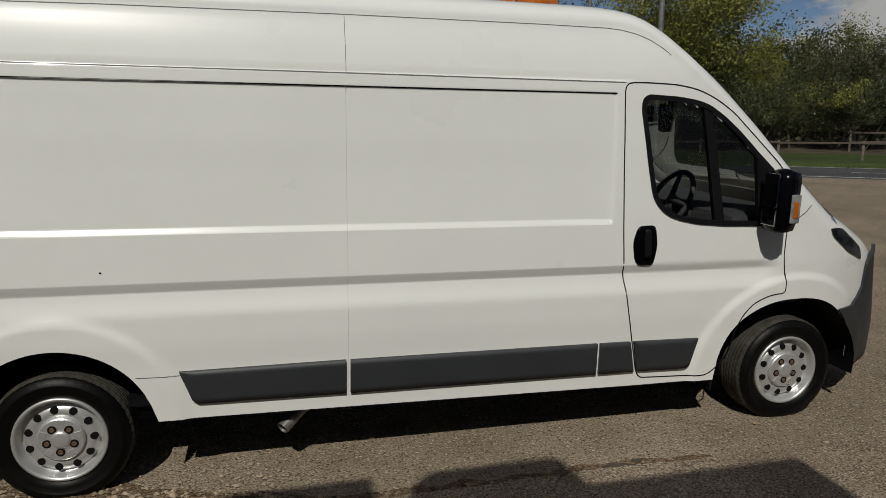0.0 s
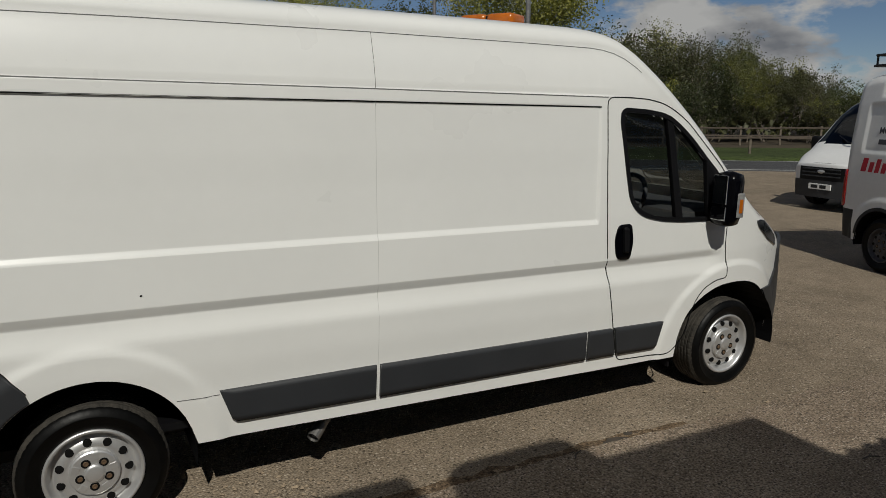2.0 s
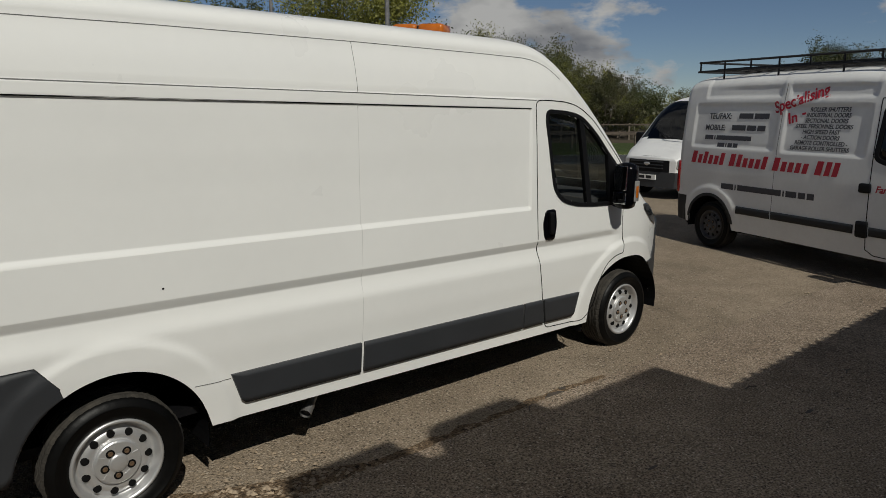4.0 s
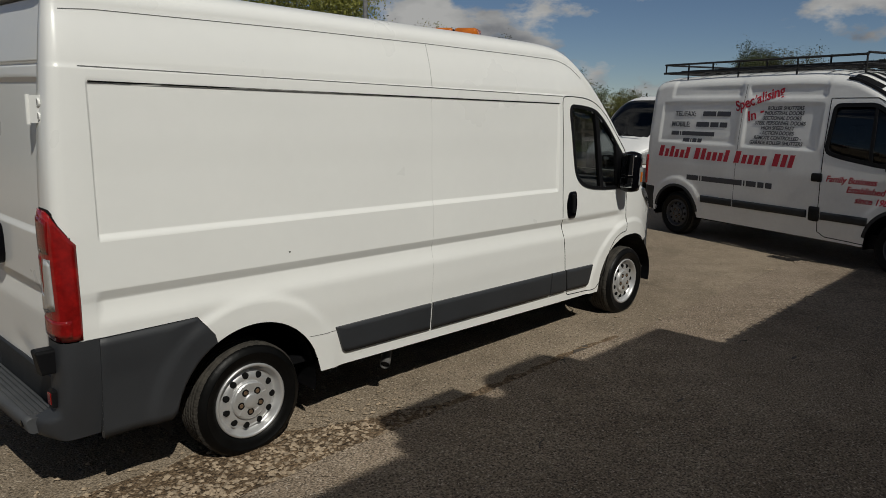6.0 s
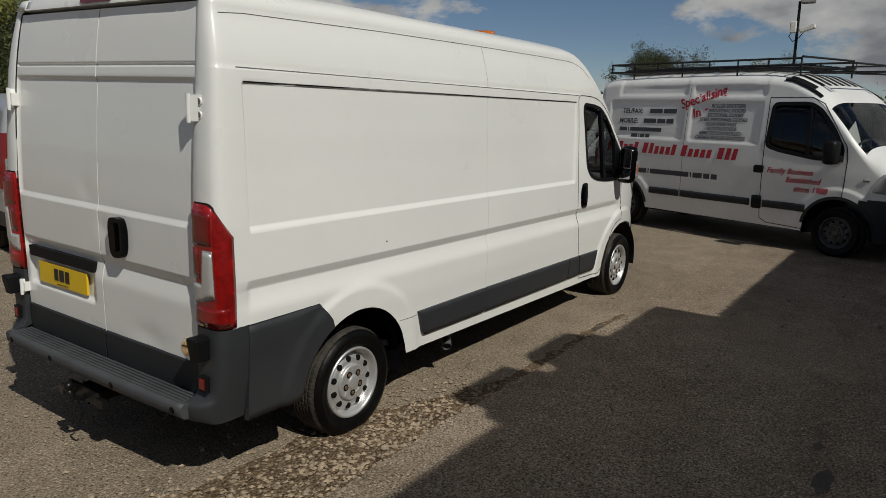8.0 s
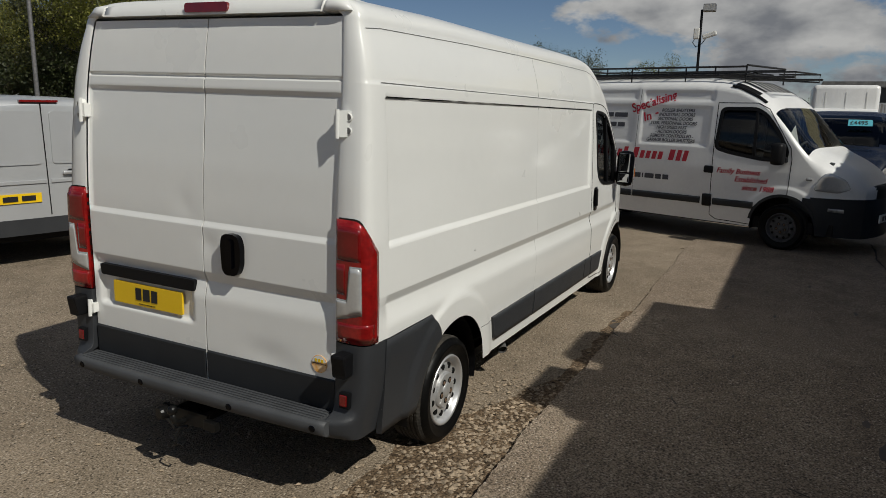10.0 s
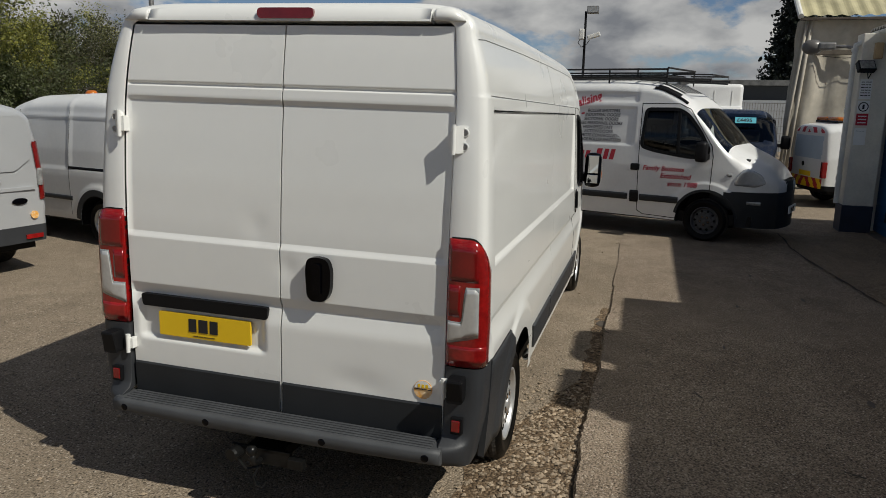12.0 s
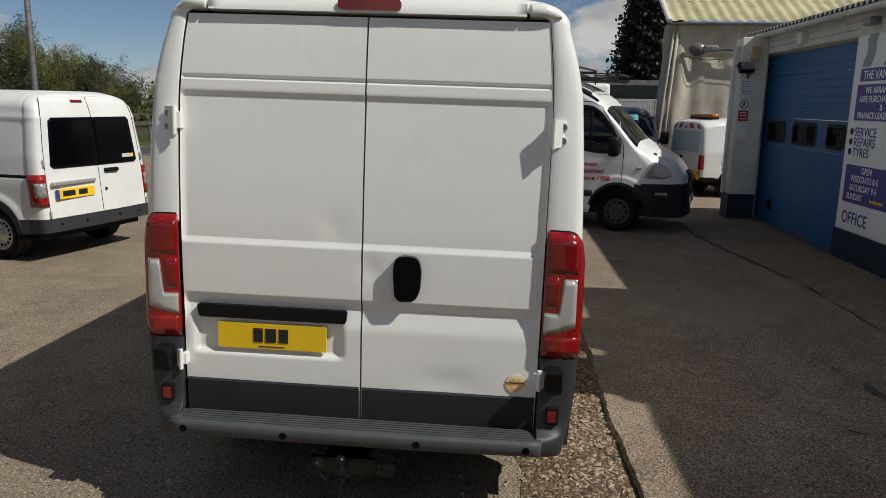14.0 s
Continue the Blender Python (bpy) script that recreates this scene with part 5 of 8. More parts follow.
            pts.append((x, side * yy, zt - hh + hh * max(0.0, 1 - 0.93 ** V2.p) ** (1 / V2.q) + 0.012))
        tube(bm, pts, 0.022, 6)
        part("deflector_edge", bm, BLACK, van)
    # lettering
    S, K = V2, CHARCOAL
    def wr(t, x, z, size, finish=K, shear=0.0, turn=0.0, wide=1.0, bold=0.0):
        on_side(words("lettering", t, size, finish, van, I4, 0.0008, shear=shear, wide=wide, bold=bold), S, -1, x, z, turn)
    def br(ws, x, z, h, finish=K, shear=0.0, gap=0.35, name="lettering_bar"):
        on_side(bars(name, ws, h, finish, van, I4, gap, 0.0012, shear), S, -1, x, z)
    wr("TEL/FAX:", -0.19, 1.815, 0.105, bold=0.0024)
    br((0.24, 0.24), 0.36, 1.818, 0.07)
    wr("MOBILE:", -0.24, 1.66, 0.105, bold=0.0024)
    br((0.24, 0.15, 0.13), 0.26, 1.663, 0.07)
    br((0.16, 0.02, 0.62), -0.22, 1.53, 0.06)
    br((0.13, 0.02, 0.08, 0.08), 0.04, 1.435, 0.055)
    # the firm's name, as plain slanted bars
    x = -0.43
    for word, tall in ((6, (0, 2, 5)), (6, (0, 1, 5)), (5, (0,)), (3, (0, 1, 2))):
        for k in range(word):
            w = 0.072 if k else 0.088
            z0 = 1.195 - 0.010 * (x + 0.43)
            br((w,), x, z0, 0.165 if k in tall else 0.122, REDINK, 0.20, 0.3, "company_name_bar")
            x += 0.106 if k else 0.128
        x += 0.075
    br((0.22, 0.02, 0.72, 0.02, 0.16, 0.10, 0.10), 0.20, 0.87, 0.075)
    wr("Specialising", 0.95, 1.89, 0.20, REDINK, turn=radians(17), bold=0.0038, wide=0.86)
    wr("In", 1.17, 1.76, 0.19, REDINK, turn=radians(14), bold=0.0038)
    wr("-", 1.36, 1.84, 0.19, REDINK, turn=radians(14), bold=0.0038)
    lines = (("ROLLER SHUTTERS", 1.46), ("INDUSTRIAL DOORS", 1.42), ("SECTIONAL DOORS", 1.41), ("STEEL PERSONNEL DOORS", 1.29), ("HIGH SPEED FAST", 1.40), ("- ACTION DOORS", 1.39), ("REMOTE CONTROLLED -", 1.31), ("GARAGE ROLLER SHUTTERS", 1.25))
    for i, (t, x) in enumerate(lines):
        wr(t, x, 1.915 - i * 0.0655, 0.069, shear=0.15, bold=0.0016, wide=0.93)
    wr("Family Business", 2.46, 1.045, 0.105, REDINK, 0.25, bold=0.0026, wide=0.98)
    wr("Established", 2.74, 0.935, 0.105, REDINK, 0.25, bold=0.0026, wide=1.0)
    wr("since 1988", 2.86, 0.82, 0.105, REDINK, 0.25, bold=0.0026, wide=1.0)
    return m


DULLRIM = mat("dull_wheel", (0.10, 0.10, 0.105), 0.5, metal=0.4, var=0.3, scale=14)
RACK = mat("black_rack_steel", (0.010, 0.010, 0.011), 0.5, var=0.1)
M2 = livery_van()


def roof_rack():
    r = root("roof_rack", M2, "black welded steel roof rack with stowed ladder rails", "roof rack")
    z0 = 2.455
    def bar(name, pts, rad=0.016):
        bm = bmesh.new()
        tube(bm, pts, rad, 6)
        part(name, bm, RACK, r)
    for y in (-0.72, 0.72):
        for z in (z0 + 0.02, z0 + 0.145):
            bar("rail", [(-0.62, y, z), (2.68, y, z - 0.02)])
        for k in range(8):
            x = -0.60 + k * 0.467
            bar("upright", [(x, y, z0 - 0.10 if k in (1, 3, 5, 7) else z0 + 0.02), (x, y, z0 + 0.145)], 0.013)
        bar("long_pole", [(-0.4, y * 0.8, z0 + 0.03), (3.3, y * 0.8, z0 - 0.03)], 0.020)
    for k in range(9):
        x = -0.62 + k * 0.412
        bar("cross_bar", [(x, -0.74, z0 + 0.015), (x, 0.74, z0 + 0.015)])
    for x in (-0.62, 2.68):
        bar("end_rail", [(x, -0.72, z0 + 0.145), (x, 0.72, z0 + 0.145)])
    for y in (-0.50, 0.50):
        bar("front_hoop", [(2.68, y, z0 - 0.035), (3.28, y, z0 - 0.07), (3.28, y, z0 + 0.045), (2.68, y, z0 + 0.055)], 0.014)
    bar("front_rail", [(3.28, -0.50, z0 + 0.045), (3.28, 0.50, z0 + 0.045)], 0.014)
    for k in range(5):
        y = -0.45 + k * 0.22
        bm = bmesh.new()
        box(bm, -0.5, 2.6, y - 0.05, y + 0.05, z0 + 0.035, z0 + 0.06, 0.004)
        part("stowed_plank", bm, RACK, r)


roof_rack()


# ----- white high-roof small van with rear glass -----
def van3():
    def relief(x, z):
        d = 0.0
        for a, b in ((-0.62, 0.55), (0.62, 1.75)):
            if 1.0 < z < 1.95:
                d -= 0.012 * step(a, a + 0.02, x) * (1 - step(b - 0.02, b, x)) * step(1.03, 1.06, z) * (1 - step(1.86, 1.89, z))
        d += 0.010 * step(1.72, 1.74, z) * (1 - step(1.76, 1.80, z)) * (1 - step(1.7, 1.8, x))
        return d
    S = Shape(top=[(-0.80, 2.05), (-0.5, 2.075), (0.5, 2.085), (1.6, 2.05), (2.0, 1.95), (2.35, 1.72), (2.75, 1.42), (3.0, 1.22), (3.4, 1.08), (3.65, 0.92), (3.72, 0.80)],
              half=[(-0.80, 0.90), (0.0, 0.925), (2.5, 0.925), (3.1, 0.90), (3.5, 0.76), (3.72, 0.58)],
              rise=[(-0.8, 0.22), (1.8, 0.22), (2.4, 0.18), (3.72, 0.10)],
              lean=[(0.0, -0.05), (0.4, -0.01), (0.95, 0.0), (1.3, -0.02), (1.8, -0.085), (2.0, -0.12)],
              arches=[(0.0, 0.32, 0.38), (2.91, 0.32, 0.38)], sill=[(-0.8, 0.38), (-0.3, 0.34), (3.2, 0.30), (3.72, 0.28)], relief=relief, split=0.72, flare=0.02)
    WIN = rounded([(1.86, 1.70), (1.84, 1.10), (2.72, 1.06), (2.72, 1.16), (2.35, 1.58), (2.15, 1.70)], 0.06, 3)
    def pick(x, z, side, y):
        if x < -0.38 and z < 0.54:
            return "rear_bumper/%d" % side
        if x > 3.2 and z < 0.62:
            return "bumper/%d" % side
        if 2.1 < x < 2.9 and z > 1.22 and y < 0.74:
            return "windscreen"
        return None
    def rear(y, z):
        if z < 0.54:
            return "rear_bumper"
        return "rear_door"
    h = radians(75.5)
    m = Matrix.Translation((4.86 + 0.25 * 0.82, 4.56 + 0.97 * 0.82, 0)) @ Matrix.Rotation(h, 4, "Z")
    van, obs = yard_van("small_van", m, "white high-roof small van with dark rear windows", S, -0.80, 3.70, [(0.0, 0.845, 0.315, 0.315), (2.91, 0.845, 0.315, 0.315)], WHITE2, PLASTIC, pick,
                        lambda y, z: "bumper" if z < 0.62 else "body", rear, nz=40, dx=0.04, windows=[(WIN, (-1, 1))], cabin=(1.75, 2.8, 1.8, 1.1), wheel_kw={"finish": RIM, "holes": 15, "bolts": 0})
    xb = -0.832
    def bow(y, out=0.0):
        return -0.80 - 0.03 * (1 - (y / 0.86) ** 2) - out
    for sgn in (-1, 1):
        bm = bmesh.new()
        rows = []
        for k in range(17):
            v = k / 16
            z = 1.145 + 0.61 * v
            edge = 0.718 - 0.068 * v - 0.045 * max(0.0, abs(2 * v - 1) * 8 - 7) ** 2.5
            rows.append([bm.verts.new((bow(0.006 + (edge - 0.006) * i / 14, 0.007), sgn * (0.006 + (edge - 0.006) * i / 14), z)) for i in range(15)])
        for p, q in zip(rows, rows[1:]):
            for i in range(14):
                bm.faces.new((p[i], q[i], q[i + 1], p[i + 1])).smooth = True
        res = bmesh.ops.extrude_face_region(bm, geom=bm.faces[:])
        for v in res["geom"]:
            if isinstance(v, bmesh.types.BMVert):
                v.co.x += 0.012
        bmesh.ops.recalc_face_normals(bm, faces=bm.faces)
        part("rear_window", bm, GLOSS, van, "dark tinted rear window")
    for side in (-1, 1):
        for ax in (0.0, 2.91):
            bm = bmesh.new()
            ribbon(bm, S, [(ax + 0.422 * math.cos(radians(a)), 0.32 + 0.422 * math.sin(radians(a))) for a in range(4, 178, 6)], side, 0.088, 0.010)
            part("arch_trim", bm, PLASTIC, van, "dark grey wheel arch trim")
    bm = bmesh.new()
    for k in range(12):
        box(bm, xb - 0.003, xb + 0.02, -0.0025, 0.0025, 0.56 + 0.12 * k, 0.68 + 0.12 * k)
    part("door_gap", bm, GAP, van)
    for side in (-1, 1):
        bm = bmesh.new()
        edge = [(0.56, 0.80), (1.05, 0.80), (1.45, 0.775), (1.82, 0.735), (1.99, 0.69)]
        hs = [0.56 + 1.43 * k / 16 for k in range(17)]
        for b, d in zip(hs, hs[1:]):
            cyl(bm, (bow(lerp(edge, b), -0.002), side * lerp(edge, b), b), (bow(lerp(edge, d), -0.002), side * lerp(edge, d), d), 0.004, seg=6)
        part("door_edge", bm, GAP, van)
        # tail lamps round the corner
        def lens(path, zs, thick):
            bm = bmesh.new()
            rows = [[bm.verts.new((x, side * y, z)) for z in zs] for x, y in path]
            for p, q in zip(rows, rows[1:]):
                for k in range(len(zs) - 1):
                    bm.faces.new((p[k], q[k], q[k + 1], p[k + 1])).smooth = True
            res = bmesh.ops.extrude_face_region(bm, geom=bm.faces[:])
            for v in res["geom"]:
                if isinstance(v, bmesh.types.BMVert):
                    v.co.x += thick
                    v.co.y -= side * thick
            bmesh.ops.recalc_face_normals(bm, faces=bm.faces)
            return bm
        t = part("tail_lamp", lens([(-0.814, 0.808), (-0.812, 0.845), (-0.799, 0.884), (-0.768, 0.906), (-0.71, 0.915), (-0.63, 0.921)], (0.70, 0.80, 0.90, 1.0, 1.085), 0.015), RED, van, "red tail lamp with clear centre")
        part("clear_lens", lens([(-0.816, 0.822), (-0.814, 0.847), (-0.801, 0.886), (-0.770, 0.908), (-0.725, 0.916)], (0.81, 0.87, 0.93, 0.985), 0.01), CLEAR, t)
        bm = bmesh.new()
        patch(bm, S, [(-0.62, 1.04), (0.60, 1.04), (0.60, 1.075), (-0.62, 1.075)], side, 0.003, 0.01, 8, 2)
        part("door_rail", bm, BLACK, van, "black sliding door rail")
        bm = bmesh.new()
        patch(bm, S, [(0.55, 0.60), (1.75, 0.60), (1.75, 0.66), (0.55, 0.66)], side, 0.012, 0.03, 12, 3)
        part("rubbing_strip", bm, PLASTIC, van)
        bm = bmesh.new()
        ribbon(bm, S, [(0.58, 1.88), (0.60, 1.0), (0.60, 0.40)], side, 0.008)
        part("door_gap", bm, GAPL, van)
        bm = bmesh.new()
        ribbon(bm, S, [(1.78, 1.84), (1.80, 0.9), (1.82, 0.36)], side, 0.008)
        part("door_gap", bm, GAPL, van)
        for x in (1.68, 1.92):
            bm = bmesh.new()
            patch(bm, S, rounded([(x - 0.09, 0.95), (x + 0.09, 0.95), (x + 0.09, 1.01), (x - 0.09, 1.01)], 0.025), side, 0.02, 0.03, 8, 3)
            part("door_handle", bm, BLACK, van)
        bm = bmesh.new()
        box(bm, 2.62, 2.76, side * 0.94, side * 1.12, 1.08, 1.28, 0.04)
        part("door_mirror", bm, BLACK, van)
    bm = bmesh.new()
    box(bm, xb - 0.03, xb + 0.01, 0.09, 0.76, 0.945, 0.99, 0.012)
    part("plate_lamp_bar", bm, RIM, van)
    bm = bmesh.new()
    box(bm, xb - 0.012, xb + 0.005, 0.12, 0.71, 0.775, 0.895, 0.003)
    pl = part("rear_plate", bm, YELLOW, van)
    bars("plate_mark", (0.19, 0.14), 0.075, INK, van, Matrix.Translation((xb + 0.009, 0.62, 0.797)) @ Euler((radians(90), 0, radians(-90))).to_matrix().to_4x4(), 0.7, 0.001)
    bm = bmesh.new()
    box(bm, xb - 0.014, xb + 0.003, 0.67, 0.712, 0.777, 0.893, 0.002)
    part("plate_end", bm, BLUEINK, van)
    bm = bmesh.new()
    box(bm, xb - 0.03, xb + 0.01, -0.33, -0.09, 1.045, 1.10, 0.02)
    part("door_handle", bm, BLACK, van)
    bm = bmesh.new()
    lathe(bm, [(0.022, 0.02), (0.022, -0.004), (0.0005, -0.004)], 14, "x", (xb, -0.09, 0.83))
    part("lock", bm, BLACK, van)
    bm = bmesh.new()
    box(bm, xb - 0.002, xb + 0.06, 0.07, 0.25, 1.935, 1.97, 0.008)
    part("high_brake_lamp", bm, REDD, van)
    bm = bmesh.new()
    box(bm, bow(0.5, 0.009), bow(0.5), -0.61, -0.37, 1.215, 1.265)
    part("window_sticker", bm, BOARD3, van, "white paper sticker inside the window")
    bm = bmesh.new()
    box(bm, bow(0.6, 0.009), bow(0.6), -0.66, -0.61, 1.215, 1.265)
    part("window_sticker", bm, YELLOW, van, "yellow end of the sticker")
    for y in (-0.66, -0.28, 0.28, 0.66):
        bm = bmesh.new()
        lathe(bm, [(0.018, 0.02), (0.016, -0.004), (0.0005, -0.004)], 12, "x", (xb - 0.004 + 0.02 * (abs(y) > 0.5), y, 0.47))
        part("parking_sensor", bm, BLACK, van)
    for z in (0.60, 1.22):
        for side in (-1, 1):
            bm = bmesh.new()
            cyl(bm, (xb + 0.015, side * 0.81, z - 0.04), (xb + 0.015, side * 0.81, z + 0.04), 0.014, seg=8)
            part("hinge", bm, RIM, van)
    # the tail leans forward towards the roof
    back = [(0.54, 0.0), (1.0, 0.035), (1.77, 0.10), (1.95, 0.15), (2.08, 0.22)]
    done = set()
    for ob in list(van.children) + list(t for c in van.children for t in c.children):
        if ob.type == "MESH" and ob.matrix_basis == I4 and ob.data.name not in done:
            done.add(ob.data.name)
            for v in ob.data.vertices:
                if v.co.x < -0.36 and v.co.z > 0.54:
                    v.co.x += lerp(back, v.co.z) * step(0.36, 0.74, -v.co.x)
    return m


BLUEINK = mat("blue_vinyl", (0.02, 0.06, 0.35), 0.4, var=0.05)
BOARD3 = mat("sticker_paper", (0.55, 0.55, 0.50), 0.6, var=0.10, scale=30.0)
M3 = van3()


# ----- silver mid-size van -----
def van4():
    def relief(x, z):
        return -0.014 * step(0.98, 1.0, z) * (1 - step(1.08, 1.12, z)) + 0.01 * step(0.7, 0.74, z) * (1 - step(0.80, 0.84, z))
    S = Shape(top=[(-0.95, 1.93), (-0.6, 1.98), (1.0, 2.0), (2.2, 1.96), (2.6, 1.82), (3.1, 1.42), (3.4, 1.24), (3.8, 1.05), (3.95, 0.88)],
              half=[(-0.95, 0.95), (0.0, 0.98), (2.8, 0.98), (3.4, 0.92), (3.95, 0.62)], rise=[(-0.95, 0.20), (2.2, 0.2), (3.95, 0.1)],
              lean=[(0.0, -0.05), (0.5, 0.0), (1.1, 0.0), (1.5, -0.04), (1.8, -0.10), (2.0, -0.16)],
              arches=[(0.0, 0.34, 0.41), (2.93, 0.34, 0.41)], sill=[(-0.95, 0.38), (3.95, 0.30)], relief=relief, split=0.76)
    WIN = rounded([(1.9, 1.72), (1.88, 1.14), (2.85, 1.12), (2.6, 1.50), (2.35, 1.72)], 0.06, 3)
    def pick(x, z, side, y):
        if x < -0.42 and z < 0.58:
            return "rear_bumper/%d" % side
        if x > 3.3 and z < 0.66:
            return "bumper/%d" % side
        if 2.4 < x < 3.2 and z > 1.30 and y < 0.78:
            return "windscreen"
        return None
    h = radians(77)
    m = Matrix.Translation((1.91 + 0.225 * 0.97, 5.31 + 0.974 * 0.97, 0)) @ Matrix.Rotation(h, 4, "Z")
    van, obs = yard_van("silver_van", m, "silver panel van with solid rear doors", S, -0.95, 3.93, [(0.0, 0.93, 0.335, 0.335), (2.93, 0.93, 0.335, 0.335)], SILVER, PLASTIC, pick,
                        lambda y, z: "bumper" if z < 0.66 else "body", lambda y, z: "rear_bumper" if z < 0.58 else "rear_door", nz=34, dx=0.05, windows=[(WIN, (-1, 1))], cabin=(1.8, 3.0, 1.75, 1.15))
    xb = -0.982
    def plate(name, pts, finish, d=0.012, label="", o=0.0):
        bm = bmesh.new()
        prism(bm, pts, d, lambda u, v, w: Vector((xb - 0.006 - o + w + 0.02 * (abs(u) / 0.9) ** 2, u, v)))
        return part(name, bm, finish, van, label)
    plate("door_gap", [(-0.005, 0.60), (0.005, 0.60), (0.03, 1.90), (0.02, 1.90)], GAP)
    for side in (-1, 1):
        bm = bmesh.new()
        pts = rounded([(side * 0.06, 1.20), (side * 0.60, 1.20), (side * 0.80, 1.34), (side * 0.77, 1.74), (side * 0.72, 1.81), (side * 0.06, 1.81)], 0.05)
        prism(bm, pts, 0.012, lambda u, v, w: Vector((xb - 0.010 + w + 0.02 * (abs(u) / 0.9) ** 2, u, v)))
        part("door_pressing", bm, SILVER, van)
        plate("crease", [(side * 0.03, 0.98), (side * 0.82, 0.98), (side * 0.82, 1.015), (side * 0.03, 1.015)], SILVER, 0.02, "", 0.008)
        bm = bmesh.new()
        rows = []
        for i in range(7):
            a = math.pi / 2 * i / 6
            rows.append([bm.verts.new((-0.97 + 0.12 * (1 - math.cos(a)), side * (0.865 + 0.112 * math.sin(a)) - side * 0.10 * max(0.0, z - 1.1), z)) for z in (0.86, 1.0, 1.15, 1.35, 1.52)])
        for p, q in zip(rows, rows[1:]):
            for k in range(4):
                bm.faces.new((p[k], q[k], q[k + 1], p[k + 1]))
        bmesh.ops.recalc_face_normals(bm, faces=bm.faces)
        t = part("tail_lamp", bm, REDD, van, "tall red tail lamp", smooth=True)
        bm = bmesh.new()
        box(bm, -0.985, -0.93, side * 0.885 - 0.03, side * 0.885 + 0.03, 1.02, 1.22, 0.02)
        part("clear_lens", bm, CLEAR, t)
        plate("reflector", [(side * 0.66, 0.42), (side * 0.86, 0.42), (side * 0.86, 0.47), (side * 0.66, 0.47)], RED, 0.02, "", 0.006)
    bm = bmesh.new()
    box(bm, xb - 0.04, xb, -0.42, -0.16, 1.065, 1.11, 0.018)
    part("door_handle", bm, RIM, van)
    plate("handle_recess", rounded([(-0.36, 1.06), (-0.22, 1.06), (-0.22, 1.13), (-0.36, 1.13)], 0.03), BLACK, 0.01, "", 0.006)
    bm = bmesh.new()
    bmesh.ops.create_uvsphere(bm, u_segments=20, v_segments=8, radius=0.09, matrix=Matrix.Translation((xb, -0.62, 0.86)) @ Matrix.Diagonal((0.08, 1, 0.42, 1)))
    part("badge", bm, GLOSS, van, "dark oval badge", smooth=True)
    bm = bmesh.new()
    lathe(bm, [(0.045, 0.01), (0.045, -0.006), (0.0005, -0.006)], 20, "x", (xb - 0.004 + 0.012, -0.78, 0.69))
    part("round_sticker", bm, STICK, van)
    plate("rear_plate", [(0.10, 0.76), (0.62, 0.76), (0.62, 0.87), (0.10, 0.87)], YELLOW, 0.01, "", 0.006)
    bars("plate_mark", (0.16, 0.15), 0.06, INK, van, Matrix.Translation((xb - 0.014, 0.52, 0.785)) @ Euler((radians(90), 0, radians(-90))).to_matrix().to_4x4(), 0.7, 0.001)
    plate("high_brake_lamp", [(-0.18, 1.915), (0.24, 1.915), (0.24, 1.94), (-0.18, 1.94)], REDD, 0.05, "", -0.01)


van4()


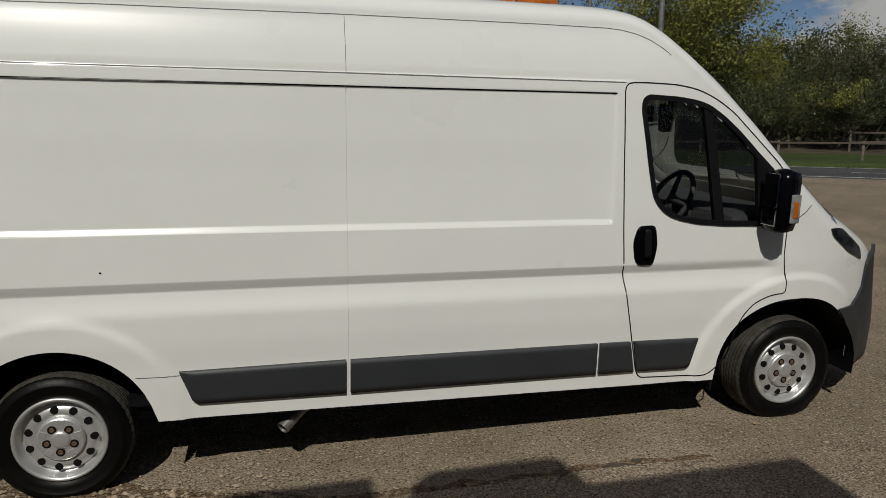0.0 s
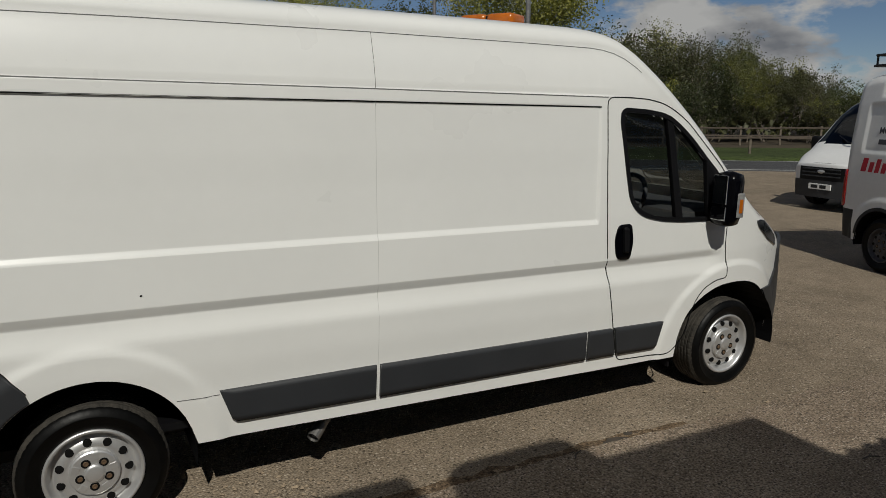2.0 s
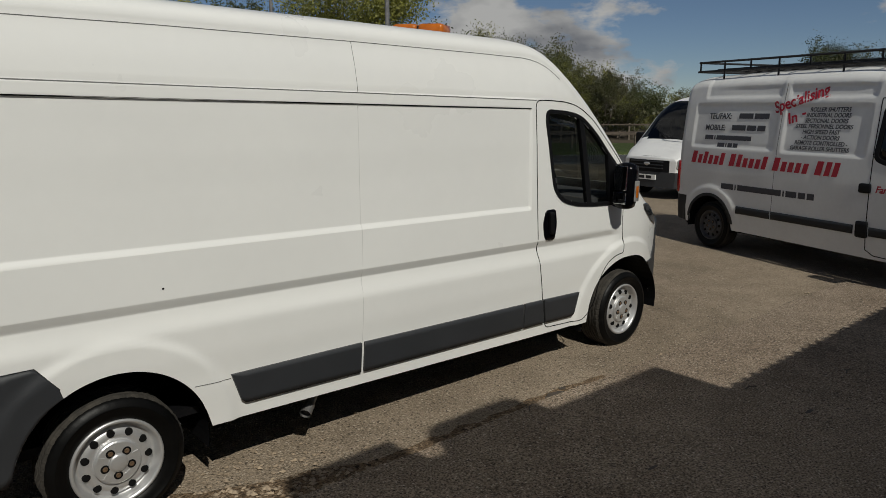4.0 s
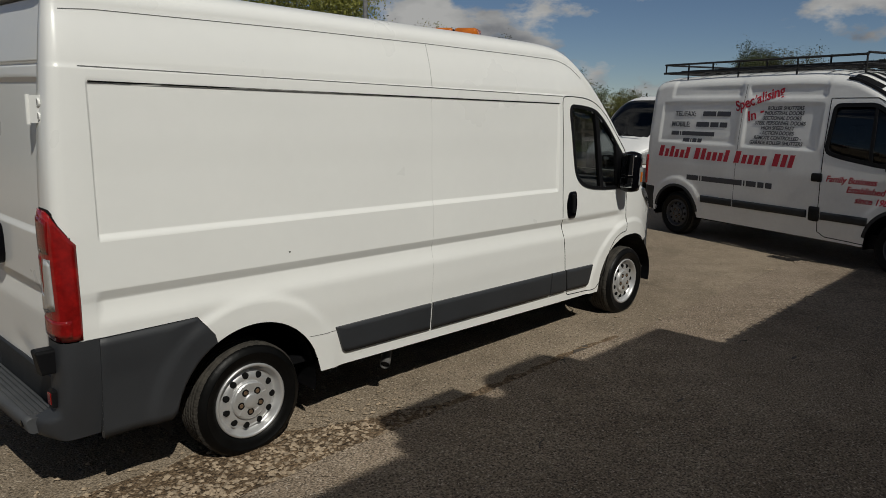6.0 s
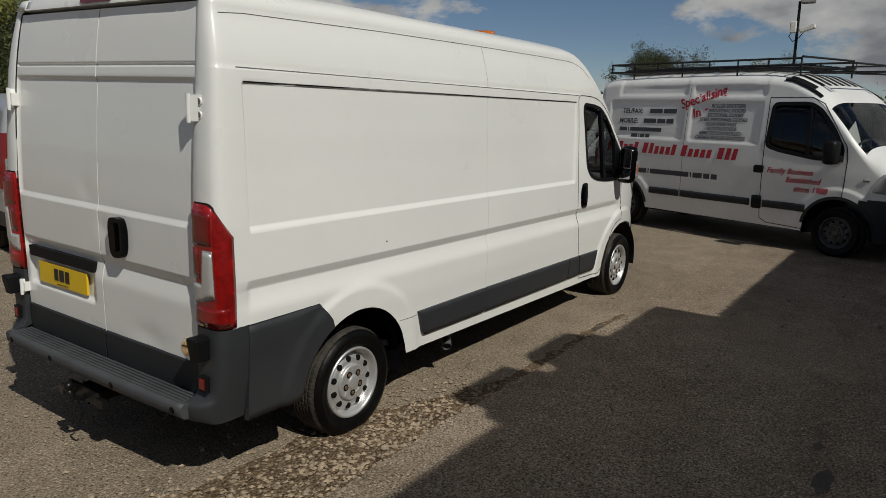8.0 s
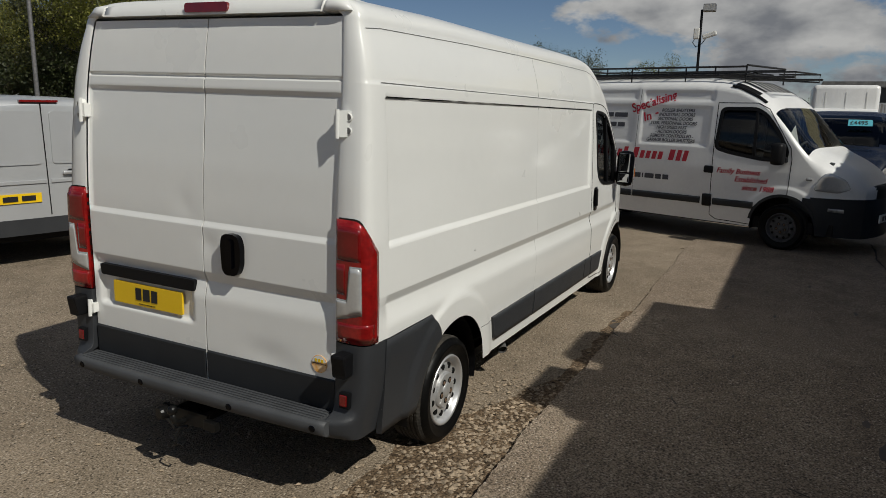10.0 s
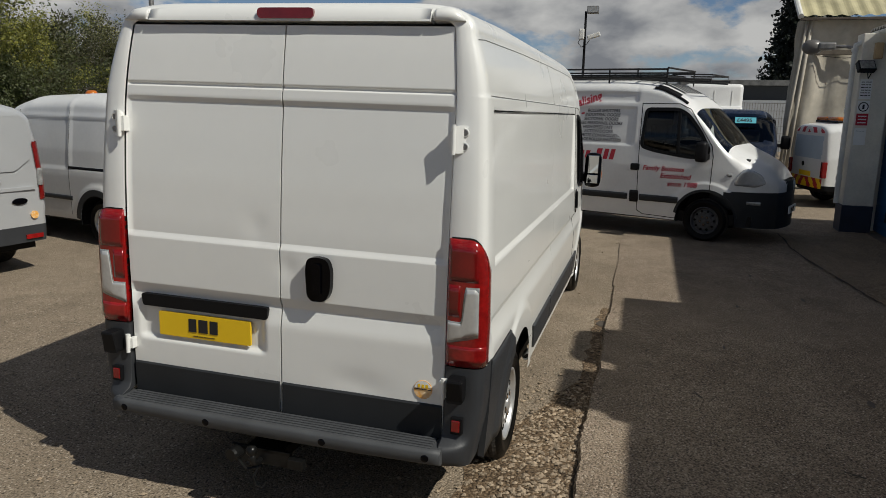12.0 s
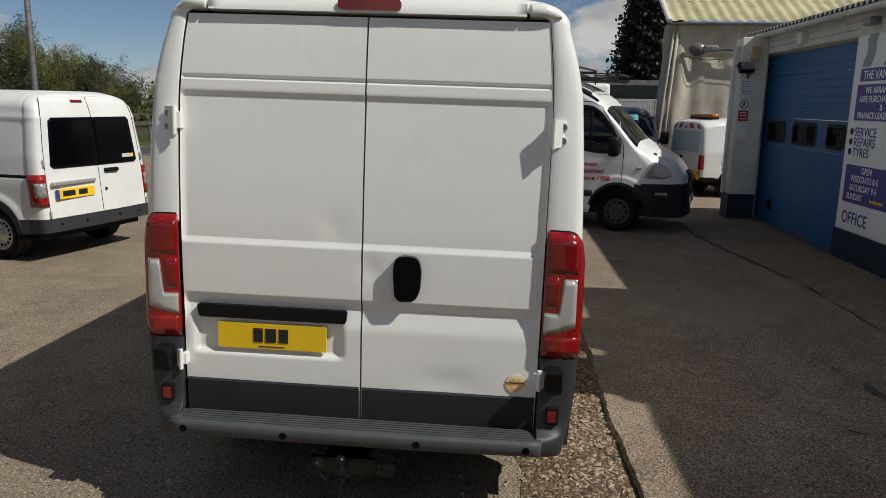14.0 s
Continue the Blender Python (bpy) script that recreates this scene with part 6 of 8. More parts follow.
# ----- vans seen from the front -----
def front_van(name, m, label, paint, H=2.2, W=0.97, L=4.6, grille=(0.62, 0.86, 0.55), bump=0.60, lamp=(0.66, 0.88, 0.60, 0.90), screen=(1.18, 1.72), group="", lower=PLASTIC):
    k = H - 2.2
    S = Shape(top=[(-0.9, H - 0.06), (-0.5, H), (2.0, H), (2.35, H - 0.10), (2.65, 1.90 + k * 0.5), (3.05, 1.50), (3.35, 1.24), (3.70, 1.08), (3.92, 0.92)],
              half=[(-0.9, W - 0.03), (0.0, W), (2.6, W), (3.2, W - 0.03), (3.6, W - 0.12), (3.92, W - 0.28)], rise=[(-0.9, 0.22), (2.4, 0.2), (3.92, 0.10)],
              lean=[(0.0, -0.05), (0.5, 0.0), (1.1, 0.0), (1.6, -0.04), (2.2, -0.12), (2.7, -0.15)],
              arches=[(0.0, 0.33, 0.40), (3.1, 0.33, 0.40)], sill=[(-0.9, 0.34), (3.92, 0.26)], split=0.74)
    WIN = rounded([(2.0, 1.74), (1.98, 1.16), (3.0, 1.14), (2.75, 1.50), (2.5, 1.74)], 0.06, 3)
    def pick(x, z, side, y):
        if x > 3.35 and z < bump:
            return "bumper/%d" % side
        if 2.36 < x < 3.33 and z > 1.30 and y < W - 0.13:
            return "windscreen"
        return None
    def front(y, z):
        if z < bump:
            return "bumper"
        return "grille" if abs(y) < grille[2] and grille[0] < z < grille[1] else "body"
    van, obs = yard_van(name, m, label, S, -0.9, 3.9, [(0.0, W - 0.05, 0.33, 0.33), (3.1, W - 0.05, 0.33, 0.33)], paint, lower, pick, front, None, nz=26, dx=0.06, windows=[(WIN, (-1, 1))], cabin=(1.9, 3.2, min(2.0, H - 0.3), 1.16), group=group)
    for side in (-1, 1):
        bm = bmesh.new()
        patch(bm, S, rounded([(3.50, lamp[0]), (3.46, lamp[1] + 0.06), (3.62, lamp[1] + 0.08), (3.88, lamp[1] - 0.02), (3.89, lamp[0])], 0.04), side, 0.01, 0.04, 12, 5)
        part("headlamp", bm, CLEAR, van)
        bm = bmesh.new()
        box(bm, 2.86, 3.02, side * (W + 0.05), side * (W + 0.24), 1.12, 1.42, 0.05)
        mir = part("door_mirror", bm, BLACK, van)
        bm = bmesh.new()
        box(bm, 2.92, 3.0, side * (W - 0.06), side * (W + 0.08), 1.16, 1.24, 0.02)
        part("mirror_arm", bm, BLACK, mir)
    for z in (grille[0] + 0.06, grille[0] + 0.13, grille[0] + 0.20):
        bm = bmesh.new()
        box(bm, 3.985, 4.01, -grille[2] * 0.8, grille[2] * 0.8, z - 0.012, z + 0.012, 0.004)
        part("grille_bar", bm, PLASTIC, van)
    bm = bmesh.new()
    bmesh.ops.create_uvsphere(bm, u_segments=16, v_segments=8, radius=0.09, matrix=Matrix.Translation((4.0, 0, (grille[0] + grille[1]) / 2 + 0.03)) @ Matrix.Diagonal((0.2, 1, 0.45, 1)))
    part("badge", bm, RIM, van, smooth=True)
    bm = bmesh.new()
    box(bm, 3.99, 4.015, -0.26, 0.26, 0.42, 0.53, 0.004)
    part("front_plate", bm, PWHITE, van)
    bars("plate_mark", (0.16, 0.15), 0.065, INK, van, Matrix.Translation((4.016, -0.20, 0.445)) @ Euler((radians(90), 0, radians(90))).to_matrix().to_4x4(), 0.7, 0.001)
    bm = bmesh.new()
    tube(bm, [(3.38, 0.5, 1.285), (3.36, 0.0, 1.33), (3.2, -0.35, 1.45)], 0.012, 6)
    part("wiper", bm, BLACK, van)
    return van, S


def at_front(px, py, heading, off=4.0):
    a = radians(heading)
    return Matrix.Translation((px - math.cos(a) * off, py - math.sin(a) * off, 0)) @ Matrix.Rotation(a, 4, "Z")


front_van("white_van", at_front(13.1, 4.75, 173), "white van with dark grille and grey bumper", WHITE2, H=2.25)
blue, SB = front_van("dark_blue_van", at_front(12.55, -3.38, 178), "dark blue van with a price card in its windscreen", NAVY, H=1.97, W=0.95, bump=0.5, lower=NAVY)
bm = bmesh.new()
box(bm, -0.005, 0.005, -0.22, 0.22, -0.075, 0.075)
card = part("price_card", bm, mat("turquoise_card", (0.10, 0.45, 0.55), 0.5, var=0.05), blue, "turquoise price card")
card.matrix_basis = pose(2.90, 0.24, 1.735, 0, -35, 0)
words("price", "\u00a34495", 0.13, INK, card, Matrix.Translation((0.007, -0.19, -0.045)) @ Euler((radians(90), 0, radians(90))).to_matrix().to_4x4(), 0.001, bold=0.002)


def box_van():
    """A box-bodied van seen over the others."""
    b = root("box_van", at_front(24.0, -3.72, 181, 0.0), "white box-bodied van parked far down the yard", "van")
    bm = bmesh.new()
    box(bm, -4.2, 0.0, -0.99, 0.99, 0.75, 2.82, 0.14)
    part("box_body", bm, WHITE2, b, smooth=True)
    for y in (-0.6, 0.0, 0.6):
        bm = bmesh.new()
        box(bm, -0.01, 0.008, y - 0.012, y + 0.012, 2.0, 2.58)
        part("panel_seam", bm, JOINT, b)
    bm = bmesh.new()
    box(bm, -0.3, 1.5, -1.0, 1.0, 0.35, 1.25, 0.12)
    vs = box(bm, -0.4, 0.75, -0.96, 0.96, 1.2, 2.05, 0.08)
    for v in vs:
        if v.co.x > 0.4:
            v.co.x -= (v.co.z - 1.2) * 0.55
    part("cab", bm, WHITE2, b)
    bm = bmesh.new()
    vs = box(bm, 0.30, 0.79, -0.86, 0.86, 1.28, 1.95, 0.02)
    for v in vs:
        v.co.x = v.co.x - (v.co.z - 1.2) * 0.55 if v.co.x > 0.6 else v.co.x - 0.3
    part("windscreen", bm, GLOSS, b)
    for x in (0.8, -3.2):
        for side in (-1, 1):
            wheel(b, x, side * 0.92, 0.34, side, r=0.34, rim_r=0.21, seg=20, tread=False)


box_van()


# ----- highway maintenance van with chevrons -----
def van7():
    S = Shape(top=[(-0.75, 1.68), (-0.4, 1.74), (1.2, 1.76), (1.8, 1.70), (2.3, 1.40), (2.7, 1.10), (3.2, 0.95), (3.4, 0.8)], half=[(-0.75, 0.80), (0.0, 0.84), (2.6, 0.84), (3.4, 0.55)], rise=[(-0.75, 0.18), (3.4, 0.1)],
              lean=[(0.0, -0.04), (0.5, 0.0), (1.0, 0.0), (1.8, -0.10)], arches=[(0.0, 0.31, 0.37), (2.6, 0.31, 0.37)], sill=[(-0.75, 0.36), (3.4, 0.28)], split=0.7)
    def pick(x, z, side, y):
        if x < -0.36 and z < 0.46:
            return "rear_bumper/%d" % side
        return None
    def rear(y, z):
        if z < 0.40:
            return "rear_bumper"
        if 1.0 < z < 1.46 and abs(y) < 0.64:
            return "rear_panel"
        if z < 0.60 or z > 1.52:
            k = int((abs(y) + z * 0.8) / 0.16)
            return "chevron/%d%d%d" % (k, y > 0, z > 1) if k % 2 else "rear_door" if z > 1 else "yellow_chevron/%d%d" % (k, y > 0)
        return "rear_door"
    m = Matrix.Translation((13.25, -5.63, 0)) @ Matrix.Rotation(radians(-77), 4, "Z")
    van, obs = yard_van("maintenance_van", m, "white van with red chevrons at the rear", S, -0.75, 3.4, [(0.0, 0.79, 0.31, 0.31), (2.6, 0.79, 0.31, 0.31)], WHITE2, BLACK, pick, None, rear, nz=26, dx=0.06)
    for key, ob in obs.items():
        if "yellow_chevron" in key:
            ob.data.materials[0] = YELLOW
    obs["rear/rear_panel"].data.materials[0] = mat("pale_blue_panel", (0.42, 0.50, 0.58), 0.3, var=0.05)
    for side in (-1, 1):
        bm = bmesh.new()
        box(bm, -0.80, -0.70, side * 0.775 - 0.05, side * 0.775 + 0.05, 0.62, 0.95, 0.02)
        part("tail_lamp", bm, REDD, van)
        bm = bmesh.new()
        ribbon(bm, S, [(0.6, 1.6), (0.62, 0.45)], side, 0.008)
        part("door_gap", bm, GAPL, van)
        bm = bmesh.new()
        bm2 = rounded([(-0.3, 0.72), (-0.15, 0.72), (-0.15, 0.87), (-0.3, 0.87)], 0.06)
        ring(bm, S, bm2, grown(bm2, -0.01), side, 0.004, 0.01)
        part("fuel_flap", bm, GAPL, van)
    bm = bmesh.new()
    lathe(bm, [(0.05, 0.01), (0.05, -0.006), (0.0005, -0.006)], 18, "x", (-0.785, 0.12, 0.86))
    part("badge", bm, BLACK, van)
    bm = bmesh.new()
    box(bm, -0.79, -0.77, -0.26, 0.26, 0.62, 0.72)
    part("rear_plate", bm, YELLOW, van)
    return m


M7 = van7()
beacon_bar(M7 @ Matrix.Translation((-0.35, 0.0, 1.735)) , label="amber light bar on the maintenance van's roof", length=1.0)
bm = bmesh.new()
lathe(bm, [(0.0005, 0.12), (0.06, 0.115), (0.085, 0.08), (0.09, 0.0), (0.0005, 0.0)], 18, "z")
bmesh.ops.recalc_face_normals(bm, faces=bm.faces)
bc = part("amber_beacon", bm, AMBER, smooth=True)
bc.matrix_basis = M3 @ Matrix.Translation((1.0, 0.2, 2.005))
tagged(bc, "small amber beacon on the small van's roof", "beacon")


# ---------- ground, road, verge ----------
def stony(name, base, dark, pebble, scale, amount, rough=0.92, bump=0.6, grit=0.8):
    """Loose or worn mineral surface: pebbles over fines, with broad stains."""
    m = bpy.data.materials.new(name)
    m.use_nodes = True
    n, l = m.node_tree.nodes, m.node_tree.links
    b = n["Principled BSDF"]
    tc = n.new("ShaderNodeTexCoord")
    big, mid, fine = (n.new("ShaderNodeTexNoise") for _ in range(3))
    for k, s, d in ((big, 0.45, 6), (mid, 3.0, 6), (fine, 80.0, 7)):
        k.inputs["Scale"].default_value, k.inputs["Detail"].default_value = s, d
        l.new(tc.outputs["Object"], k.inputs["Vector"])
    vo = n.new("ShaderNodeTexVoronoi")
    vo.inputs["Scale"].default_value = scale
    l.new(tc.outputs["Object"], vo.inputs["Vector"])
    r1 = n.new("ShaderNodeValToRGB")
    r1.color_ramp.elements[0].position, r1.color_ramp.elements[1].position = 0.36, 0.64
    r1.color_ramp.elements[0].color, r1.color_ramp.elements[1].color = (*dark, 1), (*base, 1)
    mx = n.new("ShaderNodeMath")
    mx.operation = "MULTIPLY_ADD"
    mx.inputs[1].default_value = 0.55
    l.new(big.outputs["Fac"], mx.inputs[0])
    half = n.new("ShaderNodeMath")
    half.operation = "MULTIPLY"
    half.inputs[1].default_value = 0.45
    l.new(mid.outputs["Fac"], half.inputs[0])
    l.new(half.outputs[0], mx.inputs[2])
    l.new(mx.outputs[0], r1.inputs["Fac"])
    # pebbles: some cells stand out light or dark
    sep = n.new("ShaderNodeSeparateColor")
    l.new(vo.outputs["Color"], sep.inputs["Color"])
    pick_ = n.new("ShaderNodeMapRange")
    pick_.inputs["From Min"].default_value, pick_.inputs["From Max"].default_value = 1 - amount, 1.0
    l.new(sep.outputs["Red"], pick_.inputs["Value"])
    mixp = n.new("ShaderNodeMixRGB")
    mixp.inputs["Color2"].default_value = (*pebble, 1)
    l.new(pick_.outputs["Result"], mixp.inputs["Fac"])
    l.new(r1.outputs["Color"], mixp.inputs["Color1"])
    # and some are dark pits
    pit = n.new("ShaderNodeMapRange")
    pit.inputs["From Min"].default_value, pit.inputs["From Max"].default_value = 0.86, 0.99
    l.new(sep.outputs["Green"], pit.inputs["Value"])
    mixd = n.new("ShaderNodeMixRGB")
    mixd.inputs["Color2"].default_value = (*[0.45 * v for v in dark], 1)
    l.new(pit.outputs["Result"], mixd.inputs["Fac"])
    l.new(mixp.outputs["Color"], mixd.inputs["Color1"])
    grain = n.new("ShaderNodeMixRGB")
    grain.blend_type = "MULTIPLY"
    grain.inputs["Fac"].default_value = grit
    gr = n.new("ShaderNodeValToRGB")
    gr.color_ramp.elements[0].position, gr.color_ramp.elements[1].position = 0.36, 0.60
    gr.color_ramp.elements[0].color, gr.color_ramp.elements[1].color = (0.22, 0.21, 0.20, 1), (1.30, 1.30, 1.30, 1)
    l.new(fine.outputs["Fac"], gr.inputs["Fac"])
    l.new(mixd.outputs["Color"], grain.inputs["Color1"])
    l.new(gr.outputs["Color"], grain.inputs["Color2"])
    l.new(grain.outputs["Color"], b.inputs["Base Color"])
    b.inputs["Roughness"].default_value = rough
    b.inputs["Specular IOR Level"].default_value = 0.25
    hsum = n.new("ShaderNodeMath")
    hsum.operation = "SUBTRACT"
    l.new(fine.outputs["Fac"], hsum.inputs[0])
    l.new(vo.outputs["Distance"], hsum.inputs[1])
    bp = n.new("ShaderNodeBump")
    bp.inputs["Strength"].default_value, bp.inputs["Distance"].default_value = bump, 0.012
    l.new(hsum.outputs[0], bp.inputs["Height"])
    l.new(bp.outputs["Normal"], b.inputs["Normal"])
    return m


YARD = stony("gravel_yard", (0.312, 0.250, 0.182), (0.190, 0.150, 0.107), (0.44, 0.37, 0.29), 85.0, 0.14, bump=0.5, grit=0.62)
GRIT = stony("dark_damp_grit", (0.185, 0.128, 0.078), (0.100, 0.068, 0.042), (0.33, 0.25, 0.17), 42.0, 0.26, bump=1.0)
APRON = stony("worn_tarmac", (0.310, 0.247, 0.184), (0.182, 0.138, 0.099), (0.45, 0.38, 0.31), 110.0, 0.15, bump=0.5)
ROAD = stony("road_tarmac", (0.075, 0.076, 0.080), (0.050, 0.050, 0.053), (0.15, 0.15, 0.15), 60.0, 0.2, bump=0.2)
GRASS = stony("mown_grass", (0.060, 0.085, 0.022), (0.028, 0.042, 0.012), (0.09, 0.11, 0.04), 14.0, 0.3, bump=0.8)
STAIN = mat("oil_stain", (0.085, 0.068, 0.052), 0.7, var=0.3, scale=9)
STONE = mat("limestone_chips", (0.42, 0.325, 0.225), 0.85, var=0.35, scale=25, bump=0.2)
LINE = mat("road_paint", (0.62, 0.62, 0.60), 0.7, var=0.15)

bm = bmesh.new()
bmesh.ops.create_grid(bm, x_segments=8, y_segments=8, size=600)
tagged(part("ground", bm, YARD), "worn brown-grey gravel yard surface", "ground", kind="structure")

rnd = random.Random(5)
# the apron along the garage, with a crumbled edge
bm = bmesh.new()
edge = []
x = -16.0
while x < 7.6:
    edge.append((x, -1.365 + 0.007 * rnd.uniform(-1, 1) + 0.012 * math.sin(x * 3.1) + 0.02 * noise.noise((x * 2.3, 1, 0)) + 0.05 * step(2.0, 7.5, x)))
    x += 0.04
edge += [(7.7, -1.3), (8.4, -2.2), (9.2, -3.4), (10.5, -4.3)]
va = [bm.verts.new((a, b, 0.042 - 0.034 * step(1.5, 6, a))) for a, b in edge]
vb = [bm.verts.new((a, b + 0.02, -0.01)) for a, b in edge]
vm = [bm.verts.new((a, b - 0.5, 0.030 - 0.012 * step(1.5, 6, a))) for a, b in edge]
vc = [bm.verts.new((a, -9.0, 0.022)) for a, b in edge]
for i in range(len(edge) - 1):
    bm.faces.new((vc[i], vc[i + 1], vm[i + 1], vm[i]))
    bm.faces.new((vm[i], vm[i + 1], va[i + 1], va[i]))
    bm.faces.new((va[i], va[i + 1], vb[i + 1], vb[i]))
tagged(part("pavement", bm, APRON), "worn pale tarmac apron with a crumbled edge", "tarmac", kind="structure")

# earth-filled gap along the apron's edge
SOIL = mat("dark_soil", (0.045, 0.032, 0.021), 0.95, var=0.3, scale=20, bump=0.5)
bm = bmesh.new()
prev = None
for a, b in edge[:-4]:
    w = 0.030 + 0.022 * noise.noise((a * 2.1, 0, 7)) + 0.012 * noise.noise((a * 13, 1, 7))
    w *= 1 - 0.80 * step(-1.0, 1.0, a)
    cur = (bm.verts.new((a, b - 0.01, 0.0065)), bm.verts.new((a, b + max(0.003, w), 0.0065)))
    if prev:
        bm.faces.new((prev[0], cur[0], cur[1], prev[1]))
    prev = cur
tagged(part("edge_gap", bm, SOIL), "dark earth-filled gap along the tarmac edge", "gap", kind="structure")
# strip of older concrete in front of the garage, and a cracked seam
OLDC = stony("old_concrete", (0.270, 0.205, 0.142), (0.175, 0.130, 0.088), (0.33, 0.27, 0.20), 60.0, 0.12, bump=0.5)
bm = bmesh.new()
prev = None
for i in range(81):
    a = -2.0 + 10.6 * i / 80
    b = -4.12 + 0.40 * step(3.4, 7.6, a) + 0.05 * noise.noise((a * 1.3, 3, 0)) + 0.02 * noise.noise((a * 8, 3, 2))
    cur = (bm.verts.new((a, -9.0, 0.027)), bm.verts.new((a, b, 0.029)))
    if prev:
        bm.faces.new((prev[0], cur[0], cur[1], prev[1]))
    prev = cur
tagged(part("concrete_strip", bm, OLDC), "worn concrete strip in front of the garage", "concrete", kind="structure")
bm = bmesh.new()
prev = None
for i in range(161):
    a = -2.0 + 10.6 * i / 160
    b = -4.12 + 0.40 * step(3.4, 7.6, a) + 0.05 * noise.noise((a * 1.3, 3, 0)) + 0.02 * noise.noise((a * 8, 3, 2))
    w = max(0.004, 0.018 + 0.03 * noise.noise((a * 2.7, 9, 0)) + 0.012 * noise.noise((a * 17, 9, 0)))
    cur = (bm.verts.new((a, b - w * 0.3, 0.0305)), bm.verts.new((a, b + w, 0.0305)))
    if prev:
        bm.faces.new((prev[0], cur[0], cur[1], prev[1]))
    prev = cur
tagged(part("cracked_seam", bm, SOIL), "dirt-filled crack in the tarmac", "crack", kind="structure")

# stains
for i, (sx, sy, sr, el) in enumerate(((2.74, -1.31, 0.050, 1.9), (2.87, -1.26, 0.022, 1.5), (4.2, -3.3, 0.016, 4.6), (3.7, -2.6, 0.013, 4.0), (0.94, -3.30, 0.045, 3.2), (1.35, -3.22, 0.022, 3.0), (5.2, -2.9, 0.015, 4.5), (2.3, -2.35, 0.010, 5.0))):
    bm = bmesh.new()
    k = 22
    ph = rnd.uniform(0, 6)
    ring_ = [(sx + math.cos(2 * math.pi * j / k) * sr * el * (1 + 0.35 * noise.noise((j * 0.9, i * 3.1, 0.2))), sy + math.sin(2 * math.pi * j / k) * sr * (1 + 0.5 * noise.noise((j * 0.7, i * 2.3, 5)))) for j in range(k)]
    bm.faces.new([bm.verts.new((a, b, 0.034 if sy < -1.4 else 0.0075)) for a, b in ring_])
    tagged(part("oil_stain", bm, STAIN), "dark oily stain on the yard surface", "stain", "stains on the ground", "structure")

# dark gritty strip between the apron and the van
bm = bmesh.new()
k = 70
lo, hi = [], []
for i in range(k + 1):
    x = -5.5 + 8.8 * i / k
    w = (0.12 + 0.52 * step(-5.5, -1.8, x) * (1 - step(-0.3, 1.4, x))) * (1 + 0.35 * noise.noise((x * 1.7, 0.3, 4))) + 0.05 * noise.noise((x * 7, 2, 1))
    lo.append(bm.verts.new((x, -1.40, 0.004)))
    hi.append(bm.verts.new((x, -1.37 + max(0.02, w), 0.004)))
for i in range(k):
    bm.faces.new((lo[i], lo[i + 1], hi[i + 1], hi[i]))
tagged(part("gritty_strip", bm, GRIT), "dark damp grit along the tarmac edge", "grit", kind="structure")
# loose stones by the apron's edge, and under the van
verts, faces = [], []
for _ in range(4600):
    x = rnd.uniform(-2.6, 1.2) if rnd.random() < 0.88 else rnd.uniform(-6, 9)
    y = -1.34 + abs(rnd.gauss(0, 0.34)) if rnd.random() < 0.86 else rnd.uniform(-1.3, 3)
    if x > 0.6 and rnd.random() < 0.80 * step(0.2, 1.2, x):
        continue
    r = 0.005 + 0.021 * rnd.random() ** 2.0
    a, el = rnd.uniform(0, 6.28), rnd.uniform(0.6, 1.0)
    b0 = len(verts)
    for ux, uy, uz in ((1, 0, 0), (-0.8, 0.35, 0.1), (0.1, 0.9, 0), (-0.2, -0.9, 0.05), (0.15, 0.1, 0.48), (0, 0, -0.4)):
        px, py = ux * r * (0.8 + 0.4 * rnd.random()), uy * r * el
        verts.append((x + px * math.cos(a) - py * math.sin(a), y + px * math.sin(a) + py * math.cos(a), 0.3 * r + uz * r * (0.7 + 0.5 * rnd.random())))
    for f in ((0, 2, 4), (2, 1, 4), (1, 3, 4), (3, 0, 4), (2, 0, 5), (1, 2, 5), (3, 1, 5), (0, 3, 5)):
        faces.append(tuple(b0 + q for q in f))
me = bpy.data.meshes.new("loose_stones")
me.from_pydata(verts, [], faces)
me.materials.append(STONE)
tagged(new("loose_stones", me), "pale loose stone chips along the tarmac edge", "gravel", kind="stuff")

# twigs and bits on the ground
for tx, ty, ta in ((2.35, -1.42, 0.6), (3.75, -2.15, -0.3), (4.6, -2.5, 0.1), (1.1, -2.1, 0.4), (0.2, -2.9, 1.1), (5.7, -2.05, -0.5)):
    bm = bmesh.new()
    tube(bm, [(0, 0, 0.006), (0.05, 0.012, 0.012), (0.11, 0.004, 0.008)], 0.004, 5)
    tube(bm, [(0.05, 0.012, 0.012), (0.075, 0.04, 0.01)], 0.0025, 4)
    t = part("twig", bm, STAIN)
    t.matrix_basis = pose(tx, ty, 0.030, 0, 0, math.degrees(ta))
    tagged(t, "small dark twig lying on the tarmac", "twig", "twigs on the tarmac")

AX, NX = Vector((0.783, -0.622, 0)), Vector((0.622, 0.783, 0))


def rp(n, s, z=0.0):
    """A place at n metres across and s metres along the road."""
    return NX * n + AX * s + Vector((0, 0, z))


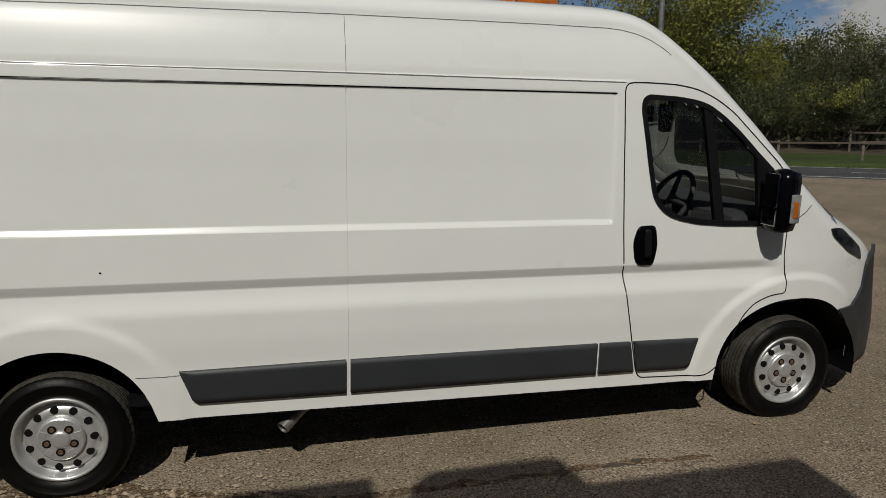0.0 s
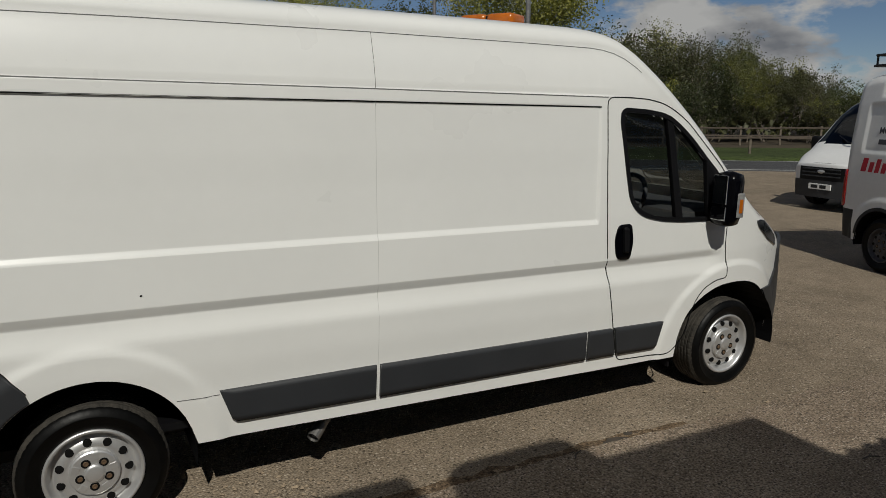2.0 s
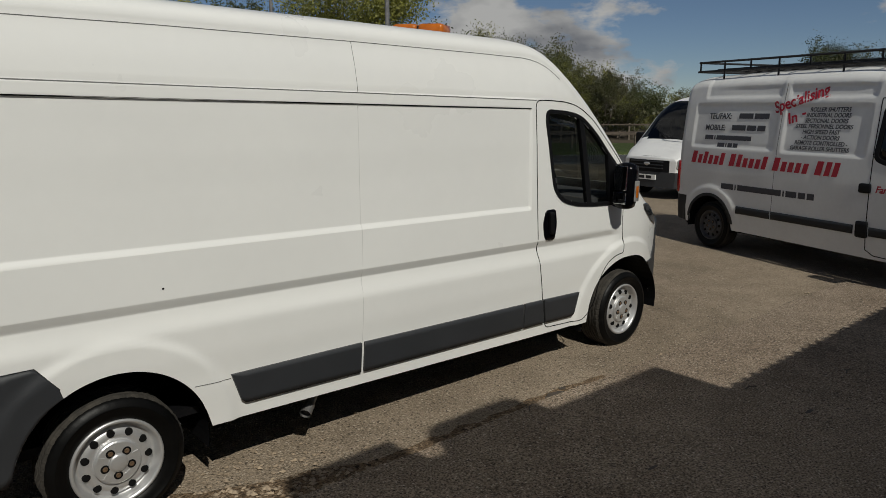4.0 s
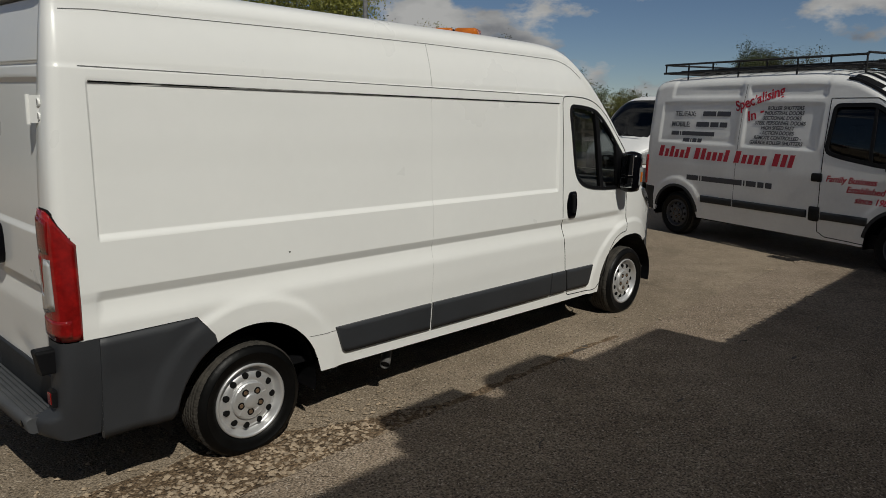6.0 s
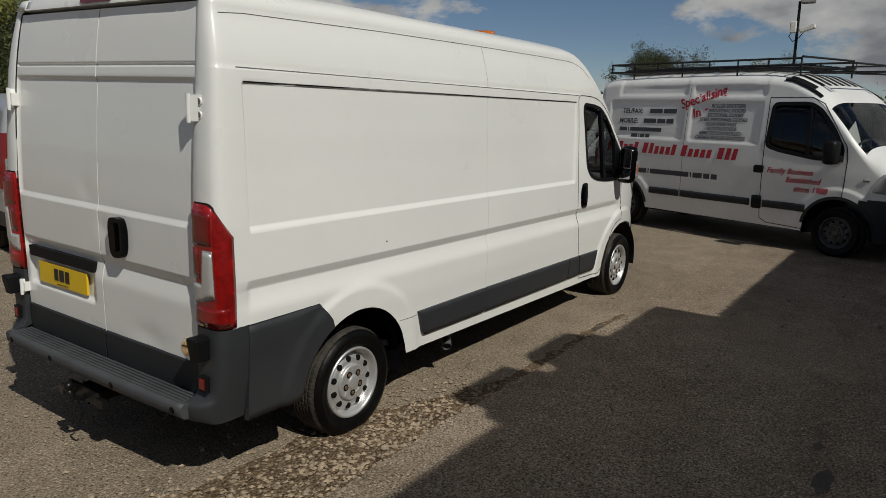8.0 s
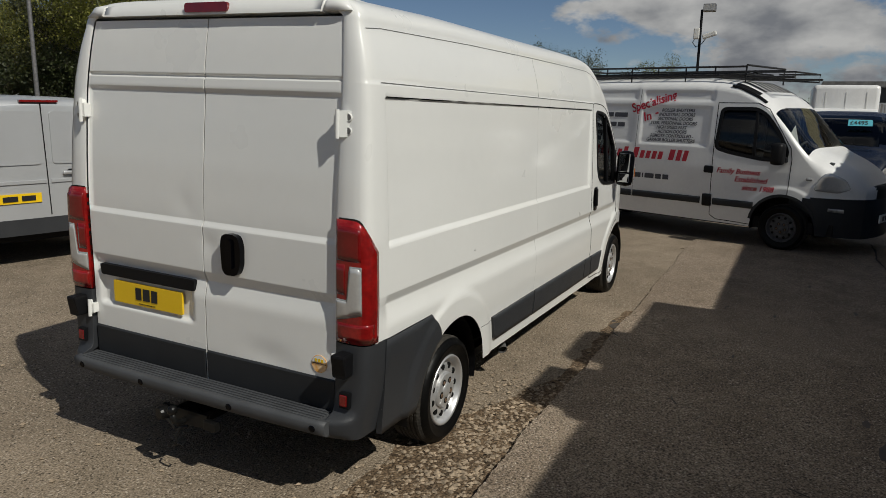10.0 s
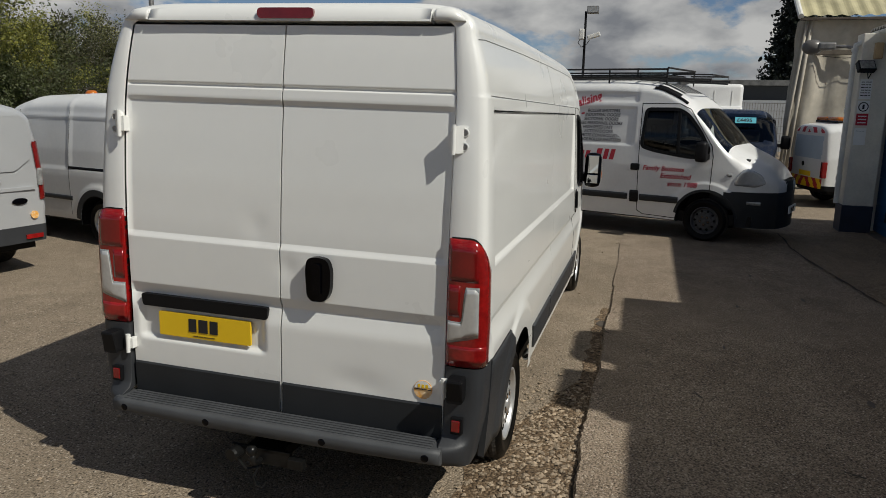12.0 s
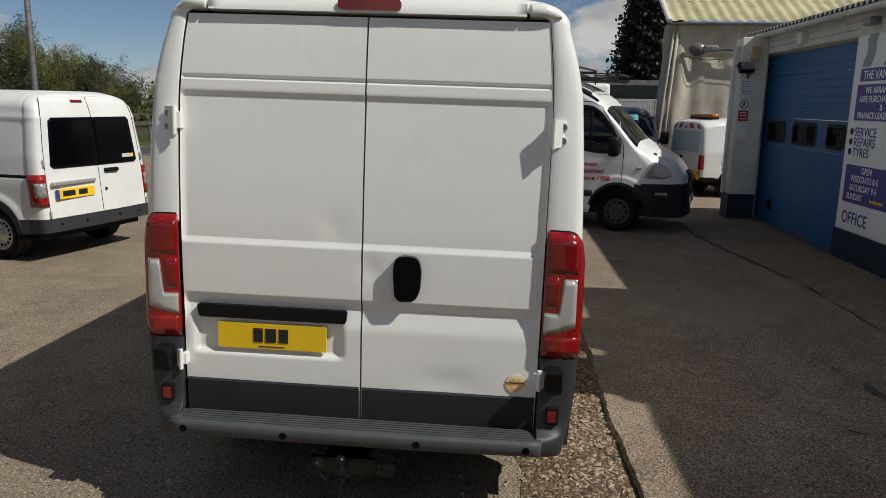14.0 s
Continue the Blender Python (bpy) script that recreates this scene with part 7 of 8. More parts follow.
def strip(name, n0, n1, z0, z1, finish, s0=-160, s1=220, cuts=60, uneven=0.0):
    bm = bmesh.new()
    cols = [s0 + (s1 - s0) * i / cuts for i in range(cuts + 1)]
    rows = [(n0, z0 - 0.06), (n0, z0), (n0 + (n1 - n0) * 0.3, z0 + (z1 - z0) * 0.2), (n0 + (n1 - n0) * 0.65, z0 + (z1 - z0) * 0.7), (n1, z1)]
    vs = [[bm.verts.new(rp(n, s, z + (uneven * noise.noise((n * 0.3, s * 0.2, 1)) if k > 1 else 0))) for k, (n, z) in enumerate(rows)] for s in cols]
    for p, q in zip(vs, vs[1:]):
        for k in range(len(rows) - 1):
            bm.faces.new((p[k], q[k], q[k + 1], p[k + 1]))
    bmesh.ops.recalc_face_normals(bm, faces=bm.faces)
    return part(name, bm, finish, smooth=True)


tagged(strip("road", 22.0, 27.4, 0.012, 0.012, ROAD), "grey tarmac road with white edge lines", "road", kind="structure")
tagged(strip("verge", 27.4, 36.0, 0.06, 0.14, GRASS, uneven=0.05), "mown green roadside verge behind a kerb", "grass", kind="structure")
tagged(strip("bank", 36.0, 75.0, 0.14, 2.0, mat("leaf_litter", (0.055, 0.042, 0.026), 0.95, var=0.3, scale=1.2, bump=0.6, bscale=20), uneven=0.3), "bank of brown leaf litter under trees", "bank", kind="structure")
for nn, w in ((22.35, 0.12), (24.7, 0.10), (27.1, 0.12)):
    bm = bmesh.new()
    for k in range(50):
        if nn == 24.7 and k % 2:
            continue
        a, b = -60 + k * 3.0, -60 + k * 3.0 + (2.0 if nn == 24.7 else 3.0)
        bm.faces.new([bm.verts.new(rp(n, s, 0.017)) for n, s in ((nn, a), (nn, b), (nn + w, b), (nn + w, a))])
    tagged(part("road_marking", bm, LINE), "white painted line on the road", "road marking", "road lines", "structure")

# ---------- fences ----------
WOOD = mat("weathered_timber", (0.17, 0.14, 0.105), 0.85, var=0.25, scale=6, bump=0.4, bscale=40)
WOODD = mat("dark_timber", (0.11, 0.085, 0.065), 0.9, var=0.25, scale=6, bump=0.4, bscale=40)


def rail_fence(n, z, s0, s1, gap, rails, h, label):
    f = root("timber_fence", I4, label, "fence")
    bm = bmesh.new()
    box(bm, -0.05, 0.05, -0.05, 0.05, -0.3, h, 0.012)
    first = part("post", bm, WOOD, f)
    k, s = 0, s0
    R = Matrix.Rotation(math.atan2(AX.y, AX.x), 4, "Z")
    bm = bmesh.new()
    box(bm, -gap / 2, gap / 2, -0.04, 0.02, -0.040, 0.040, 0.01)
    r0 = part("rail", bm, WOODD, f)
    while s < s1:
        p = first if k == 0 else same_mesh("post", first, f)
        p.matrix_basis = Matrix.Translation(rp(n, s, z)) @ R
        for j, hz in enumerate(rails):
            q = r0 if k == 0 and j == 0 else same_mesh("rail", r0, f)
            q.matrix_basis = Matrix.Translation(rp(n - 0.05, s + gap / 2, z + hz + rnd.uniform(-0.02, 0.02))) @ R @ Matrix.Rotation(rnd.uniform(-0.012, 0.012), 4, "Y")
        s += gap
        k += 1


rail_fence(31.2, 0.03, -43.47, 75, 3.15, (0.75,), 0.86, "low timber rail fence along the grass verge")
rail_fence(38.0, 0.18, 7.0, 18, 2.0, (0.50, 0.92), 1.02, "two-rail timber fence below the trees")


# ---------- the garage ----------
RENDER = mat("white_render", (0.68, 0.66, 0.60), 0.85, var=0.2, scale=2.5, bump=0.25, bscale=50)
BRICKW = mat("painted_brick", (0.79, 0.75, 0.66), 0.8, var=0.12, scale=3, bump=0.2, bscale=30)
DADO = mat("navy_masonry_paint", (0.012, 0.020, 0.045), 0.6, var=0.2, scale=4, bump=0.2)
BLUE = mat("blue_door_paint", (0.013, 0.098, 0.245), 0.42, var=0.10, scale=1.5, bscale=12)
ASB = mat("grey_corrugated_sheet", (0.17, 0.165, 0.155), 0.9, var=0.3, scale=3, bump=0.3)
PIPE = mat("white_pipe", (0.72, 0.71, 0.67), 0.5, var=0.1, scale=5)
BOARD = mat("white_sign_board", (0.85, 0.85, 0.84), 0.5, var=0.05)
PURPLE = mat("violet_sign_panel", (0.075, 0.065, 0.26), 0.5, var=0.06)
GREYV = mat("grey_vinyl", (0.30, 0.31, 0.33), 0.5, var=0.05)

YW = -5.22
bm = bmesh.new()
box(bm, 9.50, 9.62, YW - 0.3, YW, 0, 3.25)
box(bm, 6.02, 9.50, YW - 0.3, YW, 2.92, 3.25)
box(bm, 2.3, 6.02, YW - 0.3, YW, 0, 3.25)
tagged(part("wall_garage", bm, BRICKW), "white painted garage wall around a door", "wall", kind="structure")
bm = bmesh.new()
box(bm, 9.24, 9.62, YW, -4.77, 0.46, 3.2, 0.012)
tagged(part("wall_pillar", bm, BRICKW), "white painted brick pier beside the garage door", "pier", kind="structure")
bm = bmesh.new()
box(bm, 9.222, 9.64, YW + 0.003, -4.752, 0.0, 0.46, 0.008)
box(bm, 2.3, 6.02, YW + 0.003, YW + 0.02, 0.0, 0.42, 0.004)
tagged(part("dado", bm, DADO), "navy painted wall base", "wall base", kind="structure")
# boarding over the door
for k, z in enumerate((2.925, 3.02, 3.115)):
    bm = bmesh.new()
    box(bm, 2.3, 9.22, YW, YW + 0.03 - 0.004 * k, z, z + 0.088, 0.006)
    tagged(part("fascia_board", bm, RENDER), "white painted fascia board", "board", "boards over the door", "structure")
# sectional door
door = root("garage_door", Matrix.Translation((0, 0, 0)), "blue sectional garage door with small windows, closed", "garage door")
zs = (0.03, 0.48, 0.93, 1.38, 1.84, 2.54, 2.90)
wins = ((8.42, 9.16), (7.23, 8.08), (6.30, 6.84))
for a, b in zip(zs, zs[1:]):
    bm = bmesh.new()
    y0, y1 = YW - 0.16, YW - 0.11
    if abs(a - 1.38) < 0.01:
        lo, hi = a + 0.06, b - 0.06
        xs = [6.04] + [v for w in reversed(wins) for v in w] + [9.495]
        for i in range(0, len(xs), 2):
            box(bm, xs[i], xs[i + 1], y0, y1, a, b - 0.008)
        for w0, w1 in wins:
            box(bm, w0, w1, y0, y1, a, lo)
            box(bm, w0, w1, y0, y1, hi, b - 0.008)
    else:
        box(bm, 6.04, 9.495, y0, y1 - 0.010, a, b - 0.008)
        n = max(3, round((b - a) / 0.115))
        for k in range(n):
            lo, hi = a + (b - 0.008 - a) * k / n, a + (b - 0.008 - a) * (k + 1) / n
            box(bm, 6.04, 9.495, y1 - 0.012, y1, lo + 0.004, hi - 0.004, 0.004)
    part("panel", bm, BLUE, door)
for w0, w1 in wins:
    poly = rounded([(w0, 1.46), (w1, 1.46), (w1, 1.76), (w0, 1.76)], 0.06)
    bm = bmesh.new()
    o, i_ = grown(poly, 0.03), grown(poly, -0.02)
    n = len(poly)
    va = [[bm.verts.new((p[0], yy, p[1])) for p in lst] for lst, yy in ((o, YW - 0.10), (i_, YW - 0.095), (i_, YW - 0.15), (o, YW - 0.13))]
    for r in range(3):
        for i in range(n):
            j = (i + 1) % n
            bm.faces.new((va[r][i], va[r][j], va[r + 1][j], va[r + 1][i]))
    bmesh.ops.recalc_face_normals(bm, faces=bm.faces)
    fr_ = part("window_frame", bm, BLACK, door)
    bm = bmesh.new()
    box(bm, w0, w1, YW - 0.14, YW - 0.13, 1.46, 1.76)
    part("pane", bm, GLASS, fr_)
    # pale shapes added behind the glass for the brightness seen in the panes
    bm = bmesh.new()
    w = w1 - w0
    for a, b, lo, hi in ((0.12, 0.42, 1.50, 1.66), (0.50, 0.88, 1.52, 1.73)):
        prism(bm, rounded([(w0 + w * a, lo), (w0 + w * b, lo + 0.03), (w0 + w * (b - 0.06), hi), (w0 + w * a, hi - 0.04)], 0.03), 0.01, lambda u, v, d: Vector((u, YW - 0.19 - d, v)))
    part("pale_backing", bm, BOARD, fr_, "pale sheet behind the pane")
bm = bmesh.new()
box(bm, 8.72, 8.82, YW - 0.11, YW - 0.06, 0.26, 0.44, 0.02)
part("handle", bm, BLACK, door)
bm = bmesh.new()
box(bm, 6.02, 9.22, YW - 0.3, YW + 0.06, 0.0, 0.03, 0.008)
tagged(part("door_sill", bm, WOODD), "worn timber sill under the garage door", "sill", kind="structure")
# dark inside of the garage, closed around
bm = bmesh.new()
box(bm, 2.3, 9.6, -9.4, -9.2, 0, 3.2)
box(bm, 9.45, 9.62, -9.2, YW - 0.3, 0, 3.25)
tagged(part("wall_back", bm, RENDER), "plain back wall of the garage", "wall", kind="structure")

# corrugated lean-to roof
bm = bmesh.new()
rows = []
n = 0
x = 2.3
while x <= 9.85:
    w = 0.028 * math.cos(2 * math.pi * x / 0.145)
    rows.append([bm.verts.new((x, y, z + w)) for y, z in ((-5.0, 3.285), (-6.0, 3.53), (-7.1, 3.78))] + [bm.verts.new((x, y, z + w)) for y, z in ((-7.1, 3.77), (-5.0, 3.273))])
    x += 0.0145
for p, q in zip(rows, rows[1:]):
    for k in range(5):
        bm.faces.new((p[k], p[(k + 1) % 5], q[(k + 1) % 5], q[k]))
bmesh.ops.recalc_face_normals(bm, faces=bm.faces)
tagged(part("roof_garage", bm, ASB), "grey corrugated sheet roof", "roof", kind="structure")
bm = bmesh.new()
box(bm, 2.3, 9.62, -7.1, YW - 0.3, 3.2, 3.24)
tagged(part("ceiling", bm, RENDER), "plain ceiling over the garage", "ceiling", kind="structure")

# gutter and downpipe
g = root("rain_gutter", I4, "white gutter with downpipe along the eave", "gutter")
bm = bmesh.new()
rows = []
for x in (2.3, 9.80):
    rows.append([bm.verts.new((x, -5.04 + 0.062 * math.cos(math.pi + math.pi * k / 10), 3.245 + 0.062 * math.sin(math.pi + math.pi * k / 10))) for k in range(11)] + [bm.verts.new((x, -5.04 + 0.055 * math.cos(2 * math.pi - math.pi * k / 10), 3.245 + 0.055 * math.sin(2 * math.pi - math.pi * k / 10))) for k in range(11)])
for k in range(22):
    bm.faces.new((rows[0][k], rows[1][k], rows[1][(k + 1) % 22], rows[0][(k + 1) % 22]))
bm.faces.new(rows[0])
bm.faces.new(rows[1][::-1])
bmesh.ops.recalc_face_normals(bm, faces=bm.faces)
part("gutter", bm, PIPE, g)
for x in (3.4, 4.9, 6.4, 7.9, 9.3):
    bm = bmesh.new()
    box(bm, x - 0.02, x + 0.02, YW, -4.95, 3.17, 3.20, 0.004)
    part("bracket", bm, PIPE, g)
bm = bmesh.new()
tube(bm, [(9.36, -5.02, 3.21), (9.36, -4.90, 3.12), (9.36, -4.695, 3.02), (9.36, -4.69, 2.8), (9.36, -4.69, 0.48)], 0.042, 12)
part("downpipe", bm, PIPE, g)
for z in (2.0, 2.95, 0.9):
    bm = bmesh.new()
    cyl(bm, (9.36, -4.69, z - 0.03), (9.36, -4.69, z + 0.03), 0.052, seg=12)
    part("pipe_collar", bm, PIPE, g)

# lantern, floodlight, alarm box, junction boxes on the pier
lamp = root("bracket_lantern", I4, "old grey street lantern on a bracket", "lantern")
bm = bmesh.new()
tube(bm, [(9.55, -4.77, 2.98), (9.6, -4.62, 3.02), (9.65, -4.45, 3.03)], 0.025, 8)
part("arm", bm, STEEL, lamp)
bm = bmesh.new()
vs = box(bm, 9.56, 9.78, -4.46, -4.20, 2.97, 3.09, 0.03)
part("housing", bm, STEEL, lamp)
bm = bmesh.new()
bmesh.ops.create_uvsphere(bm, u_segments=18, v_segments=12, radius=0.13, matrix=Matrix.Translation((9.68, -4.12, 3.02)) @ Matrix.Diagonal((0.9, 1.25, 0.95, 1)))
part("bowl", bm, mat("clouded_bowl", (0.16, 0.15, 0.14), 0.35, var=0.2), lamp, "clouded grey bowl", smooth=True)
fl = root("floodlight", I4, "black wall floodlight on the pier", "floodlight")
bm = bmesh.new()
box(bm, -0.05, 0.05, -0.13, 0.13, -0.09, 0.09, 0.015)
hd = part("head", bm, BLACK, fl)
hd.matrix_basis = pose(9.12, -4.82, 2.68, 0, 35, 12)
bm = bmesh.new()
box(bm, -0.056, -0.05, -0.11, 0.11, -0.07, 0.07)
lens = part("lens", bm, CLEAR, hd)
bm = bmesh.new()
tube(bm, [(9.12, -4.82, 2.68), (9.2, -4.83, 2.66), (9.245, -4.83, 2.72)], 0.015, 6)
part("bracket", bm, BLACK, fl)
bm = bmesh.new()
tube(bm, [(9.15, -4.86, 2.60), (9.17, -4.88, 2.52), (9.23, -4.90, 2.50), (9.22, -4.93, 2.58), (9.235, -4.92, 2.72)], 0.008, 5)
part("cable", bm, BLACK, fl)
bm = bmesh.new()
box(bm, 9.15, 9.24, -5.05, -4.93, 2.80, 3.05, 0.015)
tagged(part("alarm_box", bm, mat("faded_box", (0.50, 0.36, 0.20), 0.6, var=0.15)), "faded ochre alarm box on the pier", "alarm box")
bm = bmesh.new()
box(bm, 7.55, 7.72, YW + 0.03, YW + 0.13, 2.96, 3.14, 0.01)
tagged(part("junction_box", bm, PIPE), "white electrical junction box on the fascia", "junction box")
bm = bmesh.new()
tube(bm, [(7.2, YW + 0.05, 3.12), (6.7, YW + 0.05, 3.10), (6.3, YW + 0.05, 3.12)], 0.012, 6)
tagged(part("cable", bm, PIPE), "white cable along the fascia", "cable")
bm = bmesh.new()
vs = box(bm, 5.42, 5.62, YW + 0.03, YW + 0.16, 3.02, 3.12, 0.015)
tagged(part("security_light", bm, STEEL), "small grey security light over the sign", "lamp")

# notices on the pier
for z0, z1, finish, nm, lb in ((2.18, 2.49, BOARD, "notice", "small white notice with black print"), (1.965, 2.15, BOARD, "notice", "white notice with a black ring"), (1.765, 1.95, REDINK, "notice", "red warning notice with white print"), (1.45, 1.72, BOARD, "notice", "plain white notice in a sleeve")):
    bm = bmesh.new()
    box(bm, 9.23, 9.24, -4.97, -4.80, z0, z1)
    nt = tagged(part(nm, bm, finish), lb, "notice", "notices on the pier")
    T = lambda y, z: Matrix.Translation((9.229, y, z)) @ Euler((radians(90), 0, radians(-90))).to_matrix().to_4x4()
    if z0 > 2.1:
        for k in range(6):
            bars("print_bar", (0.05, 0.04, 0.03), 0.012, INK, nt, T(-4.815, z1 - 0.05 - k * 0.042), 0.8, 0.001)
    elif z0 > 1.8:
        bm = bmesh.new()
        lathe(bm, [(0.075, 0.0), (0.075, -0.001), (0.06, -0.001), (0.06, 0.0)], 24, "x", (9.2295, -4.885, 2.058))
        part("ring_mark", bm, INK, nt)
        bars("figure_mark", (0.03,), 0.07, INK, nt, T(-4.87, 2.025), 0.5, 0.001)
    elif z0 > 1.5:
        for k in range(3):
            bars("print_bar", (0.12,), 0.018, PWHITE, nt, T(-4.825, 1.90 - k * 0.050), 0.5, 0.001)
    else:
        bars("print_bar", (0.04, 0.04, 0.03), 0.008, GREYV, nt, T(-4.815, 1.67), 0.8, 0.001)

# sign board
sb = root("sign_board", I4, "large white garage sign board with violet panels", "sign")
bm = bmesh.new()
box(bm, 3.2, 5.96, YW + 0.0, YW + 0.02, 0.44, 3.05, 0.004)
part("board", bm, BOARD, sb)
YS = YW + 0.021
TS = lambda x, z: Matrix.Translation((x, YS, z)) @ Euler((radians(90), 0, radians(180))).to_matrix().to_4x4()
def panel_(x0, x1, z0, z1):
    bm = bmesh.new()
    box(bm, x0, x1, YS - 0.001, YS + 0.004, z0, z1)
    part("panel", bm, PURPLE, sb)
panel_(4.0, 5.78, 2.35, 2.51)
panel_(4.0, 5.82, 1.86, 2.31)
panel_(4.0, 5.86, 0.80, 1.29)
def line_(t, x, z, size, finish=BOARD, wide=0.9, up=0.005):
    o = words("lettering", t, size, finish, sb, Matrix.Translation((0, up, 0)) @ TS(x, z), 0.001, wide=wide, bold=size * 0.012)
line_("THE VAN", 5.70, 2.375, 0.155)
line_("WE ARRANGE", 5.60, 2.20, 0.115)
line_("HIRE PURCHASE", 5.73, 2.09, 0.115)
line_("&", 5.20, 1.99, 0.11)
line_("FINANCE LEASE", 5.74, 1.885, 0.115)
for t, z in (("SERVICE", 1.66), ("REPAIRS", 1.53), ("TYRES", 1.40)):
    line_(t, 5.75, z, 0.16, PURPLE, 0.95, 0.001)
    bm = bmesh.new()
    lathe(bm, [(0.045, 0.0), (0.045, 0.003), (0.0005, 0.003)], 18, "y", (5.83, YS, z + 0.055))
    part("bullet", bm, INK, sb)
line_("OPEN", 5.45, 1.19, 0.115)
line_("WEEKDAYS 8-5", 5.70, 1.08, 0.115)
line_("SATURDAY 9-5", 5.70, 0.965, 0.115)
line_("SUNDAY", 5.76, 0.85, 0.115)
bars("small_print", (0.04, 0.14, 0.10), 0.035, YELLOW, sb, Matrix.Translation((0, 0.005, 0)) @ TS(5.15, 0.86), 0.5, 0.001)
line_("OFFICE", 5.83, 0.53, 0.22, PURPLE, 0.95, 0.001)
# logo: plain grey shapes
for x0 in (5.78, 5.25, 4.72):
    bm = bmesh.new()
    prism(bm, [(0, 0), (0.22, 0), (0.30, 0.16), (0.30, 0.34), (0.40, 0.46), (0.18, 0.46), (0.08, 0.34), (0.10, 0.18)], 0.004, lambda u, v, d, x0=x0: Vector((x0 - u, YS + d, 2.53 + v)))
    part("logo_shape", bm, GREYV, sb)

# taller part of the garage behind the camera, with roof vents
bm = bmesh.new()
box(bm, -14.0, -0.85, -5.75, -5.45, 0.0, 4.12)
box(bm, -0.85, 2.25, -5.75, -5.45, 0.0, 4.27)
box(bm, 1.95, 2.25, -9.0, -5.75, 0.0, 4.27)
tagged(part("wall_workshop", bm, RENDER), "tall white rendered workshop wall", "wall", kind="structure")
bm = bmesh.new()
box(bm, -14.0, -0.85, -9.0, -5.4, 4.12, 4.20)
box(bm, -0.85, 2.29, -9.0, -5.4, 4.27, 4.35)
tagged(part("roof_workshop", bm, ASB), "flat grey workshop roof", "roof", kind="structure")
for x0, x1, h, rr in ((-0.84, -0.12, 0.55, 0.04), (0.11, 0.94, 0.54, 0.16)):
    bm = bmesh.new()
    pts = rounded([(x0, 0.0), (x1, 0.0), (x1, h), (x0, h)], rr, 6)
    prism(bm, pts, 0.30, lambda u, v, d: Vector((u, -5.85 + d, 4.35 + v)))
    tagged(part("roof_vent", bm, ASB), "boxy grey vent on the workshop roof", "roof vent", "vents on the roof")
# white clad upper storey set back over the lean-to
bm = bmesh.new()
box(bm, 2.3, 8.6, -7.5, -7.12, 3.5, 5.25)
tagged(part("wall_upper", bm, RENDER), "white clad upper wall set back over the roof", "wall", kind="structure")
bm = bmesh.new()
tube(bm, [(8.45, -7.05, 3.8), (8.45, -7.05, 5.2)], 0.04, 8)
tagged(part("waste_pipe", bm, PIPE), "white pipe on the upper wall", "pipe")


# ---------- sheeted shed beyond ----------
TARP = mat("dirty_white_tarpaulin", (0.50, 0.455, 0.375), 0.75, var=0.20, scale=1.1, bump=0.6, bscale=7)
CREAM = mat("yellowed_roof_sheet", (0.50, 0.45, 0.27), 0.6, var=0.2, scale=2)
shed = root("sheeted_shed", I4, "open-fronted shed hung with dirty white tarpaulin", "shed")
bm = bmesh.new()
cols = 60
rows = []
for i in range(cols + 1):
    u = i / cols
    row = []
    for k in range(15):
        v = k / 14
        z = 0.05 + (4.15 + 0.0 * u) * v
        y = -4.85 - 0.25 * v - 4.8 * u
        f = 0.10 * math.exp(-u * 6) * math.sin(u * 46 + 2.5 * v) + 0.07 * noise.noise((u * 16, v * 5, 2)) + 0.05 * abs(noise.noise((u * 30, v * 9, 7)))
        row.append(bm.verts.new((16.2 + f - 0.25 * (1 - v) * math.exp(-u * 9), y, z)))
    rows.append(row)
for p, q in zip(rows, rows[1:]):
    for k in range(14):
        bm.faces.new((p[k], p[k + 1], q[k + 1], q[k])).smooth = True
part("front_sheet", bm, TARP, shed, "dirty white hanging tarpaulin")
bm = bmesh.new()
rows = []
for i in range(31):
    u = i / 30
    rows.append([bm.verts.new((16.25 + 0.9 * u, -4.95 + 0.05 * math.sin(u * 18 + 2 * v) + 0.05 * noise.noise((u * 5, v * 6, 3)) + (-0.18) * v - 0.05 * noise.noise((u * 7, v * 3, 0)), 0.05 + 4.15 * v)) for v in [k / 10 for k in range(11)]])
for p, q in zip(rows, rows[1:]):
    for k in range(10):
        bm.faces.new((p[k], p[k + 1], q[k + 1], q[k])).smooth = True
part("side_sheet", bm, TARP, shed)
# loose fold at the corner
for k in range(2):
    bm = bmesh.new()
    tube(bm, [(16.05 - 0.03 * k, -4.82 - 0.17 * k, 0.2 + 0.3 * k), (16.08, -4.95 - 0.14 * k, 2.0), (16.12, -5.14 - 0.10 * k, 4.18)], 0.035 + 0.010 * k, 7)
    part("fold", bm, TARP, shed, smooth=True)
bm = bmesh.new()
rows = []
for i in range(121):
    y = -4.95 - 6.0 * i / 120
    w = 0.02 * math.cos(2 * math.pi * i / 6)
    rows.append([bm.verts.new((x, y, z + w)) for x, z in ((16.0, 4.22), (18.0, 5.33), (18.5, 5.6))])
for p, q in zip(rows, rows[1:]):
    for k in range(2):
        bm.faces.new((p[k], p[k + 1], q[k + 1], q[k]))
part("roof_sheet", bm, CREAM, shed, "yellowed corrugated plastic roof")
for x, z in ((16.0, 4.17), (17.2, 4.86), (18.5, 5.55)):
    bm = bmesh.new()
    box(bm, x - 0.04, x + 0.04, -11, -4.95, z - 0.06, z, 0.01)
    part("purlin", bm, WOODD, shed)
bm = bmesh.new()
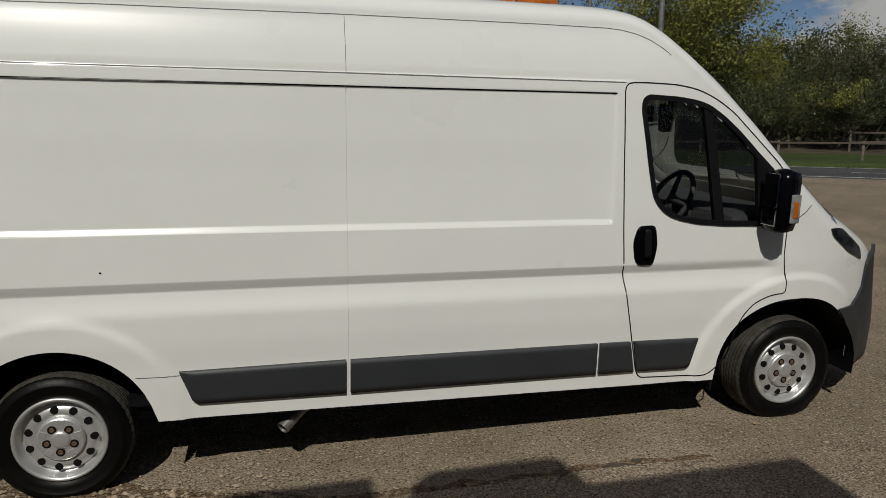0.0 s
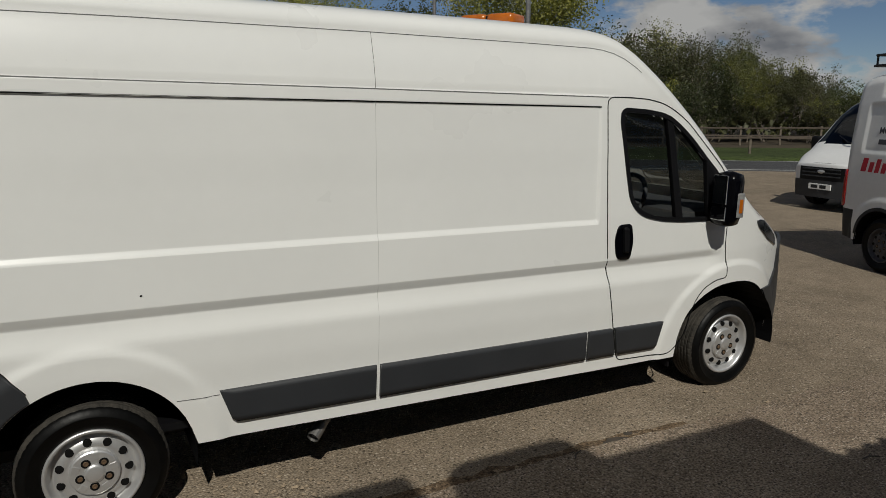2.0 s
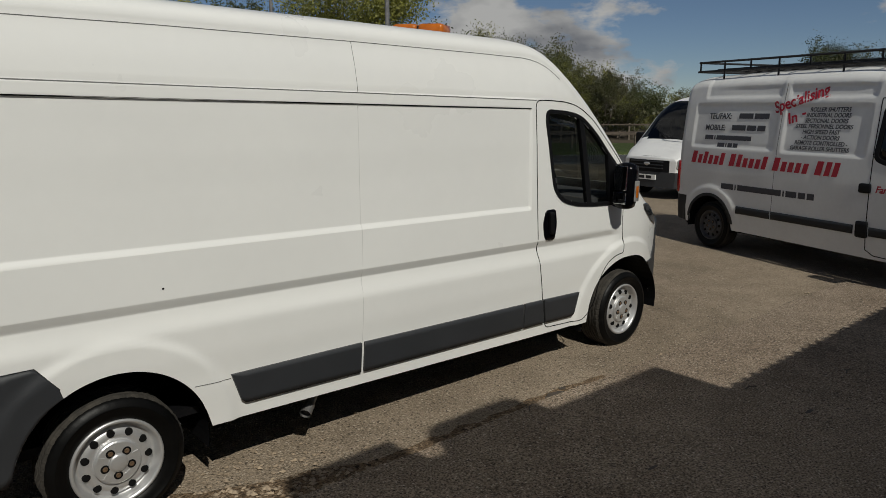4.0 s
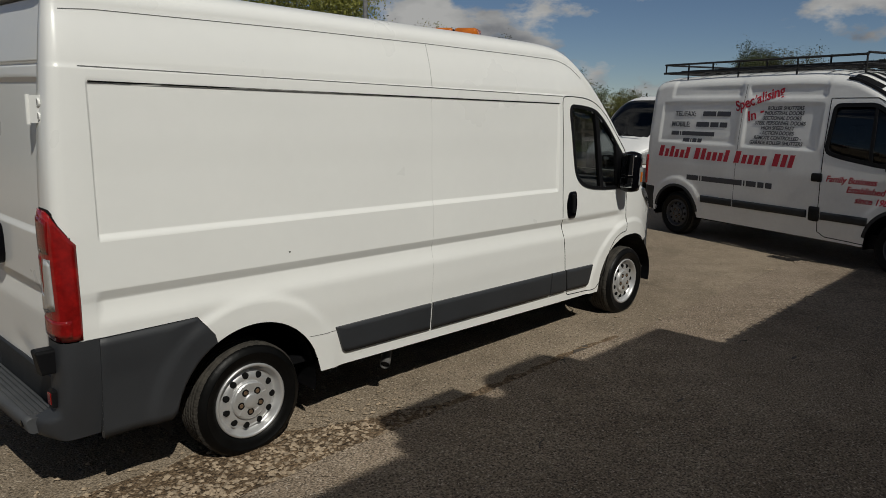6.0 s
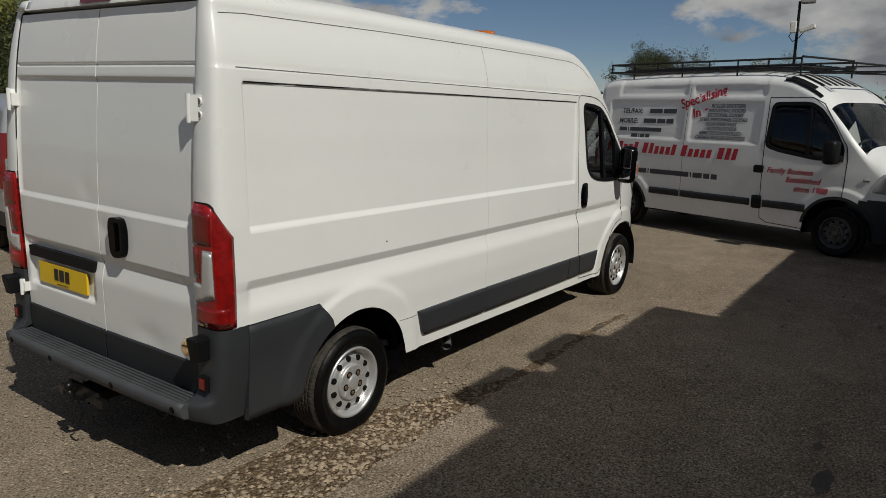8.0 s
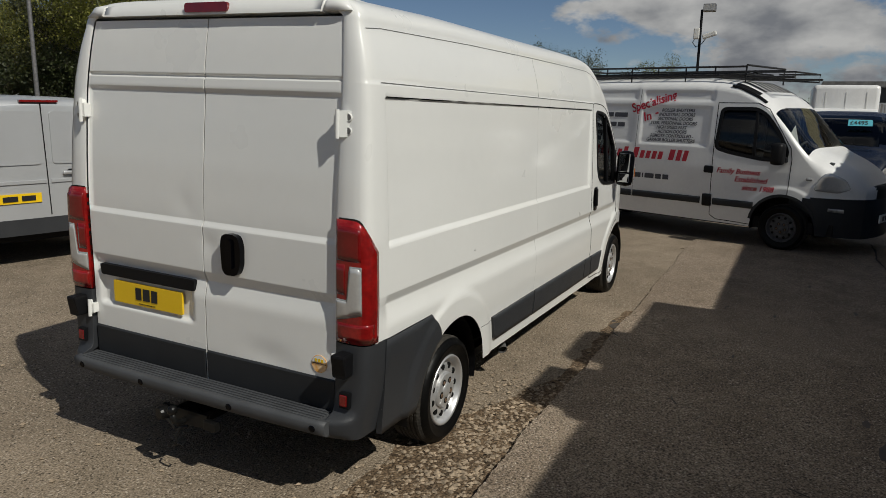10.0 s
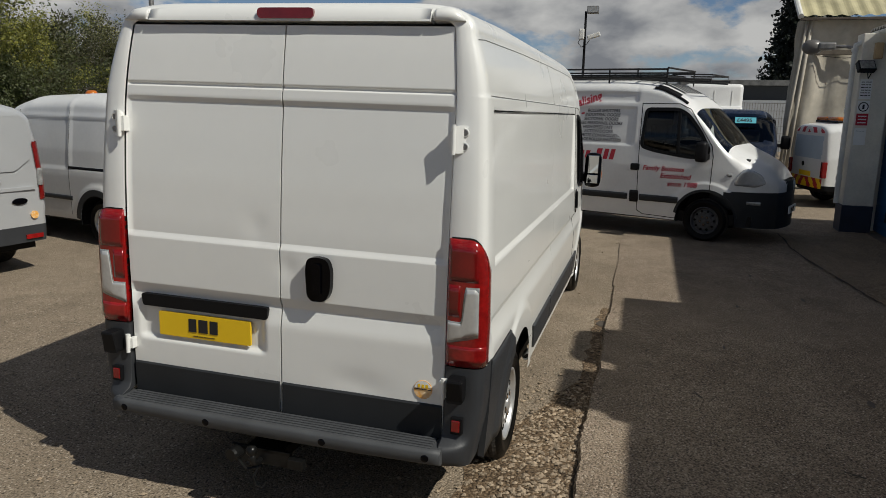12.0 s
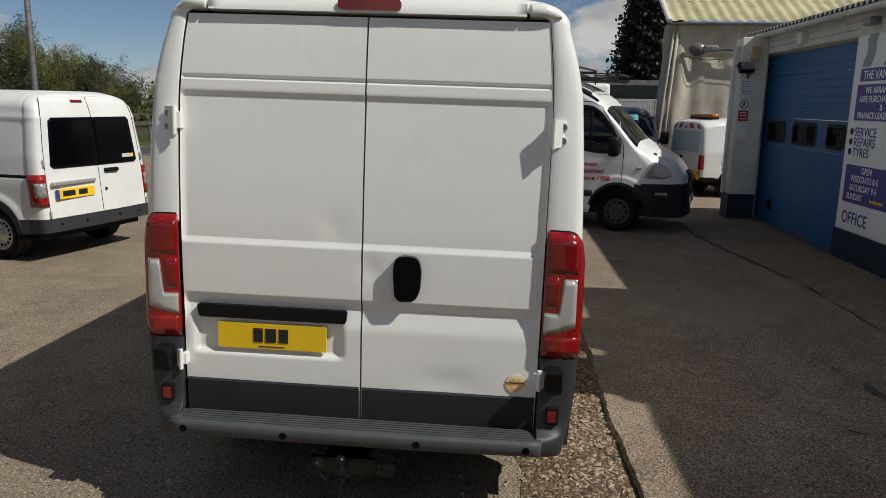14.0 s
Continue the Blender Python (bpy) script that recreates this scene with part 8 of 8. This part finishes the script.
tube(bm, [(15.98, -4.95, 4.2), (18.0, -4.95, 5.35), (18.5, -4.95, 5.62)], 0.07, 8)
part("edge_flashing", bm, PIPE, shed)
bm = bmesh.new()
box(bm, 16.02, 16.1, -9.6, -5.35, 3.30, 3.42, 0.01)
part("beam", bm, WOOD, shed)
bm = bmesh.new()
tube(bm, [(16.0, -5.4, 3.28), (15.98, -6.0, 3.22), (16.0, -6.6, 3.26), (16.0, -7.3, 3.22), (16.0, -8.0, 3.27)], 0.008, 5)
part("slack_cable", bm, BLACK, shed)

# ---------- far end of the yard ----------
mf = root("mesh_fence", I4, "grey steel mesh fence at the yard's end", "fence")
for k in range(9):
    y = -9.0 + k * 2.0
    bm = bmesh.new()
    box(bm, 27.0, 27.06, y - 0.03, y + 0.03, 0, 2.25)
    part("post", bm, STEEL, mf)
bm = bmesh.new()
for i in range(161):
    y = -9.0 + i * 0.1
    box(bm, 27.02, 27.032, y - 0.012, y + 0.012, 0.1, 2.2)
for i in range(8):
    z = 0.15 + i * 0.29
    box(bm, 27.02, 27.035, -9, 7, z - 0.01, z + 0.01)
tagged(part("mesh_wires", bm, STEEL, mf), kind="stuff")
bm = bmesh.new()
box(bm, 33, 43, -12, -3.5, 0, 2.35)
tagged(part("far_store", bm, mat("pale_sheet_wall", (0.42, 0.44, 0.46), 0.7, var=0.1)), "pale low store beyond the mesh fence", "store")
fs = root("far_shed", I4, "long dark flat-roofed shed in the distance", "shed")
bm = bmesh.new()
box(bm, 44, 54, -16, -3.6, 0, 3.3)
part("wall", bm, mat("dark_sheet_wall", (0.07, 0.07, 0.07), 0.8, var=0.1), fs)
bm = bmesh.new()
box(bm, 43.6, 54.4, -16.4, -3.2, 3.3, 3.62)
part("roof", bm, ASB, fs)

mast = root("camera_mast", Matrix.Translation((21.9, 0.75, 0)), "slim dark mast with floodlight and white security camera", "mast")
bm = bmesh.new()
cyl(bm, (0, 0, 0), (0.0, 0, 5.12), 0.05, 0.04, 10)
part("pole", bm, BLACK, mast)
bm = bmesh.new()
box(bm, -0.10, 0.16, -0.42, -0.04, 5.05, 5.29, 0.02)
fh = part("floodlight_head", bm, STEEL, mast)
bm = bmesh.new()
box(bm, -0.11, -0.10, -0.40, -0.06, 5.08, 5.26)
part("lens", bm, CLEAR, fh)
bm = bmesh.new()
box(bm, -0.30, -0.10, -0.52, -0.08, 4.14, 4.28, 0.03, Matrix.Translation((0, 0, 4.3)) @ Matrix.Rotation(-0.3, 4, "X") @ Matrix.Translation((0, 0, -4.3)))
cm = part("security_camera", bm, PIPE, mast)
bm = bmesh.new()
box(bm, -0.10, 0.10, 0.02, 0.20, 4.20, 4.55, 0.03)
part("control_box", bm, PIPE, mast)
bm = bmesh.new()
tube(bm, [(0, -0.2, 4.25), (-0.05, -0.08, 4.05), (0, 0.1, 3.95), (0, 0.22, 4.1), (0, 0.12, 4.3)], 0.014, 5)
part("cable", bm, BLACK, mast)

for px, py, h, r in ((7.9, 7.35, 7.5, 0.055), (13.47, 22.2, 8.5, 0.09)):
    pl = root("post", Matrix.Translation((px, py, 0)), "plain grey tapered lamp post", "lamp post", "lamp posts")
    pl.name = "lamp_post"
    bm = bmesh.new()
    cyl(bm, (0, 0, 0), (0, 0, h), r, r * 0.65, 12)
    part("shaft", bm, STEEL, pl)
    bm = bmesh.new()
    cyl(bm, (0, 0, 0), (0, 0, 1.1), r * 1.7, r * 1.6, 12)
    part("base", bm, STEEL, pl)
    bm = bmesh.new()
    tube(bm, [(0, 0, h - 0.05), (0.3, 0.35, h + 0.2), (0.7, 0.8, h + 0.25)], r * 0.5, 8)
    part("arm", bm, STEEL, pl)
    bm = bmesh.new()
    box(bm, 0.55, 0.95, 0.65, 1.05, h + 0.16, h + 0.30, 0.05)
    part("lantern", bm, STEEL, pl)


# ---------- trees ----------
BARK = mat("grey_bark", (0.22, 0.185, 0.145), 0.95, var=0.3, scale=4, bump=0.5, bscale=25)


def leafy(name, c1, c2):
    m = bpy.data.materials.new(name)
    m.use_nodes = True
    n, l = m.node_tree.nodes, m.node_tree.links
    b = n["Principled BSDF"]
    g = n.new("ShaderNodeNewGeometry")
    oi = n.new("ShaderNodeObjectInfo")
    r = n.new("ShaderNodeValToRGB")
    r.color_ramp.elements[0].color, r.color_ramp.elements[1].color = (*c1, 1), (*c2, 1)
    l.new(g.outputs["Random Per Island"], r.inputs["Fac"])
    hs = n.new("ShaderNodeHueSaturation")
    mr = n.new("ShaderNodeMapRange")
    mr.inputs["To Min"].default_value, mr.inputs["To Max"].default_value = 0.65, 1.25
    l.new(oi.outputs["Random"], mr.inputs["Value"])
    l.new(mr.outputs["Result"], hs.inputs["Value"])
    l.new(r.outputs["Color"], hs.inputs["Color"])
    l.new(hs.outputs["Color"], b.inputs["Base Color"])
    b.inputs["Roughness"].default_value = 0.6
    tr = n.new("ShaderNodeBsdfTranslucent")
    l.new(hs.outputs["Color"], tr.inputs["Color"])
    mx = n.new("ShaderNodeMixShader")
    mx.inputs["Fac"].default_value = 0.18
    l.new(b.outputs["BSDF"], mx.inputs[1])
    l.new(tr.outputs["BSDF"], mx.inputs[2])
    l.new(mx.outputs["Shader"], n["Material Output"].inputs["Surface"])
    return m


LEAF = leafy("spring_leaves", (0.095, 0.104, 0.017), (0.235, 0.228, 0.040))
LEAF2 = leafy("fresh_green_leaves", (0.032, 0.043, 0.012), (0.075, 0.088, 0.023))
LEAF3 = leafy("brown_green_leaves", (0.034, 0.038, 0.013), (0.085, 0.086, 0.027))
NEEDLE = leafy("dark_needles", (0.006, 0.010, 0.007), (0.014, 0.020, 0.011))


class Flat:
    """Gathers loose faces fast."""
    def __init__(self):
        self.v, self.f = [], []

    def leaf(self, p, r, rn):
        d = Vector((rn.gauss(0, 1), rn.gauss(0, 1), rn.gauss(0, 0.7))).normalized()
        u = d.cross(Vector((rn.gauss(0, 1), rn.gauss(0, 1), rn.gauss(0, 1)))).normalized()
        w = d.cross(u)
        b = len(self.v)
        for a, c in ((1, 0), (0.1, 0.62), (-0.9, 0.1), (0.05, -0.6)):
            self.v.append(p + u * a * r + w * c * r)
        self.f.append((b, b + 1, b + 2, b + 3))

    def limb(self, a, b, r0, r1, seg=5):
        q = (b - a).to_track_quat("Z", "Y")
        k = len(self.v)
        for p, r in ((a, r0), (b, r1)):
            for i in range(seg):
                t = 2 * math.pi * i / seg
                self.v.append(p + q @ Vector((math.cos(t) * r, math.sin(t) * r, 0)))
        for i in range(seg):
            j = (i + 1) % seg
            self.f.append((k + i, k + j, k + seg + j, k + seg + i))

    def mesh(self, name, finish):
        me = bpy.data.meshes.new(name)
        me.from_pydata([tuple(p) for p in self.v], [], self.f)
        me.materials.append(finish)
        return me


def tree(seed, h, kind, finish, label):
    """A tree with tapered trunk, limbs and a crown of loose leaves. kind: full, slim or bush."""
    rn = random.Random(seed)
    t = root("tree", I4, label, "tree", "trees beyond the road")
    wood, crown = Flat(), Flat()
    tips = []
    def grow(p, d, length, r, depth):
        n = 3
        for i in range(n):
            d2 = (d + Vector((rn.gauss(0, 0.13), rn.gauss(0, 0.13), rn.gauss(0, 0.06) + (0.05 if kind != "bush" else 0.02)))).normalized()
            q = p + d2 * length / n
            r2 = r * (1 - 0.22)
            wood.limb(p, q, r, r2, 6 if depth == 0 else 4 if depth < 3 else 3)
            p, d, r = q, d2, r2
            if depth > 0 or i > 0:
                tips.append((p, depth))
            if depth < 4 and (i > 0 or depth > 0):
                for _ in range(2 if depth < 2 else rn.choice((1, 2))):
                    sp = {"full": 0.85, "slim": 0.42, "bush": 0.7}[kind]
                    side = Vector((rn.gauss(0, sp), rn.gauss(0, sp), rn.gauss(0.12, 0.25)))
                    grow(p, (d * 0.75 + side).normalized(), length * rn.uniform(0.48, 0.70), r * 0.62, depth + 1)
    stems = {"full": 1, "slim": rn.choice((1, 2, 3)), "bush": 5}[kind]
    for s in range(stems):
        a = rn.uniform(0, 6.28)
        lean = 0.0 if kind == "full" else 0.10 if kind == "slim" else 0.45
        L = h * {"full": 0.50, "slim": 0.62, "bush": 0.5}[kind]
        grow(Vector((math.cos(a) * 0.2 * (stems > 1), math.sin(a) * 0.2 * (stems > 1), -0.2)), Vector((math.cos(a) * lean, math.sin(a) * lean, 1)).normalized(), L * rn.uniform(0.85, 1.1), h * (0.020 if kind == "full" else 0.010), 0)
    want = {"full": 26000, "slim": 6500, "bush": 9500}[kind]
    spread = {"full": 0.34, "slim": 0.17, "bush": 0.22}[kind] * h / 9
    k = h / (max(p.z for p, d in tips) + spread)
    wide = 0.5 + 0.5 * k
    wood.v = [Vector((p.x * wide, p.y * wide, p.z * k)) for p in wood.v]
    tips = [(Vector((p.x * wide, p.y * wide, p.z * k)), d) for p, d in tips]
    deep = [p for p, d in tips if d >= 2] or [p for p, d in tips]
    for _ in range(want):
        p = rn.choice(deep)
        crown.leaf(p + Vector((rn.gauss(0, spread), rn.gauss(0, spread), rn.gauss(0, spread))), rn.uniform(0.040, 0.085), rn)
    for nm, fl_, lk in (("trunk", wood, BARK), ("crown", crown, finish)):
        ob = new(nm, fl_.mesh(nm, lk))
        ob.parent = t
    return t


kinds = [tree(11, 11.0, "full", LEAF, "tall spreading tree with yellow-green spring leaves"), tree(12, 10.0, "full", LEAF2, "broad tree with fresh green leaves"),
         tree(13, 8.5, "slim", LEAF3, "slim half-bare tree with sparse new leaves"), tree(14, 9.0, "slim", LEAF, "slim twiggy tree with pale stems"), tree(15, 8.0, "slim", LEAF2, "upright young tree with small green leaves"),
         tree(16, 4.5, "bush", LEAF3, "tangled brown-green bush under the trees"), tree(17, 5.0, "bush", LEAF2, "dense green bush under trees")]
rt = random.Random(21)


def stand(i, n, s, sc=1.0, z=None):
    zb = 0.14 + max(0.0, n - 36) * 0.045 if z is None else z
    kw = Matrix.Translation(rp(n, s, zb)) @ Matrix.Rotation(rt.uniform(0, 6.28), 4, "Z") @ Matrix.Diagonal((sc * rt.uniform(0.9, 1.15), sc * rt.uniform(0.9, 1.15), sc, 1))
    if i not in used:
        used.add(i)
        kinds[i].matrix_basis = kw
    else:
        copy_thing(kinds[i], kw)


used = set()
# the large tree on the verge, and others that stand out
stand(0, 36.5, -1.4, 1.0)
stand(6, 37.7, -1.6, 1.0)
stand(6, 37.6, 0.8, 0.9)
stand(6, 37.9, 2.6, 0.9)
stand(6, 38.2, -4.2, 1.1)
stand(4, 44.0, 30.0, 0.80)
stand(2, 45.0, 33.5, 0.72)
stand(3, 47.0, 44.0, 0.70)
stand(1, 46.0, 31.8, 0.62)
stand(1, 46.5, 25.4, 0.50)
stand(6, 46.0, 40.4, 1.00)
stand(0, 39.0, -14.0, 0.95)
stand(1, 40.0, -25.0, 1.0)
stand(0, 41.0, -38.0, 1.05)
TALL = [(-62, 10.5), (-6, 10.0), (0, 9.4), (1.5, 7.8), (2.3, 6.4), (3.5, 8.6), (5, 9.0), (6.5, 8.4), (8, 7.8), (10, 6.8), (11.5, 6.4), (13.5, 6.9), (14.5, 6.2), (15.6, 4.7), (17.5, 4.9), (20, 4.0), (25, 3.4), (100, 3.3)]
GROWN = [(-62, 1.2), (9, 1.2), (13, 1.12), (16, 1.0), (100, 1.0)]
HT = (11.0, 10.0, 8.5, 9.0, 8.0, 4.5, 5.0)
s = -62.0
while s < 95:
    k = lerp(TALL, s) * lerp(GROWN, s)
    i = rt.choice((2, 3, 4, 2, 3))
    stand(i, rt.uniform(39.5, 42.5), s, rt.uniform(0.78, 1.06) * k / HT[i])
    i = rt.choice((2, 3, 4, 3) if 2 < s < 24 else (2, 3, 4, 1))
    stand(i, rt.uniform(44, 49), s + 0.7, rt.uniform(0.78, 1.02) * k / HT[i])
    if rt.random() < 0.8:
        stand(rt.choice((5, 6, 5)), rt.uniform(38.8, 41.5), s + rt.uniform(-1, 1), rt.uniform(0.30, 0.45) * k / 4.5)
    stand(rt.choice((5, 6)), rt.uniform(43, 52), s + rt.uniform(-1, 1), rt.uniform(0.5, 0.7) * k / 4.5)
    s += rt.uniform(1.5, 2.4)

# hedge-like undergrowth under the trees
ug = Flat()
for _ in range(26000):
    s, n = rt.uniform(-65, 95), rt.uniform(39.0, 50)
    z = 0.45 + (n - 36) * 0.045 + abs(rt.gauss(0, 1.0)) * (0.7 + 0.5 * noise.noise((s * 0.3, n * 0.3, 0)))
    ug.leaf(rp(n, s, z), rt.uniform(0.10, 0.24), rt)
tagged(new("undergrowth", ug.mesh("undergrowth", LEAF3)), "dark tangled undergrowth beneath the trees", "undergrowth", kind="stuff")

# the dark conifer behind the shed
con = root("conifer", Matrix.Translation((67.0, -14.6, 0)), "tall dark conifer behind the shed", "tree")
fl1, fl2 = Flat(), Flat()
fl1.limb(Vector((0, 0, 0)), Vector((0, 0, 18.5)), 0.40, 0.05, 8)
for _ in range(44000):
    z = 19.0 * rt.random() ** 1.2
    rr = (4.3 * (1 - z / 20) ** 0.75 + 0.15) * (1 + 0.22 * noise.noise((z * 1.3, math.floor(z * 3) * 0.7, 3)))
    a = rt.uniform(0, 6.283)
    q = rr * rt.random() ** 0.45 * (1 + 0.18 * math.sin(a * 9 + z * 4))
    fl2.leaf(Vector((math.cos(a) * q, math.sin(a) * q, 0.8 + z - 0.18 * q)), rt.uniform(0.11, 0.24), rt)
for nm, f_, lk in (("trunk", fl1, BARK), ("crown", fl2, NEEDLE)):
    ob = new(nm, f_.mesh(nm, lk))
    ob.parent = con
